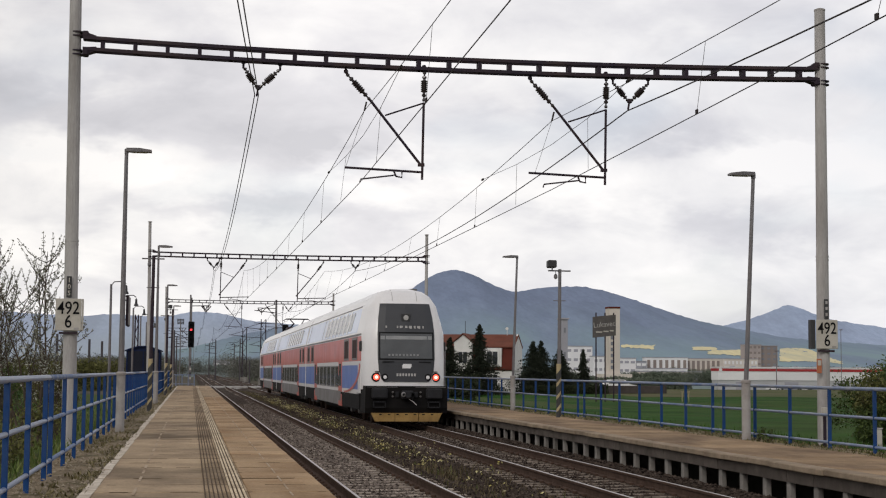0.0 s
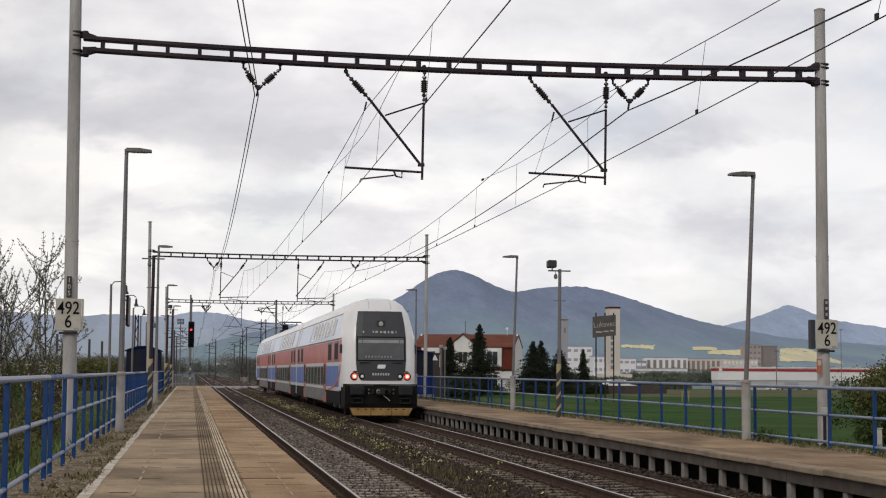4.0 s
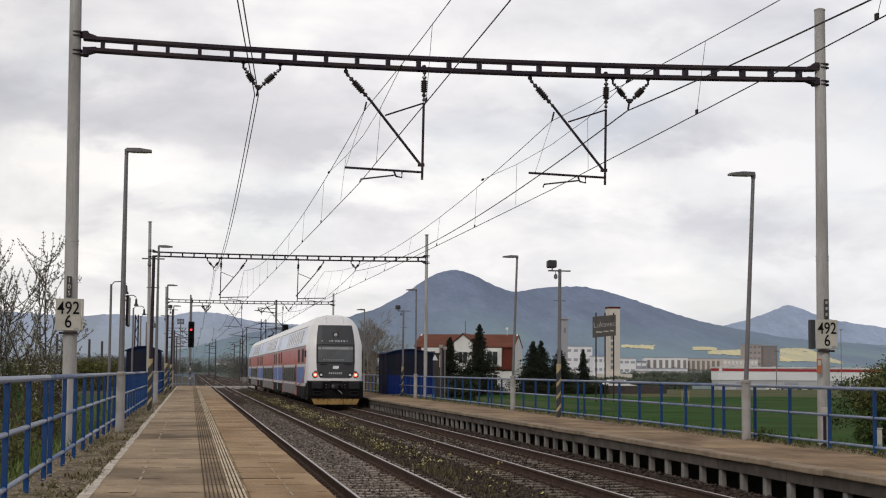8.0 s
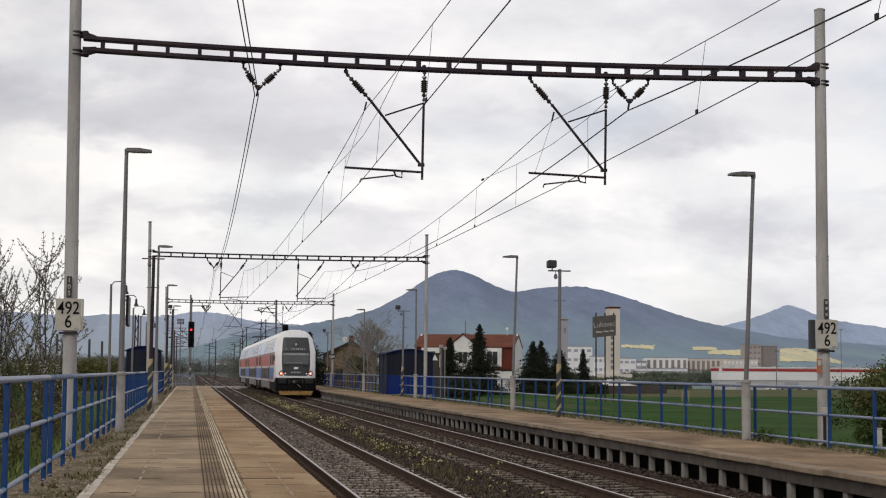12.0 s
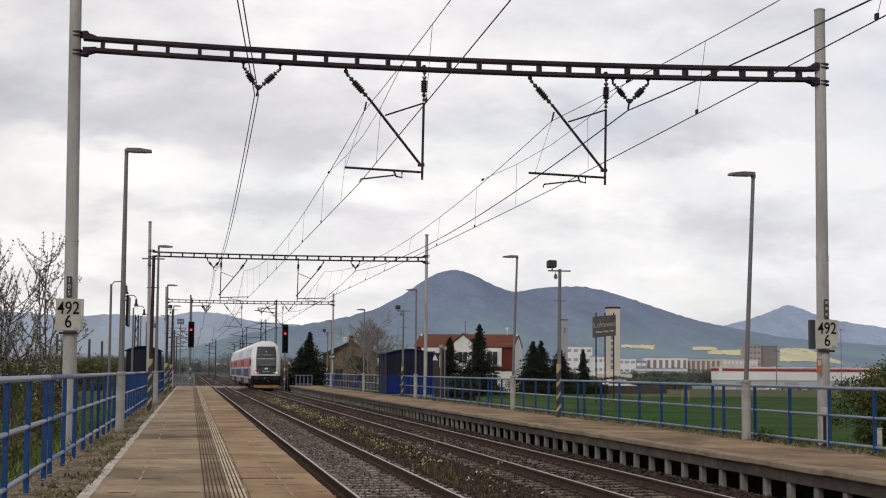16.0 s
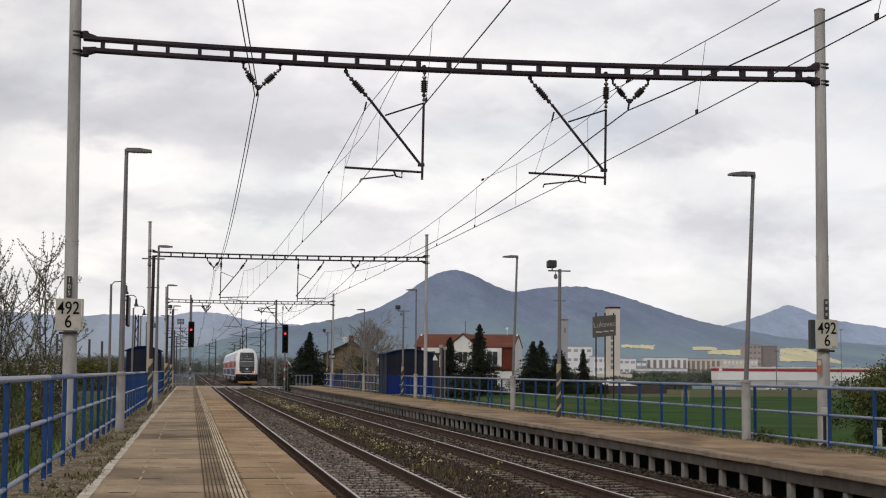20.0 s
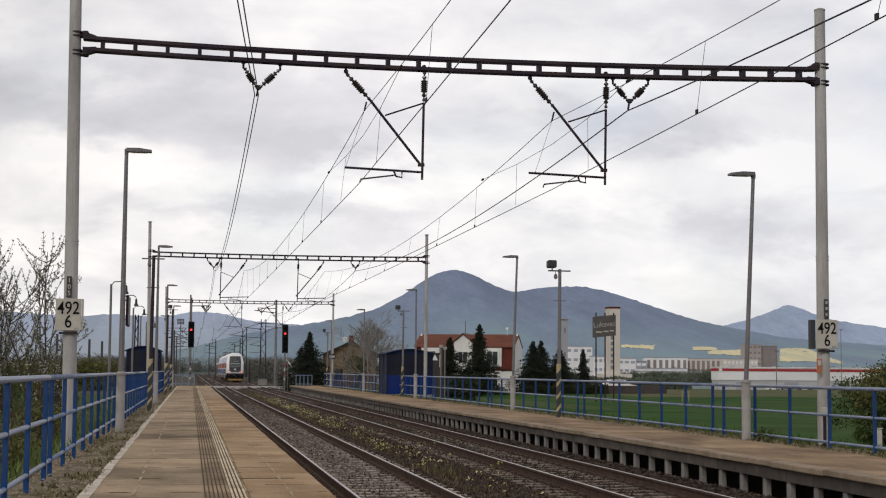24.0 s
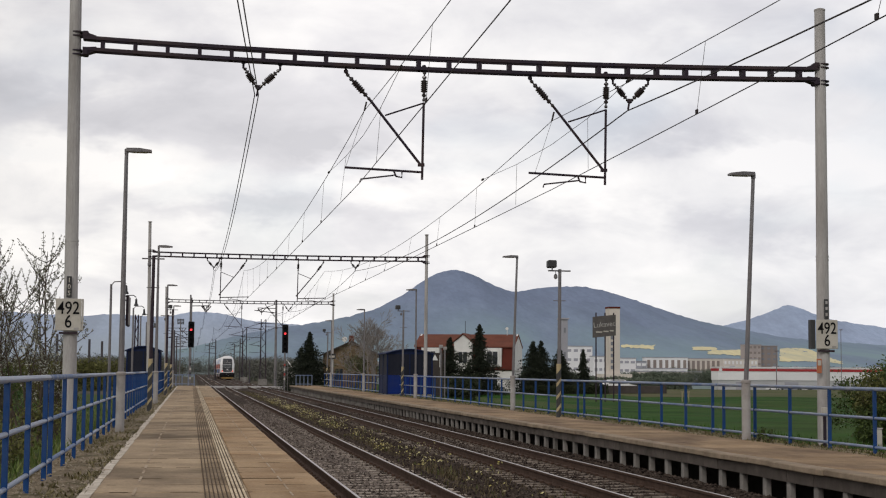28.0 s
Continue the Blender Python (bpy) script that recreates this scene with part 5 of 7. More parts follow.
def blossom_shrub(x, y, z, h, seed, stems):
    """Upright stems with rising side shoots, each shoot set with small clusters of blossom and buds."""
    rng = np.random.RandomState(seed)
    top = thing("blossoming_shrub", "many-stemmed upright shrub with pale blossom on bare shoots", "shrub", pose(x, y, z), "shrubs behind the railing")
    clusters = []

    def shoot(s, p, d, length, radius, bloom):
        n = 6
        pts, r = [Vector(p)], [radius]
        d = Vector(d)
        for k in range(n):
            d = (d + Vector(rng.normal(0, 0.12, 3)) + Vector((0, 0, 0.16))).normalized()
            pts.append(pts[-1] + d * (length / n))
            r.append(max(0.0045, radius * (1 - 0.8 * (k + 1) / n)))
        s.path(pts, r, 5)
        if bloom:
            for a, b in zip(pts[1:], pts[2:]):
                m = max(1, int((b - a).length / 0.07))
                for q in range(m):
                    c = a.lerp(b, (q + rng.uniform(0, 1)) / m)
                    for w in range(rng.randint(2, 5)):
                        clusters.append((c.x + rng.normal(0, 0.020), c.y + rng.normal(0, 0.020), c.z + rng.normal(0, 0.020)))
        return pts

    for k in range(stems):
        s = Shape()
        a = rng.uniform(0, 2 * math.pi)
        lean = rng.uniform(0.03, 0.20)
        main = shoot(s, (math.cos(a) * 0.25, math.sin(a) * 0.25, -0.15), (math.cos(a) * lean, math.sin(a) * lean, 1), h * rng.uniform(0.75, 1.0), 0.035, False)
        for i in range(1, 7):
            for q in range(rng.randint(3, 6)):
                b = rng.uniform(0, 2 * math.pi)
                base = main[i - 1].lerp(main[i], rng.uniform(0, 1))
                sub = shoot(s, base, (math.cos(b), math.sin(b), rng.uniform(0.3, 1.1)), h * rng.uniform(0.10, 0.21), 0.012, i > 2)
                if rng.uniform() < 0.6:
                    b += rng.uniform(-1, 1)
                    shoot(s, sub[3], (math.cos(b) * 0.6, math.sin(b) * 0.6, 1), h * rng.uniform(0.07, 0.14), 0.008, i > 2)
        part("stem", s, BARK, top)
    part("blossom", leaf_quads(clusters, 0.031, rng), BLOSSOM, top, "small pale blossom and buds")
    return top


def build_near_green():
    rng = np.random.RandomState(21)
    # flowering shrubs behind the west railing
    for k, (x, y, h, stems) in enumerate(((-4.2, 36.0, 4.6, 6), (-3.55, 35.0, 4.6, 6), (-5.0, 38.5, 4.8, 6), (-3.1, 34.0, 2.9, 4), (-5.9, 42.0, 5.0, 6))):
        blossom_shrub(x, y, ground_z(x, y), h, 40 + k, stems)
    for k, (x, y, h) in enumerate(((-8.2, 66, 2.4), (-9.6, 70, 2.2), (-6.9, 76, 2.2), (-11.5, 75, 2.4), (-7.4, 84, 2.4), (-13.5, 80, 2.4), (-10.5, 90, 2.6), (-15.5, 88, 2.7))):
        leafy("green_bush", x, y, ground_z(x, y), h, 60 + k, "dense low bush in dull spring green", "bush", OLIVE if k % 3 else SHRUB, 14, 0.055, 6, 3, BARK, "bushes beside the line", 0.6, 0.025, 0.24)
    for k, (x, y, h) in enumerate(((-2.9, 22.5, 1.3), (-3.2, 26.0, 1.2), (-2.6, 17.5, 1.1), (-3.8, 29.0, 1.3), (-2.9, 33.0, 1.2), (-4.4, 24.0, 1.4))):
        leafy("bramble_bush", x, y, ground_z(x, y), h, 80 + k, "low tangled bramble with sparse leaves", "bush", OLIVE, 3, 0.040, 7, 3, BARK, "bushes beside the line", 0.6, 0.014, 0.12)
    # shrub in front of the factory hall
    for k, (x, y, h) in enumerate(((18.1, 37.0, 2.5), (18.9, 37.6, 3.0), (17.7, 36.4, 1.7), (18.6, 36.4, 2.7), (19.2, 39.0, 3.2), (18.3, 35.6, 1.9))):
        leafy("leafy_shrub", x, y, ground_z(x, y) - 0.1, h, 100 + k, "green leafy shrub growing beyond the railing", "shrub", SHRUB if k % 3 else OLIVE, 11, 0.046, 8, 4, BARK, "shrubs in the field edge", 0.36, 0.022, 0.12)

    # weeds between the tracks, thicker in drifts, some in flower
    n = 13000
    yy = 16 + (rng.uniform(0, 1, n) ** 1.15) * 135
    xx = np.where(rng.uniform(0, 1, n) < 0.8, rng.normal(5.18, 0.26, n), rng.uniform(4.3, 6.1, n))
    keep = np.array([noise.noise((x * 0.9, y * 0.35, 3.0)) > -0.15 for x, y in zip(xx, yy)])
    xx, yy = xx[keep], yy[keep]
    zz = np.array([ballast_z(x) for x in xx]) - 0.02
    hh = rng.uniform(0.04, 0.19, len(xx)) * np.array([0.75 + 0.8 * max(0, noise.noise((x * 0.7, y * 0.25, 9.0))) for x, y in zip(xx, yy)])
    half = len(xx) * 8 // 9
    tagged(part("dry_weeds", blades(np.stack([xx, yy, zz], 1)[:half], hh[:half], 0.012, rng, 0.6), WEED), "dry brown weeds between the two tracks", "weeds", kind="stuff")
    tagged(part("green_weeds", blades(np.stack([xx, yy, zz], 1)[half:], hh[half:], 0.016, rng, 0.6), WEED_GREEN), "low green weeds between the two tracks", "weeds", kind="stuff")
    pts = []
    for k in range(70):
        y = 17 + (rng.uniform() ** 1.2) * 105
        x = rng.normal(5.1, 0.25)
        for j in range(rng.randint(4, 16)):
            pts.append((x + rng.normal(0, 0.13), y + rng.normal(0, 0.25), ballast_z(x) + rng.uniform(0.12, 0.36)))
    for k in range(60):
        y = 45 + rng.uniform() * 60
        x = rng.normal(5.35, 0.22)
        for j in range(rng.randint(6, 18)):
            pts.append((x + rng.normal(0, 0.15), y + rng.normal(0, 0.3), ballast_z(x) + rng.uniform(0.12, 0.34)))
    tagged(part("yellow_flowers", leaf_quads(pts, 0.029, rng, 0.5), FLOWER), "small yellow flowers on trackside weeds", "flowers", kind="stuff")

    # tufts on the two verges
    n = 26000
    yy = 12 + (rng.uniform(0, 1, n) ** 1.4) * 108
    xx = rng.uniform(-1.95, -1.02, n)
    keep = np.array([noise.noise((x * 2.2, y * 1.1, 5.0)) > 0.09 for x, y in zip(xx, yy)])
    xx, yy = xx[keep], yy[keep]
    tagged(part("verge_tufts", blades(np.stack([xx, yy, np.full(len(xx), PLAT_W - 0.04)], 1), rng.uniform(0.015, 0.085, len(xx)), 0.011, rng, 1.3), VERGE_WEED), "sparse dry tufts on the gravel verge", "weeds", kind="stuff")
    # rubble and pebbles on the west verge
    n = 3200
    yy = 12 + (rng.uniform(0, 1, n) ** 1.5) * 60
    xx = rng.uniform(-1.95, -0.98, n) + 0.0
    c = np.stack([xx, yy, np.full(n, PLAT_W - 0.012)], 1)
    k = rng.uniform(0.008, 0.026, (n, 1, 1))
    base = np.array([(1, 0, 0), (0, 1, 0), (-1, 0, 0), (0, -1, 0), (0, 0, 0.8)], dtype=float)
    v = (base[None] * k * rng.uniform(0.6, 1.4, (n, 5, 1)) + c[:, None]).reshape(-1, 3)
    peb = Shape()
    peb.v = v.tolist()
    peb.f = (np.arange(n)[:, None, None] * 5 + np.array([(0, 1, 4), (1, 2, 4), (2, 3, 4), (3, 0, 4)])[None]).reshape(-1, 3).tolist()
    tagged(part("verge_rubble", peb, RUBBLE), "sandy pebbles and crumbs of concrete on the verge", "rubble", kind="stuff")
    n = 16000
    yy = 16 + (rng.uniform(0, 1, n) ** 1.3) * 116
    xx = 10.95 + rng.uniform(0, 1, n) ** 0.8 * 1.05
    keep = np.array([noise.noise((x * 1.2, y * 0.6, 15.0)) > -0.25 - (x - 11.3) for x, y in zip(xx, yy)])
    xx, yy = xx[keep], yy[keep]
    n = len(xx) // 2
    tagged(part("verge_mat", blades(np.stack([xx, yy, np.full(len(xx), PLAT_E - 0.03)], 1)[n:], rng.uniform(0.02, 0.09, len(xx) - n), 0.014, rng, 1.2), VERGE_WEED), "mat of dry weeds at the foot of the railing", "weeds", kind="stuff")
    xx, yy = xx[:n], yy[:n]
    tagged(part("verge_grass", blades(np.stack([xx, yy, np.full(n, PLAT_E - 0.04)], 1), rng.uniform(0.02, 0.08, n), 0.012, rng, 0.9), WEED_GREEN), "short grass along the platform railing", "grass", kind="stuff")
    n = 7000
    yy = 14 + (rng.uniform(0, 1, n) ** 1.5) * 110
    xx = 12.0 + (rng.uniform(0, 1, n) ** 2.2) * 6
    zz = np.array([ground_z(x, y) for x, y in zip(xx, yy)]) - 0.03
    tagged(part("field_grass", blades(np.stack([xx, yy, zz], 1), rng.uniform(0.08, 0.26, n), 0.014, rng, 0.5), GRASS_BLADE), "tall green grass beside the platform", "grass", kind="stuff")
    n = 9000
    yy = 10 + (rng.uniform(0, 1, n) ** 1.4) * 80
    xx = -2.0 - (rng.uniform(0, 1, n) ** 1.4) * 8
    zz = np.array([ground_z(x, y) for x, y in zip(xx, yy)]) - 0.03
    tagged(part("bank_grass", blades(np.stack([xx, yy, zz], 1), rng.uniform(0.06, 0.26, n), 0.014, rng, 0.6), BANK_BLADE), "uneven grass on the bank behind the railing", "grass", kind="stuff")


def wood_belt(name, spots, seed, label, leaf, quad, dense=6.0):
    """Far woods: many clumps of foliage, uneven in height. spots: (x0, x1, y, z0, height)."""
    rng = np.random.RandomState(seed)
    pts = []
    for x0, x1, y, z0, h in spots:
        n = int(abs(x1 - x0) * dense) + 30
        for k in range(n):
            cx = rng.uniform(x0, x1)
            top_h = h * (0.55 + 0.45 * (0.5 + 0.5 * noise.noise((cx * 0.12, y * 0.1, 2.0))) * 1.3)
            for j in range(9):
                t = rng.uniform(0, 1)
                pts.append((cx + rng.normal(0, 0.07 * h), y + rng.normal(0, 0.15 * h), z0 + top_h * t * rng.uniform(0.85, 1.08)))
    return tagged(part(name, leaf_quads(pts, quad, rng), leaf), label, "woods", kind="stuff")


build_near_green()
conifer(25.0, 146, -0.3, 5.5, 2.6, 1, "dark green fir tree before the white house")
conifer(27.2, 142, -0.3, 6.7, 2.7, 2, "tall dark fir tree before the white house")
conifer(26.3, 143, -0.3, 2.9, 1.5, 8, "low dark fir tree before the white house")
conifer(34.3, 150, -0.3, 5.3, 2.9, 3, "bushy dark fir tree beside the white house")
conifer(35.6, 152, -0.3, 5.4, 2.8, 4, "bushy dark fir tree beside the white house")
conifer(37.0, 150, -0.3, 4.7, 2.2, 5, "bushy dark fir tree beyond the field")
conifer(38.4, 154, -0.3, 3.9, 1.8, 6, "low dark fir tree beyond the field")
conifer(40.6, 154, -0.3, 4.6, 1.1, 7, "slender young fir tree at the field edge")
conifer(11.75, 152, -0.4, 6.1, 2.9, 9, "dense dark fir tree near the level crossing")
conifer(11.1, 155, -0.4, 4.6, 2.2, 10, "dense dark fir tree near the level crossing")
leafy("bare_tree", 16.9, 143, -0.3, 7.0, 12, "leafless spreading tree before the old stone house", "tree", SPRING, 0, 0.05, 5, 7, BARK_GREY, "", 0.42, 0.085, thin=0.012)
leafy("bare_tree", 15.6, 146, -0.3, 4.6, 13, "small leafless tree by the old stone house", "tree", SPRING, 1, 0.06, 5, 6, BARK, "", 0.50, 0.05, thin=0.014)


# ---- houses and works ----
WALL_WHITE = mat("white_house_wall", (0.70, 0.69, 0.67), (0.62, 0.61, 0.59), 0.6, 0.85, bump=0.1, dirt=(0.45, 0.43, 0.40), dirt_scale=0.4, dirt_amount=0.4)
ROOF_RED = mat("red_tile_roof", (0.165, 0.062, 0.042), (0.12, 0.046, 0.033), 0.9, 0.85, bump=0.4, grain=14, dirt=(0.12, 0.06, 0.045), dirt_scale=0.5)
ROOF_DARK = mat("dark_red_tile", (0.115, 0.030, 0.022), (0.085, 0.024, 0.018), 1.0, 0.85, bump=0.4, grain=14)
STONE = mat("brown_stone_wall", (0.22, 0.16, 0.10), (0.15, 0.105, 0.066), 1.8, 0.9, bump=0.6, grain=9, dirt=(0.09, 0.07, 0.05), dirt_scale=0.7, dirt_amount=0.7, bump_dist=0.05)
OLD_ROOF = mat("old_grey_roof", (0.075, 0.064, 0.058), (0.05, 0.043, 0.04), 1.2, 0.9, bump=0.3, grain=14)
PANE = mat("dark_window_pane", (0.025, 0.028, 0.032), (0.04, 0.044, 0.05), 0.6, 0.12, bump=0, rough_var=0.04)
FAR_WHITE = mat("far_white_wall", (0.74, 0.73, 0.73), (0.66, 0.655, 0.66), 0.08, 0.85, bump=0, dirt=(0.56, 0.56, 0.58), dirt_scale=0.05)
FAR_BEIGE = mat("far_beige_wall", (0.62, 0.56, 0.50), (0.53, 0.48, 0.43), 0.08, 0.85, bump=0, dirt=(0.44, 0.41, 0.39), dirt_scale=0.05)
FAR_GREY = mat("far_grey_wall", (0.34, 0.34, 0.37), (0.28, 0.28, 0.31), 0.08, 0.85, bump=0)
FAR_TAN = mat("far_tan_panel_wall", (0.40, 0.35, 0.325), (0.33, 0.29, 0.275), 0.1, 0.85, bump=0, dirt=(0.27, 0.245, 0.24), dirt_scale=0.09)
FAR_BROWN = mat("far_brown_glazing", (0.27, 0.225, 0.20), (0.21, 0.18, 0.17), 0.1, 0.6, bump=0)
FAR_DARK = mat("far_dark_glazing", (0.15, 0.16, 0.185), (0.19, 0.20, 0.225), 0.1, 0.5, bump=0)
STRIPE_RED = mat("hall_red_stripe", (0.36, 0.045, 0.050), (0.30, 0.040, 0.045), 0.1, 0.7, bump=0)
HALL_GREY = mat("hall_grey_cladding", (0.44, 0.44, 0.45), (0.38, 0.38, 0.39), 0.1, 0.7, bump=0)


def window(parent, x, z, w, h, y, wall_mat=WALL_WHITE):
    fr = part("window", Shape().box(x - w / 2 - 0.12, x + w / 2 + 0.12, y - 0.06, y + 0.05, z - h / 2 - 0.12, z + h / 2 + 0.12, 0.02), wall_mat, parent, "white framed window")
    for k in (0, 1):
        part("pane", Shape().box(x - w / 2 + k * w / 2 + 0.03, x - w / 2 + (k + 1) * w / 2 - 0.03, y - 0.085, y - 0.03, z - h / 2, z + h / 2), PANE, fr)


def white_house():
    """One and a half storeys: white walls, a mansard of dark red tiles under a lighter red roof, a white dormer gable."""
    top = thing("house", "white house with a red mansard roof and a central white gable", "house", pose(30.65, 166, -0.5, 0, 0, -20))
    L, D = 5.35, 3.6
    part("wall", Shape().box(-L, L, -D, D, 0, 2.7, 0.02), WALL_WHITE, top)
    man = Shape().sweep_x([(-D - 0.25, 2.62), (-D - 0.1, 2.5), (D + 0.1, 2.5), (D + 0.25, 2.62), (D - 0.35, 5.15), (-D + 0.35, 5.15)], -L, L - 0.02)
    part("mansard", man, ROOF_DARK, top, "dark red tiled lower roof slope")
    part("roof", Shape().sweep_x([(-D + 0.05, 5.02), (-D + 0.12, 5.16), (0, 6.52), (D - 0.12, 5.16), (D - 0.05, 5.02), (0, 6.36)], -L - 0.25, L + 0.22), ROOF_RED, top, "weathered red tiled roof")
    part("gable_wall", Shape().sweep_x([(-D, 2.5), (D, 2.5), (D - 0.40, 5.1), (0, 6.55), (-D + 0.40, 5.1)], L - 0.02, L + 0.16), WALL_WHITE, top)
    part("gable_wall", Shape().sweep_x([(-D, 2.5), (D, 2.5), (D - 0.40, 5.1), (0, 6.55), (-D + 0.40, 5.1)], -L - 0.16, -L + 0.02), WALL_WHITE, top)
    dm = part("dormer", Shape().sweep_y([(-1.05, 2.4), (0.95, 2.4), (0.95, 5.55), (-0.05, 6.35), (-1.05, 5.55)], -D - 0.3, 0.0), WALL_WHITE, top, "white dormer gable")
    for x0, x1 in ((-0.05, 1.15), (-1.25, -0.05)):
        z0, z1 = (6.45, 5.48) if x1 > 0 else (5.48, 6.45)
        part("dormer_roof", Shape().sweep_y([(x0, z0), (x1, z1), (x1, z1 + 0.12), (x0, z0 + 0.12)], -D - 0.5, 0.0), ROOF_RED, dm)
    window(dm, -0.05, 3.9, 1.0, 1.2, -D - 0.3)
    for x in (-3.7, 3.2):
        bx = part("window_bay", Shape().box(x - 1.0, x + 1.0, -D - 0.28, -D + 0.6, 2.9, 4.95, 0.03), WALL_WHITE, top, "white window bay")
        window(bx, x, 3.85, 1.2, 1.4, -D - 0.28)
    for x in (-3.6, -0.5, 3.2):
        window(top, x, 1.45, 1.1, 1.2, -D)
    part("aerial", Shape().tube((-0.5, 0.2, 6.6), (-0.5, 0.2, 8.0), 0.03, 5), BEAM, top)
    part("satellite_dish", Shape().lathe((4.3, -0.4, 7.15), [(0.03, 0.06), (0.13, 0.0), (0.17, -0.05)], 12, 'y').tube((4.3, -0.3, 6.3), (4.3, -0.3, 7.15), 0.03, 5), WALL_WHITE, top, "round white satellite dish")
    return top


def stone_house():
    top = thing("stone_house", "old brown stone house with a gabled grey roof behind bare trees", "house", pose(16.4, 158, -0.5, 0, 0, -4))
    W, L = 2.7, 4.5
    part("wall", Shape().sweep_y([(-W, 0), (W, 0), (W, 4.0), (0, 5.25), (-W, 4.0)], -L, L), STONE, top)
    for s in (-1, 1):
        part("roof", Shape().sweep_y([(0, 5.25), (s * (W + 0.5), 3.78), (s * (W + 0.5), 3.93), (0, 5.42)], -L - 0.4, L + 0.4), OLD_ROOF, top)
    part("chimney", Shape().box(-0.15, 0.4, -2.0, -1.4, 4.8, 6.0, 0.02), ROOF_DARK, top, "red brick chimney")
    part("satellite_dish", Shape().lathe((-0.7, -L - 0.5, 5.55), [(0.04, 0.08), (0.22, 0.0), (0.27, -0.06)], 12, 'y').tube((-0.7, -L - 0.35, 5.0), (-0.7, -L - 0.35, 5.5), 0.03, 5), WALL_WHITE, top, "round white satellite dish")
    window(top, -1.2, 2.0, 0.8, 1.1, -L, STONE)
    window(top, 1.2, 2.0, 0.8, 1.1, -L, STONE)


def block(name, label, x0, x1, y, depth, z0, z1, wall, glass, cols, rows, cw=0.6, ch=0.55, category="building", vertical=False, group="town buildings", roof=None):
    """A far building with its rows of windows let into the front."""
    top = thing(name, label, category, pose(x0, y, z0), group)
    w, h, depth = x1 - x0, z1 - z0, min(depth, 7)
    part("wall", Shape().box(0, w, 0, depth, 0, h), wall, top)
    part("roof", Shape().box(-0.3, w + 0.3, -0.3, depth + 0.3, h, h + 0.35), roof or FAR_GREY, top)
    for r in range(rows):
        for c in range(cols):
            px = w * (c + 0.5) / cols
            pz = h * (r + 0.55) / rows
            hw, hh = w / cols * cw / 2, h / rows * ch / 2
            part("window", Shape().box(px - hw, px + hw, -0.12, 0.1, pz - hh, pz + hh), glass, top)
    return top


def hall():
    top = thing("factory_hall", "long white factory hall with a red stripe below its flat roof", "factory hall", pose(161.7, 450, -3.2))
    L = 105
    part("upper_wall", Shape().box(0, L, 0, 6, 3.15, 7.0), FAR_WHITE, top, "white metal cladding")
    part("lower_wall", Shape().box(0.2, L - 0.2, 0.25, 5.9, 0, 3.15), HALL_GREY, top, "grey lower cladding")
    part("stripe", Shape().box(-0.1, L + 0.1, -0.12, 6.1, 5.95, 6.75), STRIPE_RED, top, "red stripe")
    part("roof", Shape().box(-0.2, L + 0.2, -0.2, 6.2, 7.0, 7.3), FAR_WHITE, top)
    part("round_emblem", Shape().lathe((0.9, -0.14, 6.35), [(0.55, 0.1), (0.55, 0.0), (0.3, -0.03)], 14, 'y'), FAR_WHITE, top)
    for k in range(6):
        part("gate", Shape().box(6 + 16 * k, 10.5 + 16 * k, 0.1, 0.4, 0, 2.6), FAR_GREY, top)
    for k in range(14):
        part("roof_vent", Shape().box(5 + 7 * k, 6.2 + 7 * k, 1.5, 3.0, 7.3, 7.62, 0.05), FAR_GREY, top)


def parked_car(k, x):
    c = thing("far_car", "small parked car before the factory hall", "car", pose(x, 436, -3.0), "cars before the hall")
    part("body", Shape().sweep_y([(0, 0.3), (4.2, 0.3), (4.2, 0.85), (3.4, 1.0), (2.8, 1.5), (1.2, 1.5), (0.6, 1.0), (0, 0.9)], 0, 1.7), (FAR_WHITE, FAR_DARK, FAR_GREY)[k % 3], c)
    part("side_window", Shape().sweep_y([(0.9, 1.03), (3.1, 1.03), (2.7, 1.42), (1.3, 1.42)], -0.012, 0.02), PANE, c)
    for w in (0.8, 3.4):
        part("wheel", Shape().lathe((w, -0.03, 0.3), [(0.3, 0), (0.3, 0.2)], 10, 'y'), INK, c)


for k, x in enumerate((172.5, 176.4, 178.9, 182.2, 185.5, 189.0, 191.8)):
    parked_car(k, x)


def silo_tower():
    top = thing("tower", "tall pale concrete tower with a column of dark openings", "tower", pose(118.4, 420, -3.0))
    part("shaft", Shape().box(0, 3.2, 0, 4, 0, 23.4), FAR_BEIGE, top)
    part("cap", Shape().box(-0.1, 3.3, -0.1, 4.1, 23.4, 23.9), ROOF_DARK, top)
    for k in range(7):
        part("opening", Shape().box(0.45, 1.35, -0.2, 0.2, 6.0 + 1.7 * k, 7.0 + 1.7 * k), FAR_DARK, top)
    part("annex", Shape().box(-2.5, 6.5, -1, 6, 0, 4.6), FAR_BEIGE, top)


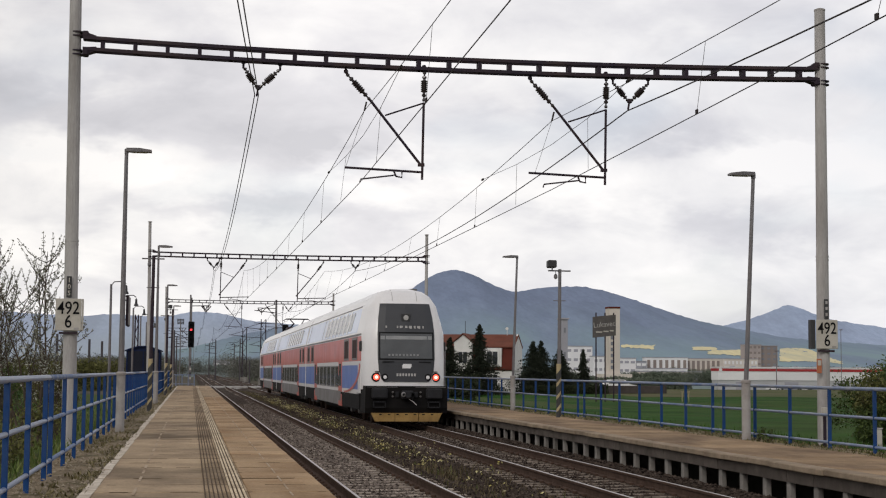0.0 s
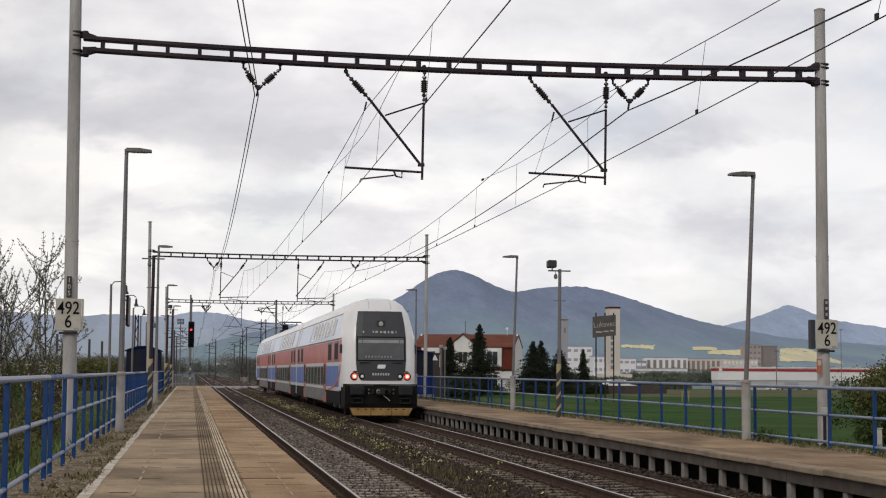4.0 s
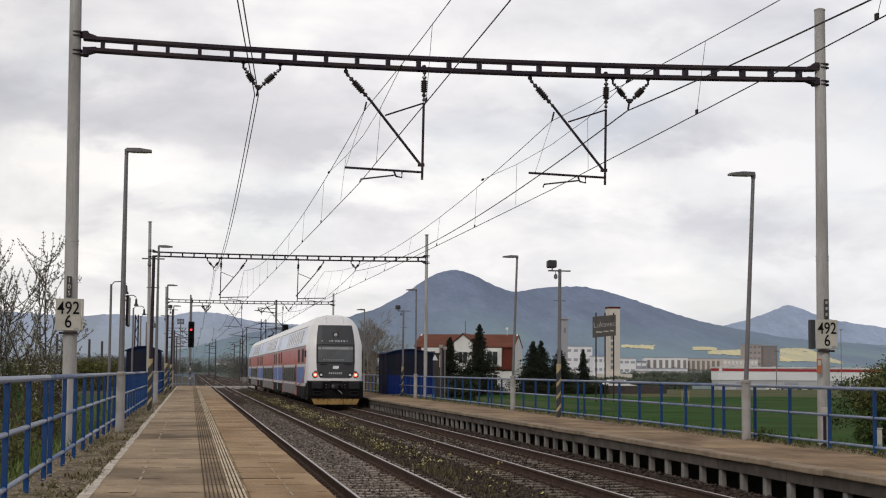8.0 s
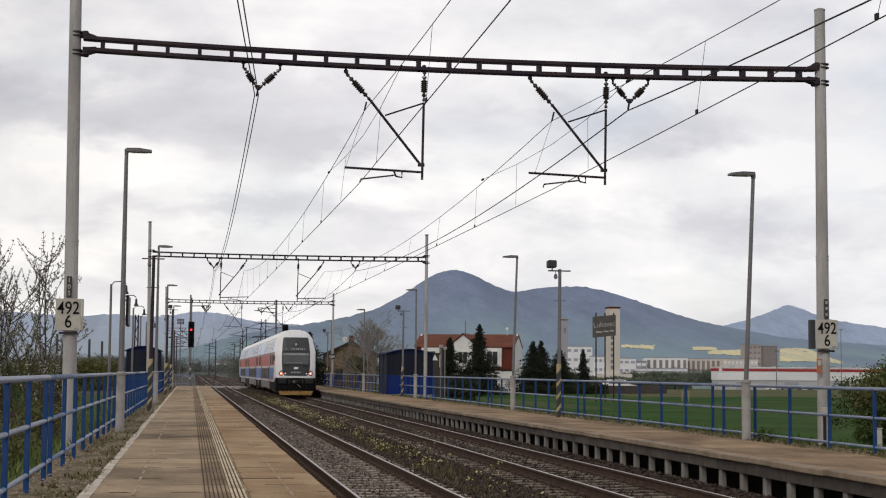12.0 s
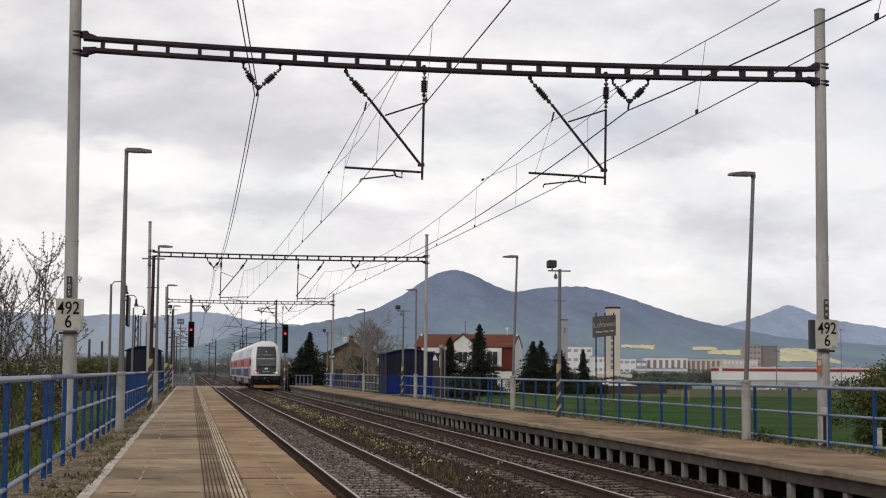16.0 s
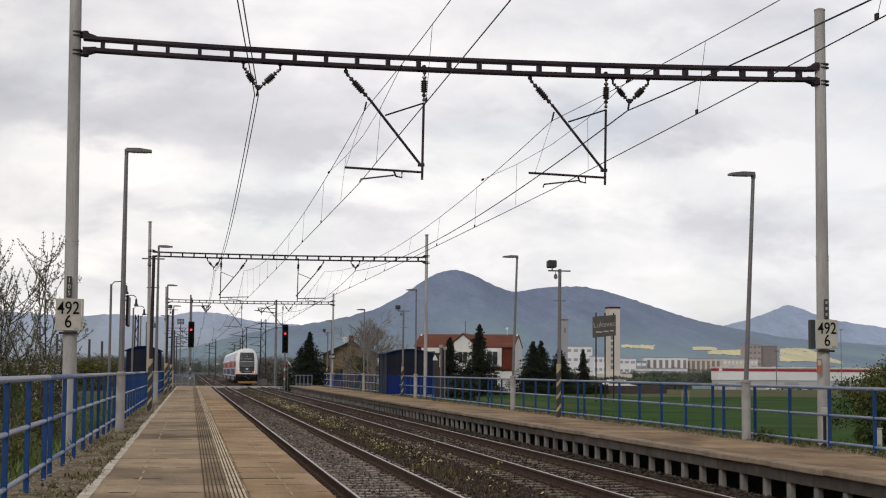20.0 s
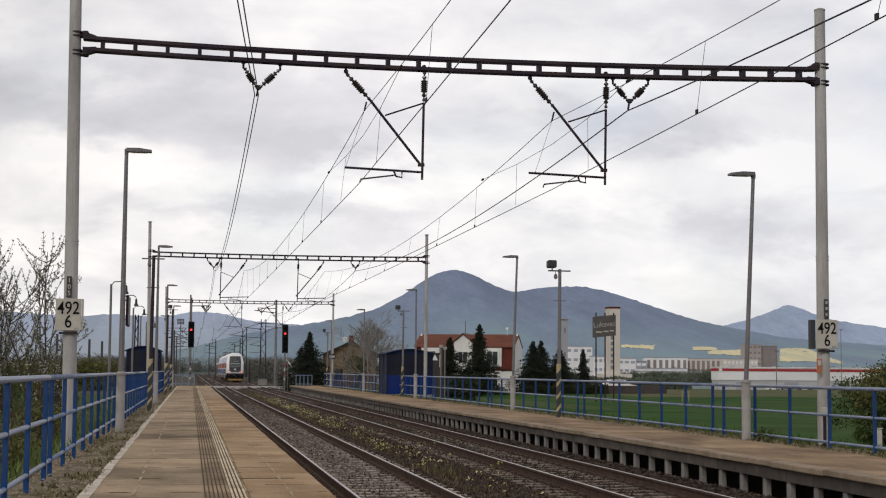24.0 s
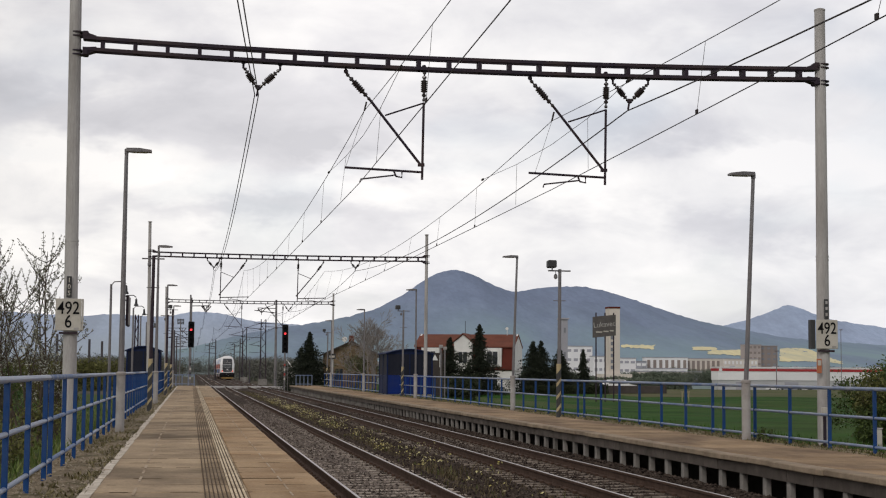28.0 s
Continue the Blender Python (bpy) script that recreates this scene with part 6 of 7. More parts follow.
def station_board():
    """Large lettered board on three posts in the field."""
    top = thing("name_board", "dark grey board with worn lettering on three posts", "sign board", pose(30.6, 110, -0.4, 0, 0, 8))
    for x in (-0.62, 0.12, 0.82):
        part("post", Shape().tube((x, 0.06, 0), (x, 0.06, 6.75), 0.055, 8), BEAM, top)
    bd = part("board", Shape().sweep_y([(-0.92, 4.85), (0.96, 5.05), (0.96, 6.62), (-0.92, 6.42)], -0.04, 0.02), mat("weathered_board", (0.115, 0.105, 0.10), (0.085, 0.078, 0.075), 2.0, 0.8, bump=0.1), top)
    letters_part("lettering", "Lukavec", 0.56, POST_GREY, bd, pose(0.02, -0.045, 5.86, 0, -6, 0))
    for x, w in ((-0.66, 0.5), (-0.06, 0.42), (0.46, 0.3)):
        part("lettering_bar", Shape().box(x, x + w, -0.055, -0.035, 5.30 + x * 0.1, 5.40 + x * 0.1), WHITE_PLATE, bd)


white_house()
stone_house()
station_board()
silo_tower()
hall()
for k, (x0, x1, y, z0, z1) in enumerate(((-150, -95, 1300, 0, 9), (-60, -28, 1250, 0, 8), (20, 62, 1400, 0, 11), (75, 110, 1350, 0, 9), (130, 190, 1300, 0, 10), (-330, -240, 1500, 0, 10), (210, 260, 1250, 0, 9))):
    block("distant_hall", "pale distant works hall at the hill foot", x0, x1, y, 7, z0, z1, FAR_WHITE if k % 2 else FAR_GREY, FAR_GREY if k % 2 else FAR_WHITE, 6, 1, 0.6, 0.4)
block("office_block", "long white office block with tall brown window columns", 277, 304, 900, 18, -4, 11.6, FAR_WHITE, FAR_BROWN, 7, 1, 0.5, 0.72)
block("office_block", "beige office block with tall brown window columns", 304.5, 337, 905, 18, -4, 11.2, FAR_BEIGE, FAR_BROWN, 10, 1, 0.55, 0.74)
block("works_building", "low grey works building with window rows", 256, 276, 895, 20, -4, 9.2, FAR_GREY, FAR_WHITE, 6, 3, 0.8, 0.35)
block("works_building", "beige works building with window rows", 320, 342, 880, 20, -4, 11.0, FAR_BEIGE, FAR_WHITE, 9, 3, 0.5, 0.4)
block("tower_block", "brown-grey apartment tower with window grid", 341, 352, 900, 12, -4, 20.2, FAR_TAN, FAR_BROWN, 4, 7, 0.6, 0.4)
block("tower_block", "dark grey apartment tower with window grid", 352, 363.5, 902, 12, -4, 19.6, FAR_BROWN, FAR_DARK, 3, 7, 0.5, 0.35)
block("white_building", "white flat-roofed town building", 176, 189, 700, 15, -3, 14.4, FAR_WHITE, FAR_GREY, 4, 4, 0.6, 0.3)
block("white_building", "white stepped town building", 187, 196, 690, 15, -3, 9.6, FAR_WHITE, FAR_GREY, 4, 3, 0.6, 0.3)
block("white_building", "white flat-roofed town building with window bands", 197, 212, 705, 15, -3, 9.0, FAR_WHITE, FAR_GREY, 5, 3, 0.7, 0.3)
block("low_works", "low white works building with dark gates", 205, 243, 720, 15, -3, 4.2, FAR_WHITE, FAR_GREY, 8, 2, 0.6, 0.35)
block("low_works", "low beige works building", 208, 240, 690, 12, -3, 2.6, FAR_BEIGE, FAR_GREY, 6, 1, 0.5, 0.4)
block("far_terrace", "row of pale distant houses", 343, 385, 1000, 15, -4, 7.5, FAR_WHITE, FAR_BROWN, 10, 2, 0.5, 0.4)
block("far_terrace", "row of dark distant sheds", 385, 440, 980, 15, -4, 6.5, FAR_GREY, FAR_DARK, 10, 2, 0.5, 0.4)
block("tall_stack_building", "thin pale grey distant tower", 82.0, 83.4, 330, 3, -2.5, 13.8, FAR_GREY, FAR_DARK, 1, 3, 0.3, 0.2)
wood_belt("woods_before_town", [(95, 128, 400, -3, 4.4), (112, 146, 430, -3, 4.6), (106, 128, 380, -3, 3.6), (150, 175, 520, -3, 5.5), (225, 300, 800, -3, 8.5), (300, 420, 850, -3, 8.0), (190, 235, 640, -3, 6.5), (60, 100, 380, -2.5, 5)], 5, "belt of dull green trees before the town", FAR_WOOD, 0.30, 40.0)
wood_belt("woods_along_line", [(11.5, 16, 215, -0.5, 3.8), (12, 20, 260, -0.5, 4.5), (12, 24, 320, -0.5, 5.2), (10, 30, 400, -0.5, 6.5), (10, 60, 520, -0.5, 8), (-30, -4.5, 300, -0.5, 5.0), (-40, -4.5, 420, -0.5, 7.0), (-60, 60, 640, -0.5, 9.0)], 6, "thicket of bare trees along the line, haze in its colour", THICKET_FAR, 0.16, 60.0)
wood_belt("woods_west", [(-60, -14, 150, -0.6, 4.0), (-40, -8, 190, -0.6, 3.6), (-25, -5, 240, -0.6, 4.6), (-22, -4, 320, -0.6, 6.0), (-90, -2, 480, -0.6, 8)], 7, "thicket of dull trees beside the line", THICKET, 0.13, 55.0)
wood_belt("olive_hedge", [(-20, -7.5, 138, -0.4, 3.4), (-16, -6.8, 146, -0.4, 3.6)], 19, "olive-green hedge beyond the meadow beside the line", OLIVE, 0.12, 110.0)
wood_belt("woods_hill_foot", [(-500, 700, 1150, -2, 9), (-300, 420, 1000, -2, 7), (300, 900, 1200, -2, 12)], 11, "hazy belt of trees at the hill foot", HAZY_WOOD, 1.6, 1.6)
wood_belt("garden_hedge", [(17.5, 26.4, 138.5, -0.4, 2.2), (20.5, 26.0, 135.5, -0.4, 1.7), (32.5, 41.0, 146, -0.4, 1.2), (13.7, 20.0, 106, -0.35, 1.1), (18.5, 22.2, 118, -0.35, 1.2)], 17, "uneven garden hedge before the white house, darkened for shade", GARDEN, 0.085, 120.0)
wood_belt("bare_thicket", [(-16, -6.2, 50, -0.3, 2.4), (-14, -6.6, 58, -0.3, 2.2), (-9, -5.2, 44, -0.3, 2.0)], 8, "brown bare thicket behind the railing", THICKET, 0.07, 60.0)


# ---- far field objects ----
def field_things():
    t = thing("timber_stack", "long low dark stack of timber in the green field", "timber stack", pose(41.0, 150, ground_z(44, 150) - 0.02))
    for k in range(3):
        part("timber", Shape().box(0, 7.4, 0.3 * k, 0.3 * k + 0.28, 0.0, 0.80, 0.04), OLD_ROOF, t)
    part("end_post", Shape().box(7.0, 7.25, -0.1, 0.1, 0, 1.2, 0.02), OLD_ROOF, t)
    c = thing("white_car", "small white parked car behind the timber stack", "car", pose(43.6, 158, ground_z(44, 158)))
    part("body", Shape().sweep_y([(0, 0.25), (4.0, 0.25), (4.0, 0.8), (3.2, 0.95), (2.7, 1.4), (1.2, 1.4), (0.6, 0.95), (0, 0.8)], 0, 1.7), FAR_WHITE, c)
    part("side_window", Shape().sweep_y([(0.85, 0.98), (3.0, 0.98), (2.6, 1.33), (1.3, 1.33)], -0.01, 0.02), PANE, c)
    for x in (0.7, 3.2):
        part("wheel", Shape().lathe((x, -0.02, 0.3), [(0.3, 0), (0.3, 0.2)], 12, 'y'), INK, c)
    for x, y, h in ((94.5, 235, 7.4), (148.5, 330, 14.0)):
        lamp = thing("street_lamp", "thin grey lamp post before the factory hall", "street lamp", pose(x, y, -1.8), "works lamps")
        part("pole", Shape().tube((0, 0, 0), (0, 0, h), 0.10, 8, 0.07), GALV, lamp)
        part("lamp_head", Shape().box(-0.4, 0.4, -0.15, 0.15, h - 0.05, h + 0.12, 0.03), GALV, lamp)
    b = thing("equipment_cabinet", "small white cabinet in the grass beyond the railing", "cabinet", pose(15.15, 31.8, ground_z(15.2, 32)))
    part("cabinet_body", Shape().box(-0.075, 0.075, -0.08, 0.08, 0, 0.50, 0.015), WHITE_PLATE, b)
    part("lid", Shape().box(-0.085, 0.085, -0.09, 0.09, 0.50, 0.53, 0.01), POST_GREY, b)
    d = thing("earthing_box", "small white earthing box on a dark stake", "box", pose(11.76, 26.9, 0.46))
    part("stake", Shape().box(-0.025, 0.025, -0.02, 0.02, 0, 0.62), BEAM, d)
    part("box", Shape().box(-0.055, 0.055, -0.05, 0.05, 0.62, 0.74, 0.01), WHITE_PLATE, d)
    r = thing("warning_plate", "small orange warning plate on the concrete mast", "sign", pose(11.92, 27.5, 1.84))
    part("plate", Shape().box(-0.05, 0.05, -0.02, 0.0, 0, 0.28, 0.005), mat("orange_plate", (0.42, 0.13, 0.05), rough=0.5, bump=0), r)
    part("cream_panel", Shape().box(-0.035, 0.035, -0.026, -0.021, 0.15, 0.25), WHITE_PLATE, r)
    for x, h in ((13.30, 2.75), (13.52, 2.65)):
        p = thing("notice_post", "thin pale steel post with a small lamp on top", "post", pose(x, 80.5, 0.4))
        part("pole", Shape().tube((0, 0, -0.1), (0, 0, h), 0.04, 8), GALV, p)
        part("fitting", Shape().box(-0.10, 0.10, -0.08, 0.08, h - 0.05, h + 0.12, 0.02), POST_GREY, p)
    k = thing("dark_kiosk", "dark brown hut with a white triangular warning sign", "hut", pose(14.4, 92, -0.2))
    part("wall", Shape().box(0.10, 0.95, 0, 2, 0, 3.10, 0.03), OLD_ROOF, k)
    part("roof_board", Shape().box(0.02, 1.03, -0.08, 2.1, 3.10, 3.18, 0.02), OLD_ROOF, k)
    part("triangle_sign", Shape().sweep_y([(0.24, 2.72), (0.62, 2.72), (0.43, 3.08)], -0.05, -0.01), WALL_WHITE, k, "white triangular sign")
    part("white_edge", Shape().box(0.72, 0.77, -0.04, 0.0, 2.3, 3.05), WALL_WHITE, k)
    part("notice", Shape().box(0.02, 0.16, -0.10, -0.06, 2.95, 3.15), WALL_WHITE, k)


field_things()


def field_goal():
    g = thing("field_frame", "small pale yellow frame of two posts in the field", "frame", pose(36.7, 110, ground_z(37, 110)))
    for x in (0.0, 0.52):
        part("post", Shape().tube((x, 0, -0.05), (x, 0, 0.80), 0.022, 6), YELLOW, g)
    part("crossbar", Shape().tube((-0.1, 0, 0.78), (0.62, 0, 0.78), 0.022, 6), YELLOW, g)


field_goal()
leafy("tall_weed", 11.50, 29.2, PLAT_E - 0.05, 0.62, 131, "tall dark weed grown at the foot of a lamp post", "weed", SHRUB, 3, 0.035, 3, 2, BARK, "", 0.3, 0.012, 0.03)


# ---- far end of the station ----
def level_crossing():
    top = thing("crossing_deck", "pale flat crossing deck laid across both tracks", "crossing", pose(0, 170.5, 0), kind="structure")
    for x0, x1 in ((0.4, 2.36), (2.53, 3.86), (4.02, 6.33), (6.50, 7.83), (7.99, 12.5)):
        part("deck_panel", Shape().box(x0, x1, 0, 4.6, -0.30, 0.01, 0.02), CONCRETE, top)
    g = thing("crossing_barrier", "white crossing barrier post with pale rails beside it", "barrier", pose(11.05, 164.0, -0.3))
    part("cabinet", Shape().box(-0.35, 0.35, -0.3, 0.3, 0, 2.0, 0.08), WALL_WHITE, g)
    part("arm_hub", Shape().tube((-0.1, -0.5, 2.3), (-0.1, 0.4, 2.3), 0.25, 10), BLACK, g)
    part("arm", Shape().tube((-0.1, -0.45, 2.3), (-0.9, -0.45, 3.3), 0.06, 8), WALL_WHITE, g)
    f = thing("gate_railing", "grey steel gate railing at the platform end", "railing", pose(9.5, 138.5, -0.2), "platform railings")
    for x in (0.0, 0.36, 0.72, 1.08, 1.45):
        part("post", Shape().tube((x, 0, 0), (x, 0, 1.65), 0.035, 8), BLUE_TOP, f)
    for z in (0.8, 1.6):
        part("rail", Shape().tube((0, 0, z), (1.45, 0, z), 0.03, 8), BLUE_TOP, f)


FAR_STEEL = mat("weathered_far_steel", (0.060, 0.055, 0.062), (0.085, 0.078, 0.082), 2.0, 0.8, bump=0)


def far_mast(x, y, h, kind, arm=0.0, wide=1.0):
    """Mast of the overhead line beyond the platforms; the lattice kind has two legs and cross bars."""
    if kind == "lattice":
        top = thing("lattice_mast", "dark lattice mast of the overhead line", "mast", pose(x, y, -0.4), "far masts")
        for s in (-1, 1):
            part("leg", Shape().tube((s * 0.46 * wide, 0, 0), (s * 0.36 * wide, 0, h), 0.085, 6), BEAM, top)
        n = int(h / 0.9)
        for k in range(n):
            za, zb = h * k / n, h * (k + 1) / n
            s = 1 if k % 2 else -1
            part("brace", Shape().tube((s * (0.46 - 0.10 * za / h) * wide, 0, za), (-s * (0.46 - 0.10 * zb / h) * wide, 0, zb), 0.045, 5), BEAM, top)
        part("footing", Shape().box(-0.7, 0.7, -0.5, 0.5, -0.1, 0.9, 0.05), LEG, top)
    else:
        top = thing("line_mast", "grey concrete mast of the overhead line", "mast", pose(x, y, -0.4), "far masts")
        part("pole", Shape().tube((0, 0, 0), (0, 0, h), 0.09 if kind == "slim" else 0.17, 10, 0.08 if kind == "slim" else 0.12), {"concrete": CONCRETE, "steel": GALV, "slim": GALV}.get(kind, FAR_STEEL), top)
    if arm:
        part("arm", Shape().tube((0, 0, h - 1.6), (arm, 0, h - 1.3), 0.05, 6).tube((0, 0, h - 0.5), (arm * 0.9, 0, h - 1.35), 0.04, 6).tube((0, 0, h - 2.9), (arm, 0, h - 2.8), 0.04, 6), BEAM, top)
        part("insulator", Shape().tube((arm * 0.12, 0, h - 1.57), (arm * 0.24, 0, h - 1.54), 0.10, 8), INSUL, top)
    return top


def feeder_bracket(mast_thing, z, reach):
    """A short arm on a far mast with a V of insulators below it."""
    arm = part("feeder_bracket", Shape().tube((0, 0, z), (reach, 0, z + 0.05), 0.05, 6).tube((reach * 0.8, 0, z + 0.04), (reach * 0.8, 0, z - 0.8), 0.03, 5), FAR_STEEL, mast_thing)
    for d in (-0.45, 0.45):
        part("insulator", Shape().tube((reach * 0.8 + d, 0, z), (reach * 0.8, 0, z - 0.55), 0.065, 6), INSUL, arm)


def old_lamp(x, y, h, z0):
    top = thing("old_lamp", "old lamp with a dark bell shade on a bent arm", "street lamp", pose(x, y, z0), "old lamps")
    part("pole", Shape().tube((0, 0, 0), (0, 0, h), 0.06, 8, 0.045), GALV, top)
    part("arm", Shape().path([(0, 0, h - 0.05), (0.12, 0, h + 0.10), (0.45, 0, h + 0.12), (0.58, 0, h + 0.02)], 0.025, 6), GALV, top)
    part("shade", Shape().lathe((0.58, 0, h - 0.38), [(0.11, 0.0), (0.10, 0.06), (0.06, 0.12), (0.05, 0.30), (0.02, 0.36)], 12), BLACK, top, "dark bell shade")


level_crossing()
feeder_bracket(far_mast(9.98, 182.0, 10.7, "steel", -2.6), 9.65, -2.2)
far_mast(11.05, 237, 10.2, "lattice", -3.0)
far_mast(10.05, 292, 10.3, "lattice", -3.0)
far_mast(9.9, 260, 3.8, "dark")
feeder_bracket(far_mast(-0.15, 150.6, 9.6, "slim"), 8.5, 1.9)
far_mast(-5.65, 160, 7.9, "lattice", 0.0, 0.42)
far_mast(-10.4, 160, 5.3, "dark")
far_mast(-9.4, 165, 5.2, "dark")
far_mast(-12.8, 150, 5.6, "dark", 1.2)
for x, y, h in ((-3.3, 210, 8.2), (-2.9, 262, 9.0), (-3.0, 318, 9.2), (10.9, 345, 9.4), (12.4, 372, 9.4), (4.9, 420, 9.6), (12.0, 430, 9.6), (-4.0, 372, 9.4), (5.2, 330, 8.8), (13.5, 300, 8.6)):
    m = far_mast(x, y, h, "dark", 2.2 if x < 5 else -2.2)
    if x < 0:
        feeder_bracket(m, h - 0.3, 2.6)
for y in (61.0, 72.3, 84.5, 97.0, 109.5):
    old_lamp(-3.18, y, 5.0, ground_z(-3.18, y))


# ---- train ----
T_WHITE = mat("train_white_paint", (0.74, 0.73, 0.735), (0.68, 0.67, 0.675), 0.8, 0.38, bump=0.02, dirt=(0.62, 0.59, 0.56), dirt_scale=0.7, dirt_amount=0.4, coat=0.3)
T_RED = mat("train_red_paint", (0.60, 0.105, 0.068), (0.53, 0.090, 0.058), 0.9, 0.4, bump=0.02, dirt=(0.33, 0.10, 0.075), dirt_scale=0.8, dirt_amount=0.4, coat=0.3)
T_BLUE = mat("train_blue_paint", (0.085, 0.18, 0.55), (0.070, 0.150, 0.46), 0.9, 0.4, bump=0.02, dirt=(0.10, 0.16, 0.34), dirt_scale=0.8, coat=0.3)
T_SKYBLUE = mat("train_pale_blue_paint", (0.48, 0.56, 0.76), (0.43, 0.51, 0.72), 0.9, 0.35, bump=0.02, coat=0.4)
T_GREY = mat("train_grey_skirt", (0.185, 0.178, 0.176), (0.140, 0.133, 0.131), 1.2, 0.55, bump=0.05, dirt=(0.08, 0.07, 0.06), dirt_scale=0.9, dirt_amount=0.6)
T_RUBBER = mat("black_rubber_and_steel", (0.032, 0.032, 0.035), (0.020, 0.020, 0.022), 3.0, 0.65, bump=0.03)
T_MASK = mat("train_dark_mask", (0.034, 0.036, 0.042), (0.027, 0.029, 0.034), 1.0, 0.55, bump=0.01, rough_var=0.05)
T_GLASS = mat("train_window_glass", (0.045, 0.050, 0.058), (0.060, 0.066, 0.074), 0.7, 0.10, bump=0.0, coat=0.6, rough_var=0.04)
T_SEAM = mat("dark_red_panel_seam", (0.22, 0.035, 0.028), rough=0.6, bump=0)
T_DOOR_PANE = mat("brown_tinted_door_glass", (0.060, 0.030, 0.027), (0.040, 0.026, 0.026), 0.9, 0.62, bump=0.0)
T_PANE_UP = mat("upper_deck_glass", (0.085, 0.095, 0.115), (0.12, 0.13, 0.155), 0.7, 0.25, bump=0.0, coat=0.2, rough_var=0.04)
T_SCREEN = mat("windscreen_glass", (0.040, 0.044, 0.048), (0.070, 0.075, 0.080), 0.8, 0.16, bump=0, coat=0.0, rough_var=0.04)
T_PLOUGH = mat("plough_orange_yellow", (0.35, 0.225, 0.085), (0.25, 0.155, 0.056), 3.0, 0.6, bump=0.05, dirt=(0.16, 0.10, 0.045), dirt_scale=2.0, dirt_amount=0.7)
T_UNDER = mat("train_underframe", (0.008, 0.0075, 0.008), (0.014, 0.013, 0.0125), 2.0, 0.7, bump=0.1)
T_ROOF = mat("train_roof_grey", (0.46, 0.45, 0.44), (0.38, 0.37, 0.36), 0.8, 0.6, bump=0.05, dirt=(0.25, 0.24, 0.23), dirt_scale=0.6)
T_SCREEN_GREY = mat("screen_reflection_and_display_grey", (0.27, 0.275, 0.28), (0.19, 0.195, 0.20), 1.5, 0.5, bump=0)

CAR_SECTION = [(1.385, 0.57), (1.41, 0.62), (1.41, 3.12), (1.20, 4.06), (1.02, 4.36), (0.70, 4.60), (0.0, 4.67)]
NOSE_Z = (1.20, 1.32, 2.20, 3.12, 3.60, 4.06, 4.38, 4.57, 4.665)
NOSE_W = (1.405, 1.41, 1.41, 1.41, 1.303, 1.20, 1.00, 0.74, 0.40)
NOSE_Y = (0.01, 0.00, 0.02, 0.16, 0.32, 0.52, 0.74, 1.00, 1.50)


def nose_at(x, z):
    """How far back the nose lies at (x, z)."""
    w, y0 = float(np.interp(z, NOSE_Z, NOSE_W)), float(np.interp(z, NOSE_Z, NOSE_Y))
    return y0 + float(np.interp(abs(x), (0, w * 0.55, w * 0.80, w * 0.93, w), (0, 0.05, 0.16, 0.38, 0.85)))


def nose_patch(outline, cols, lift):
    """A sheet that hugs the nose: outline is (z, half width) from bottom to top."""
    s = Shape()
    rows = []
    for (za, wa), (zb, wb) in zip(outline, outline[1:]):
        for k in range(4):
            f = k / 4
            rows.append((za + (zb - za) * f, wa + (wb - wa) * f))
    rows.append(outline[-1])
    for z, w in rows:
        for i in range(cols + 1):
            x = -w + 2 * w * i / cols
            s.v.append((x, nose_at(x, z) - lift, z))
    n = cols + 1
    k = len(rows)
    s.v += [(x, y + lift + 0.04, z) for x, y, z in s.v[:]]
    s.f += [(j * n + i, j * n + i + 1, (j + 1) * n + i + 1, (j + 1) * n + i) for j in range(k - 1) for i in range(cols)]
    m = n * k
    ring = [i for i in range(n)] + [j * n + cols for j in range(1, k)] + [(k - 1) * n + i for i in range(cols - 1, -1, -1)] + [j * n for j in range(k - 2, 0, -1)]
    s.f += [(b, a, a + m, b + m) for a, b in zip(ring, ring[1:] + ring[:1])]
    return s


def car_shell(y0, y1):
    s = Shape()
    half = CAR_SECTION
    ring = [(-x, z) for x, z in half] + [(x, z) for x, z in half[-2::-1]]
    s.sweep_y(ring, y0, y1)
    return s


def nose_shell(y1):
    s = Shape()
    fr = (-1.0, -0.985, -0.965, -0.93, -0.865, -0.80, -0.675, -0.55, -0.28, 0.0, 0.28, 0.55, 0.675, 0.80, 0.865, 0.93, 0.965, 0.985, 1.0)
    n = len(fr) + 2
    levels = []
    for za, zb in zip(NOSE_Z, NOSE_Z[1:]):
        levels += [za + (zb - za) * k / 3 for k in range(3)]
    levels.append(NOSE_Z[-1])
    for z in levels:
        w = float(np.interp(z, NOSE_Z, NOSE_W))
        s.v.append((-w, y1, z))
        s.v += [(f * w, nose_at(f * w, z), z) for f in fr]
        s.v.append((w, y1, z))
    s.f += [(j * n + i, j * n + i + 1, (j + 1) * n + i + 1, (j + 1) * n + i) for j in range(len(levels) - 1) for i in range(n - 1)]
    last = (len(levels) - 1) * n
    s.f.append(tuple(range(last, last + n)))
    s.f.append(tuple(range(n - 1, -1, -1)))
    return s


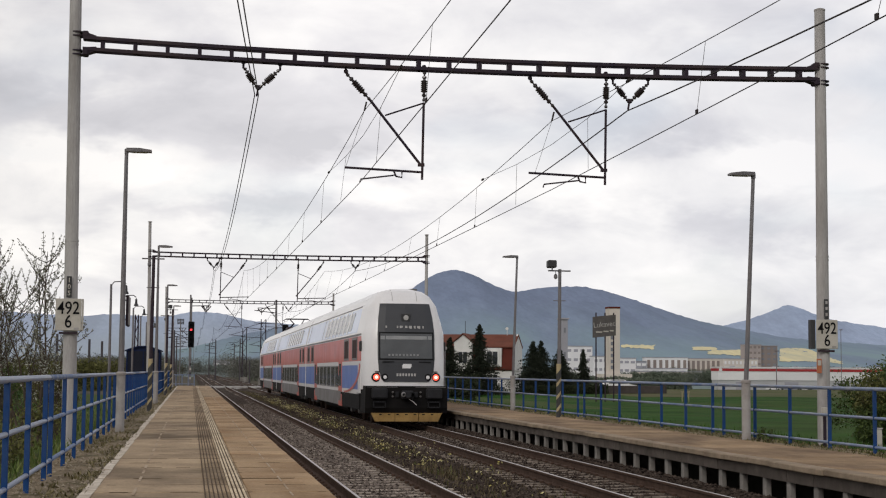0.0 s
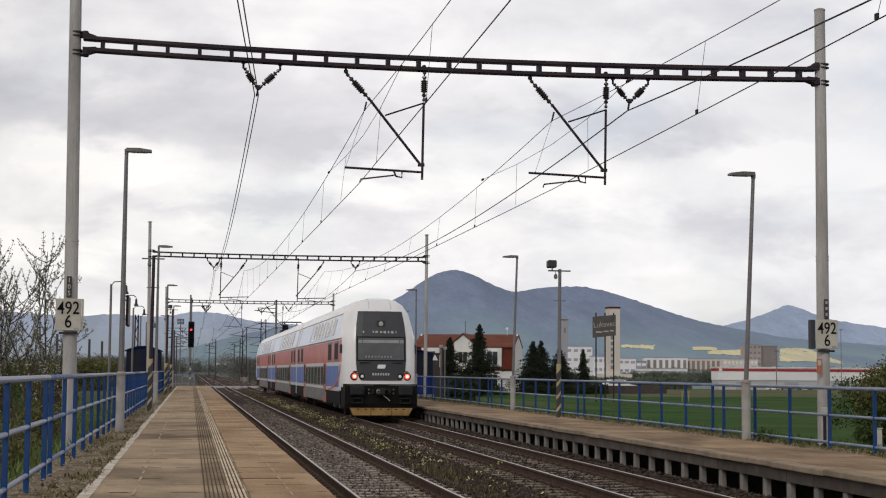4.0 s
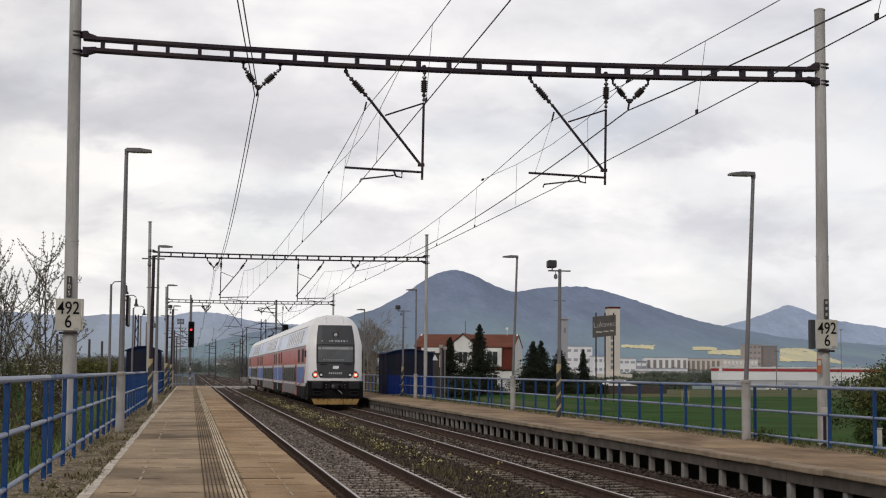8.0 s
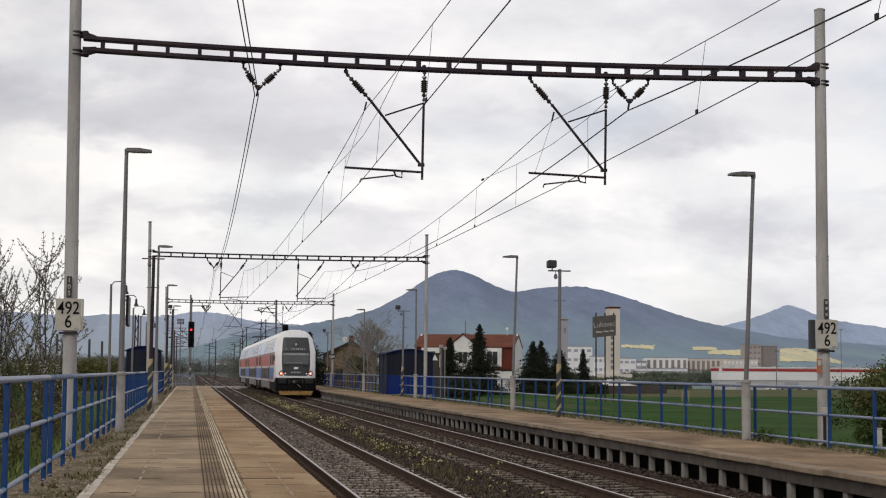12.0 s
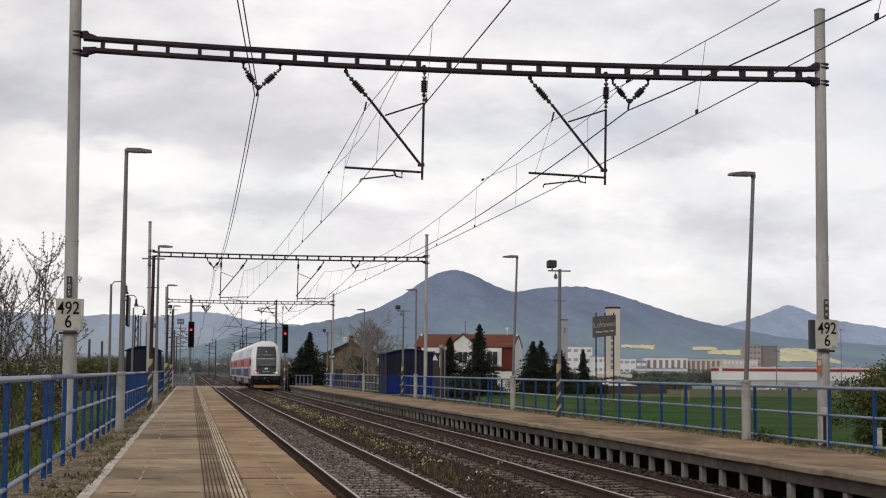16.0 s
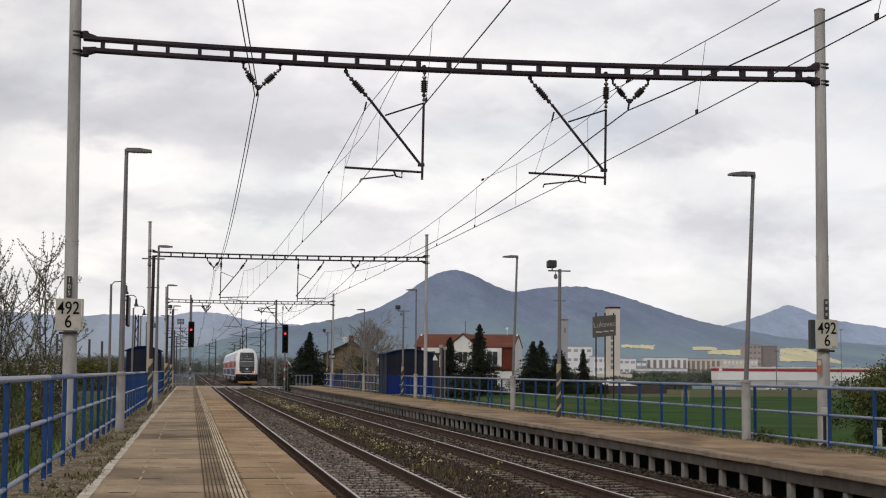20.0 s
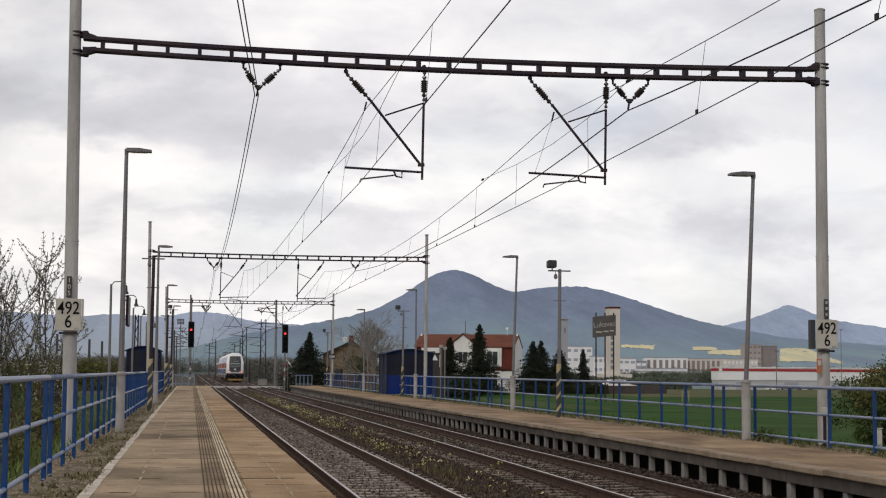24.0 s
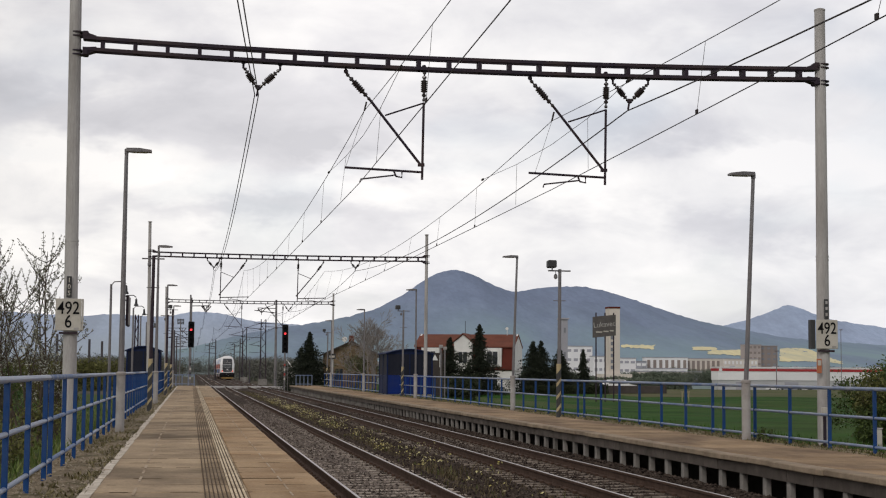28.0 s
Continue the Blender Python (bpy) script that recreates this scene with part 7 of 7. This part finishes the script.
def side_strip(side, y0, y1, z0, z1, t=0.012, skew=0.0):
    """A thin plate on the upright wall of a car, or on its leaning upper wall; skew leans its ends."""
    def wall(z):
        return side * float(np.interp(z, (0.4, 0.57, 3.12, 4.06, 4.34), (1.38, 1.41, 1.41, 1.20, 0.98)))
    s = Shape()
    v = []
    for off in (0.0, t):
        for y, z in ((y0, z0), (y1, z0), (y1 + skew, z1), (y0 + skew, z1)):
            v.append((wall(z) + side * off, y, z))
    q = [(4, 5, 6, 7), (0, 3, 2, 1), (0, 1, 5, 4), (1, 2, 6, 5), (2, 3, 7, 6), (3, 0, 4, 7)]
    if side > 0:
        q = [f[::-1] for f in q]
    return s.add(v, [f[::-1] for f in q])


def bogie(parent, y):
    fr = part("bogie", Shape().box(-1.15, 1.15, y - 1.75, y + 1.75, 0.38, 0.72, 0.04).box(-1.22, -1.02, y - 1.9, y + 1.9, 0.48, 0.78, 0.04).box(1.02, 1.22, y - 1.9, y + 1.9, 0.48, 0.78, 0.04), T_UNDER, parent, "dark bogie frame")
    for yy in (y - 1.25, y + 1.25):
        for sx in (-0.75, 0.75):
            part("wheel", Shape().lathe((sx - 0.065, yy, 0.46), [(0.46, 0), (0.46, 0.10), (0.49, 0.115), (0.49, 0.13)] if sx < 0 else [(0.49, 0), (0.49, 0.015), (0.46, 0.03), (0.46, 0.13)], 20, 'x'), RUST, fr)
        for sx in (-1.2, 1.2):
            part("axle_box", Shape().box(sx - 0.08, sx + 0.08, yy - 0.16, yy + 0.16, 0.33, 0.62, 0.03), T_GREY, fr, "greasy grey axle box")
            part("spring_pot", Shape().tube((sx, yy - 0.45, 0.62), (sx, yy - 0.45, 0.9), 0.09, 8), T_GREY, fr)


def car(parent, y0, y1, cab):
    """One double-deck car: shell, livery bands, two rows of windows, doors, skirt and bogies."""
    a = y0 + (2.5 if cab == "rear" else 0.0)
    b = y1 - (2.5 if cab == "front" else 0.0)
    body = part("car_body", car_shell(a, b), T_WHITE, parent, "white double-deck car body")
    if cab == "rear":
        part("cab", nose_shell(2.5), T_WHITE, parent, "white rounded driving cab", smooth=True)
    if cab == "front":
        ns = nose_shell(2.5)
        ns.v = [(-x, 2 * 39.6 - y, z) for x, y, z in ns.v]
        part("cab", ns, T_WHITE, parent, "white rounded driving cab")
    part("roof_cover", Shape().box(-0.40, 0.40, a + 3, b - 1.5, 4.58, 4.645, 0.02), T_ROOF, body, "pale grey roof walkway")
    for side in (-1, 1):
        lo, hi = (1.2 if cab == "rear" else a + 0.02), b - 0.02
        part("red_band", side_strip(side, lo, hi, 2.17, 3.02), T_RED, body, "bright red side band")
        part("grey_line", side_strip(side, lo, hi, 3.045, 3.11, 0.010), T_GREY, body)
        part("gutter", side_strip(side, a + 0.4, b - 0.1, 4.075, 4.115, 0.022), T_GREY, body, "grey rain gutter below the roof")
        for k in range(3):
            yk = a + 4 + (b - a - 6) * k / 2
            part("band_seam", side_strip(side, yk, yk + 0.03, 2.18, 3.0, 0.014), T_SEAM, body)
        part("pale_blue_band", side_strip(side, lo + (1.5 if cab == "rear" else 0.2), hi - 0.25, 3.17, 4.02, 0.006), T_SKYBLUE, body, "pale blue upper band")
        # upper deck: leaning panes
        ws, we = a + (2.2 if cab == "rear" else 3.4), a + 3.0 + (b - a - 8.0) * 0.66
        n = 7
        for k in range(n):
            p0 = ws + (we - ws) * k / n
            part("upper_window", side_strip(side, p0 + 0.12, p0 + (we - ws) / n - 0.42, 3.27, 3.93, 0.014, -0.28 * 1), T_PANE_UP, body, "sky-reflecting upper window")
            part("window_bar", side_strip(side, p0 + (we - ws) / n - 0.36, p0 + (we - ws) / n + 0.02, 3.20, 4.0, 0.026, -0.28), T_WHITE, body)
        part("upper_seam", side_strip(side, we + 1.2, we + 1.35, 3.18, 4.0, 0.012, -0.28), T_GREY, body)
        part("upper_seam", side_strip(side, b - 1.3, b - 1.15, 3.18, 4.0, 0.012, -0.28), T_GREY, body)
        # lower deck
        part("white_line", side_strip(side, lo, hi, 2.03, 2.16, 0.008), T_WHITE, body)
        part("lower_line", side_strip(side, lo, hi, 1.06, 1.16, 0.008), T_WHITE, body)
        d0 = a + (6.2 if cab == "rear" else 5.6)
        d1 = b - 6.4
        m = 6
        for k in range(m):
            p0, p1 = d0 + (d1 - d0) * k / m, d0 + (d1 - d0) * (k + 1) / m
            part("window_post", side_strip(side, p1 - 0.12, p1 + 0.02, 1.18, 2.0, 0.016), T_ROOF, body)
            part("lower_window", side_strip(side, p0 + 0.06, p1 - 0.14, 1.22, 1.98, 0.014), T_GLASS, body, "dark lower-deck window")
        part("window_strip", side_strip(side, d0, d1, 1.17, 2.02, 0.006), T_GREY, body)
        for p in (d0 - 0.62, d1 + 0.08):
            dr = part("red_door", side_strip(side, p - 0.45, p + 0.95, 0.48, 2.34, 0.020), T_RED, body, "red sliding door")
            part("pane", side_strip(side, p - 0.15, p + 0.65, 1.25, 2.1, 0.026), T_GLASS, dr)
        # door zones: blue below, two glazed door leaves above
        for z0, z1 in ((lo, d0 - 0.7), (d1 + 0.66, hi)):
            part("blue_panel", side_strip(side, z0 + 0.05, z1, 1.18, 2.02, 0.010), T_BLUE, body, "blue door panel")
            for k in range(2):
                w = (z1 - z0)
                y = z0 + w * (0.16 + 0.42 * k)
                dr = part("door_leaf", side_strip(side, y, y + w * 0.26, 2.20, 3.0, 0.018), T_GREY, body, "dark glazed door leaf")
                part("pane", side_strip(side, y + w * 0.03, y + w * 0.23, 2.28, 2.92, 0.024), T_DOOR_PANE, dr)
        part("skirt", side_strip(side, d0 - 0.6, d1 + 0.6, 0.52, 1.05, 0.012), T_GREY, body, "grey lower skirt")
        # flat black plates on the wall stand in for the shaded bogie openings
        for p0, p1 in ((lo + (0.3 if cab == "rear" else 0.0), d0 - 0.62), (d1 + 0.62, hi)):
            part("bogie_bay", side_strip(side, p0, p1, 0.50, 1.02, 0.010), T_UNDER, body, "black plate standing in for the shaded bogie bay")
    part("underframe", Shape().box(-1.2, 1.2, a + 0.1, b - 0.1, 0.44, 0.60).box(-1.0, 1.0, d0 + 0.5, d1 - 0.5, 0.28, 0.46, 0.05), T_UNDER, body)
    bogie(parent, y0 + (4.3 if cab == "rear" else 3.4))
    bogie(parent, y1 - (4.3 if cab == "front" else 3.4))
    return body


def build_train():
    top = thing("train", "white, red and blue double-deck electric train leaving the station", "train", pose(TRACK_E, 50.3, 0))
    car(top, 0.0, 26.1, "rear")
    car(top, 26.6, 52.5, "")
    car(top, 53.0, 79.2, "front")
    for y in (26.1, 52.5):
        part("gangway", Shape().sweep_y([(-1.37, 0.62), (1.37, 0.62), (1.37, 3.10), (1.16, 4.02), (0.95, 4.30), (-0.95, 4.30), (-1.16, 4.02), (-1.37, 3.10)], y, y + 0.5), T_UNDER, top, "black bellows between cars")
    # the rear face
    for x in (-0.42, 0.42):
        seam = Shape().path([(x, nose_at(x, z) - 0.004, z) for z in (4.22, 4.38, 4.50, 4.58, 4.63)], 0.010, 5)
        part("roof_seam", seam, T_ROOF, top)
    mask = part("front_mask", nose_patch([(1.47, 0.76), (1.56, 0.84), (1.85, 0.93), (2.25, 0.965), (3.1, 0.965), (3.6, 0.93), (4.12, 0.85)], 16, 0.032), T_MASK, top, "dark grey cab face")
    part("windscreen_seal", nose_patch([(2.20, 0.925), (3.14, 0.925)], 10, 0.038), INK, mask)
    scr = part("windscreen", nose_patch([(2.25, 0.885), (3.09, 0.885)], 10, 0.044), T_SCREEN, mask, "dark windscreen reflecting the sky")
    # pale reflection across the top of the glass, painted as a grey strip
    part("sun_blind", nose_patch([(2.89, 0.875), (3.01, 0.875)], 8, 0.049), T_SCREEN_GREY, scr, "grey strip painted as a reflection in the windscreen")
    for k in range(9):
        x = -0.62 + 0.12 * k
        part("display_bar", Shape().box(x, x + 0.07, nose_at(x, 2.37) - 0.056, nose_at(x, 2.37) - 0.02, 2.34, 2.40), T_SCREEN_GREY, scr)
    y = nose_at(0, 3.63)
    hl = part("headlamp_box", Shape().box(-0.15, 0.15, y - 0.075, y + 0.05, 3.49, 3.77, 0.02), BLACK, mask, "square upper headlamp")
    part("lens", Shape().lathe((0, y - 0.077, 3.63), [(0.09, 0), (0.08, -0.012), (0.02, -0.02)], 14, 'y'), T_ROOF, hl)
    for x, w in ((-0.70, 0.05), (-0.32, 0.05), (-0.22, 0.10), (-0.04, 0.08), (0.09, 0.10), (0.26, 0.06), (0.38, 0.10), (0.56, 0.04)):
        yy = nose_at(x, 3.30)
        part("name_bar", Shape().box(x, x + w, yy - 0.040, yy + 0.02, 3.245, 3.355), T_ROOF, mask)
    part("emblem", Shape().sweep_y([(-0.15, 1.92), (0.12, 1.92), (0.16, 1.98), (0.16, 2.07), (-0.11, 2.07), (-0.15, 2.01)], nose_at(0, 2.0) - 0.044, nose_at(0, 2.0) + 0.02), T_WHITE, mask, "white slanted emblem")
    for k in range(7):
        x = -0.34 + 0.098 * k
        part("number_bar", Shape().box(x, x + 0.06, nose_at(x, 1.7) - 0.038, nose_at(x, 1.7) + 0.02, 1.66, 1.75), T_ROOF, mask)
    for s in (-1, 1):
        part("wiper", Shape().box(s * 0.62 - 0.20, s * 0.62 + 0.20, nose_at(0.6, 2.14) - 0.056, nose_at(0.6, 2.14) - 0.01, 2.12, 2.15), INK, mask)
        x = s * 1.01
        y = nose_at(x, 1.62)
        part("tail_lamp_rim", Shape().lathe((x, y + 0.04, 1.62), [(0.16, 0.06), (0.155, -0.07), (0.13, -0.08)], 18, 'y'), INK, top)
        part("tail_lamp", Shape().lathe((x, y - 0.03, 1.62), [(0.11, 0.0), (0.095, -0.025), (0.04, -0.04)], 18, 'y'), TAIL_GLOW, top, "lit red tail lamp")
        part("lamp_core", Shape().lathe((x, y - 0.065, 1.62), [(0.055, 0.0), (0.045, -0.012), (0.015, -0.018)], 14, 'y'), TAIL_CORE, top)
        x = s * 0.725
        y = nose_at(x, 1.62)
        part("head_lamp_rim", Shape().lathe((x, y + 0.03, 1.62), [(0.13, 0.05), (0.125, -0.06), (0.10, -0.07)], 18, 'y'), INK, top)
        part("head_lamp", Shape().lathe((x, y - 0.03, 1.62), [(0.075, 0.0), (0.06, -0.012), (0.02, -0.02)], 14, 'y'), T_WHITE, top, "unlit white lamp")
        part("brow", Shape().box(s * 0.90 - 0.16, s * 0.90 + 0.16, nose_at(0.9, 1.8) - 0.03, nose_at(0.9, 1.8) + 0.02, 1.79, 1.82), INK, top)
    # buffer beam, buffers, coupler, steps, plough
    beam = part("buffer_beam", Shape().sweep_x([(1.7, 0.42), (0.04, 0.42), (-0.03, 0.6), (-0.03, 1.33), (1.2, 1.33), (2.2, 1.15)], -1.385, 1.385), T_UNDER, top, "black buffer beam")
    for s in (-1, 1):
        part("buffer_box", Shape().box(s * 0.92 - 0.27, s * 0.92 + 0.27, -0.26, 0.0, 0.90, 1.26, 0.05), T_RUBBER, beam, "dark rubber buffer block")
        st = Shape()
        for z in (0.60, 0.78):
            st.box(s * 0.92 - 0.21, s * 0.92 + 0.21, -0.17, -0.03, z, z + 0.035)
        for x in (-0.21, 0.18):
            st.box(s * 0.92 + x, s * 0.92 + x + 0.03, -0.17, -0.14, 0.60, 0.82)
        part("step", st, T_RUBBER, beam, "dark steel step")
    cp = Shape().box(-0.20, 0.20, -0.42, 0.0, 0.90, 1.18, 0.05).tube((0, -0.5, 1.04), (0, 0, 1.04), 0.10, 14)
    cp.box(-0.38, -0.26, -0.1, 0.0, 0.94, 1.14, 0.02).box(0.26, 0.38, -0.1, 0.0, 0.94, 1.14, 0.02)
    for x in (-0.155, 0.155):
        part("coupler_cone", Shape().lathe((x, -0.42, 1.05), [(0.085, 0.0), (0.075, -0.05), (0.045, -0.06), (0.04, 0.0)], 14, 'y'), T_GREY if x < 0 else INK, beam, "pale cone" if x < 0 else "dark socket")
    for s in (-1, 1):
        for z in (0.98, 1.12):
            part("hose_cock", Shape().lathe((s * 0.47, -0.03, z), [(0.035, 0.0), (0.03, -0.06), (0.012, -0.08)], 8, 'y'), T_GREY, beam)
        part("beam_groove", Shape().box(min(s * 0.30, s * 1.33), max(s * 0.30, s * 1.33), -0.036, -0.026, 1.285, 1.30), T_GREY, beam)
    for k in range(7):
        part("plough_notch", Shape().box(-0.93 + 0.29 * k, -0.84 + 0.29 * k, -0.128, -0.118, 0.365, 0.40), T_UNDER, beam)
    part("coupler", cp, T_RUBBER, beam, "dark automatic coupler")
    part("coupler_lever", Shape().path([(0.05, -0.3, 0.90), (0.20, -0.34, 0.80), (0.30, -0.32, 0.70)], 0.016), T_ROOF, beam)
    for x0, x1, b0, b1 in ((-1.20, -0.405, -1.06, -0.405), (-0.385, 0.385, -0.385, 0.385), (0.405, 1.20, 0.405, 1.06)):
        part("plough_plate", Shape().sweep_y([(b0, 0.15), (b1, 0.15), (x1, 0.43), (x0, 0.43)], -0.12, 0.04), T_PLOUGH, beam, "dirty yellow rail guard plate")
    for s in (-1, 1):
        # red arc behind the cab, side door and mirror
        arc = Shape()
        n = 14
        pts = []
        for i in range(n + 1):
            t = (math.pi / 2) * i / n
            pts.append((6.9 - 5.3 * math.sin(t), 1.08 + 1.02 * (1 - math.cos(t))))
        wall = s * 1.436
        v, f = [], []
        for (yy, z) in pts:
            v += [(wall, yy, z), (wall, yy - 0.42, z - 0.05)]
        for i in range(n):
            f.append((2 * i, 2 * i + 1, 2 * i + 3, 2 * i + 2))
        arc.add(v + [(x - s * 0.03, yy, z) for x, yy, z in v], f + [tuple(reversed([k + 2 * n + 2 for k in q])) for q in f])
        part("red_arc", arc, T_RED, top, "red curved stripe behind the cab")
        part("corner_panel", side_strip(s, 1.22, 2.0, 1.10, 2.1, 0.022), T_WHITE, top)
        part("mirror_housing", Shape().box(s * 1.44 - 0.05, s * 1.44 + 0.05, 1.0, 1.2, 2.5, 2.85, 0.03), BLACK, top)
    # pantograph of the far car, raised to the wire
    pan = Shape()
    y = 53.6
    for x in (-0.55, 0.55):
        pan.tube((x * 0.8, y + 1.2, 4.75), (x * 0.5, y - 0.6, 5.02), 0.05, 6)
        pan.tube((x * 0.5, y - 0.6, 5.02), (x * 0.9, y + 0.3, 5.34), 0.035, 6)
    pan.tube((-0.75, y + 0.3, 5.36), (0.75, y + 0.3, 5.36), 0.04, 8).tube((-0.98, y + 0.3, 5.22), (-0.75, y + 0.3, 5.36), 0.03, 6).tube((0.75, y + 0.3, 5.36), (0.98, y + 0.3, 5.22), 0.03, 6)
    pan.tube((-0.75, y + 0.55, 5.36), (0.75, y + 0.55, 5.36), 0.04, 8).box(-0.7, 0.7, y - 0.8, y + 1.5, 4.62, 4.78, 0.03)
    part("pantograph", pan, BEAM, top, "raised dark pantograph")
    return top


train = build_train()


# ---- the leaving train ----
def motions():
    rows = [(0, 50.3), (0.5, 50.42), (1, 50.87), (1.5, 51.5), (2, 52.35), (2.5, 53.3), (3, 54.4), (3.5, 55.7), (5.5, 62.6), (6.5, 67.3), (8, 75.5), (10, 88.8), (12.5, 108.9),
            (15, 134.6), (18, 171), (21, 210.4), (24, 250), (26, 276.5), (28, 303.5)]
    walk(train, [(t, pose(TRACK_E, y, 0)) for t, y in rows])


motions()
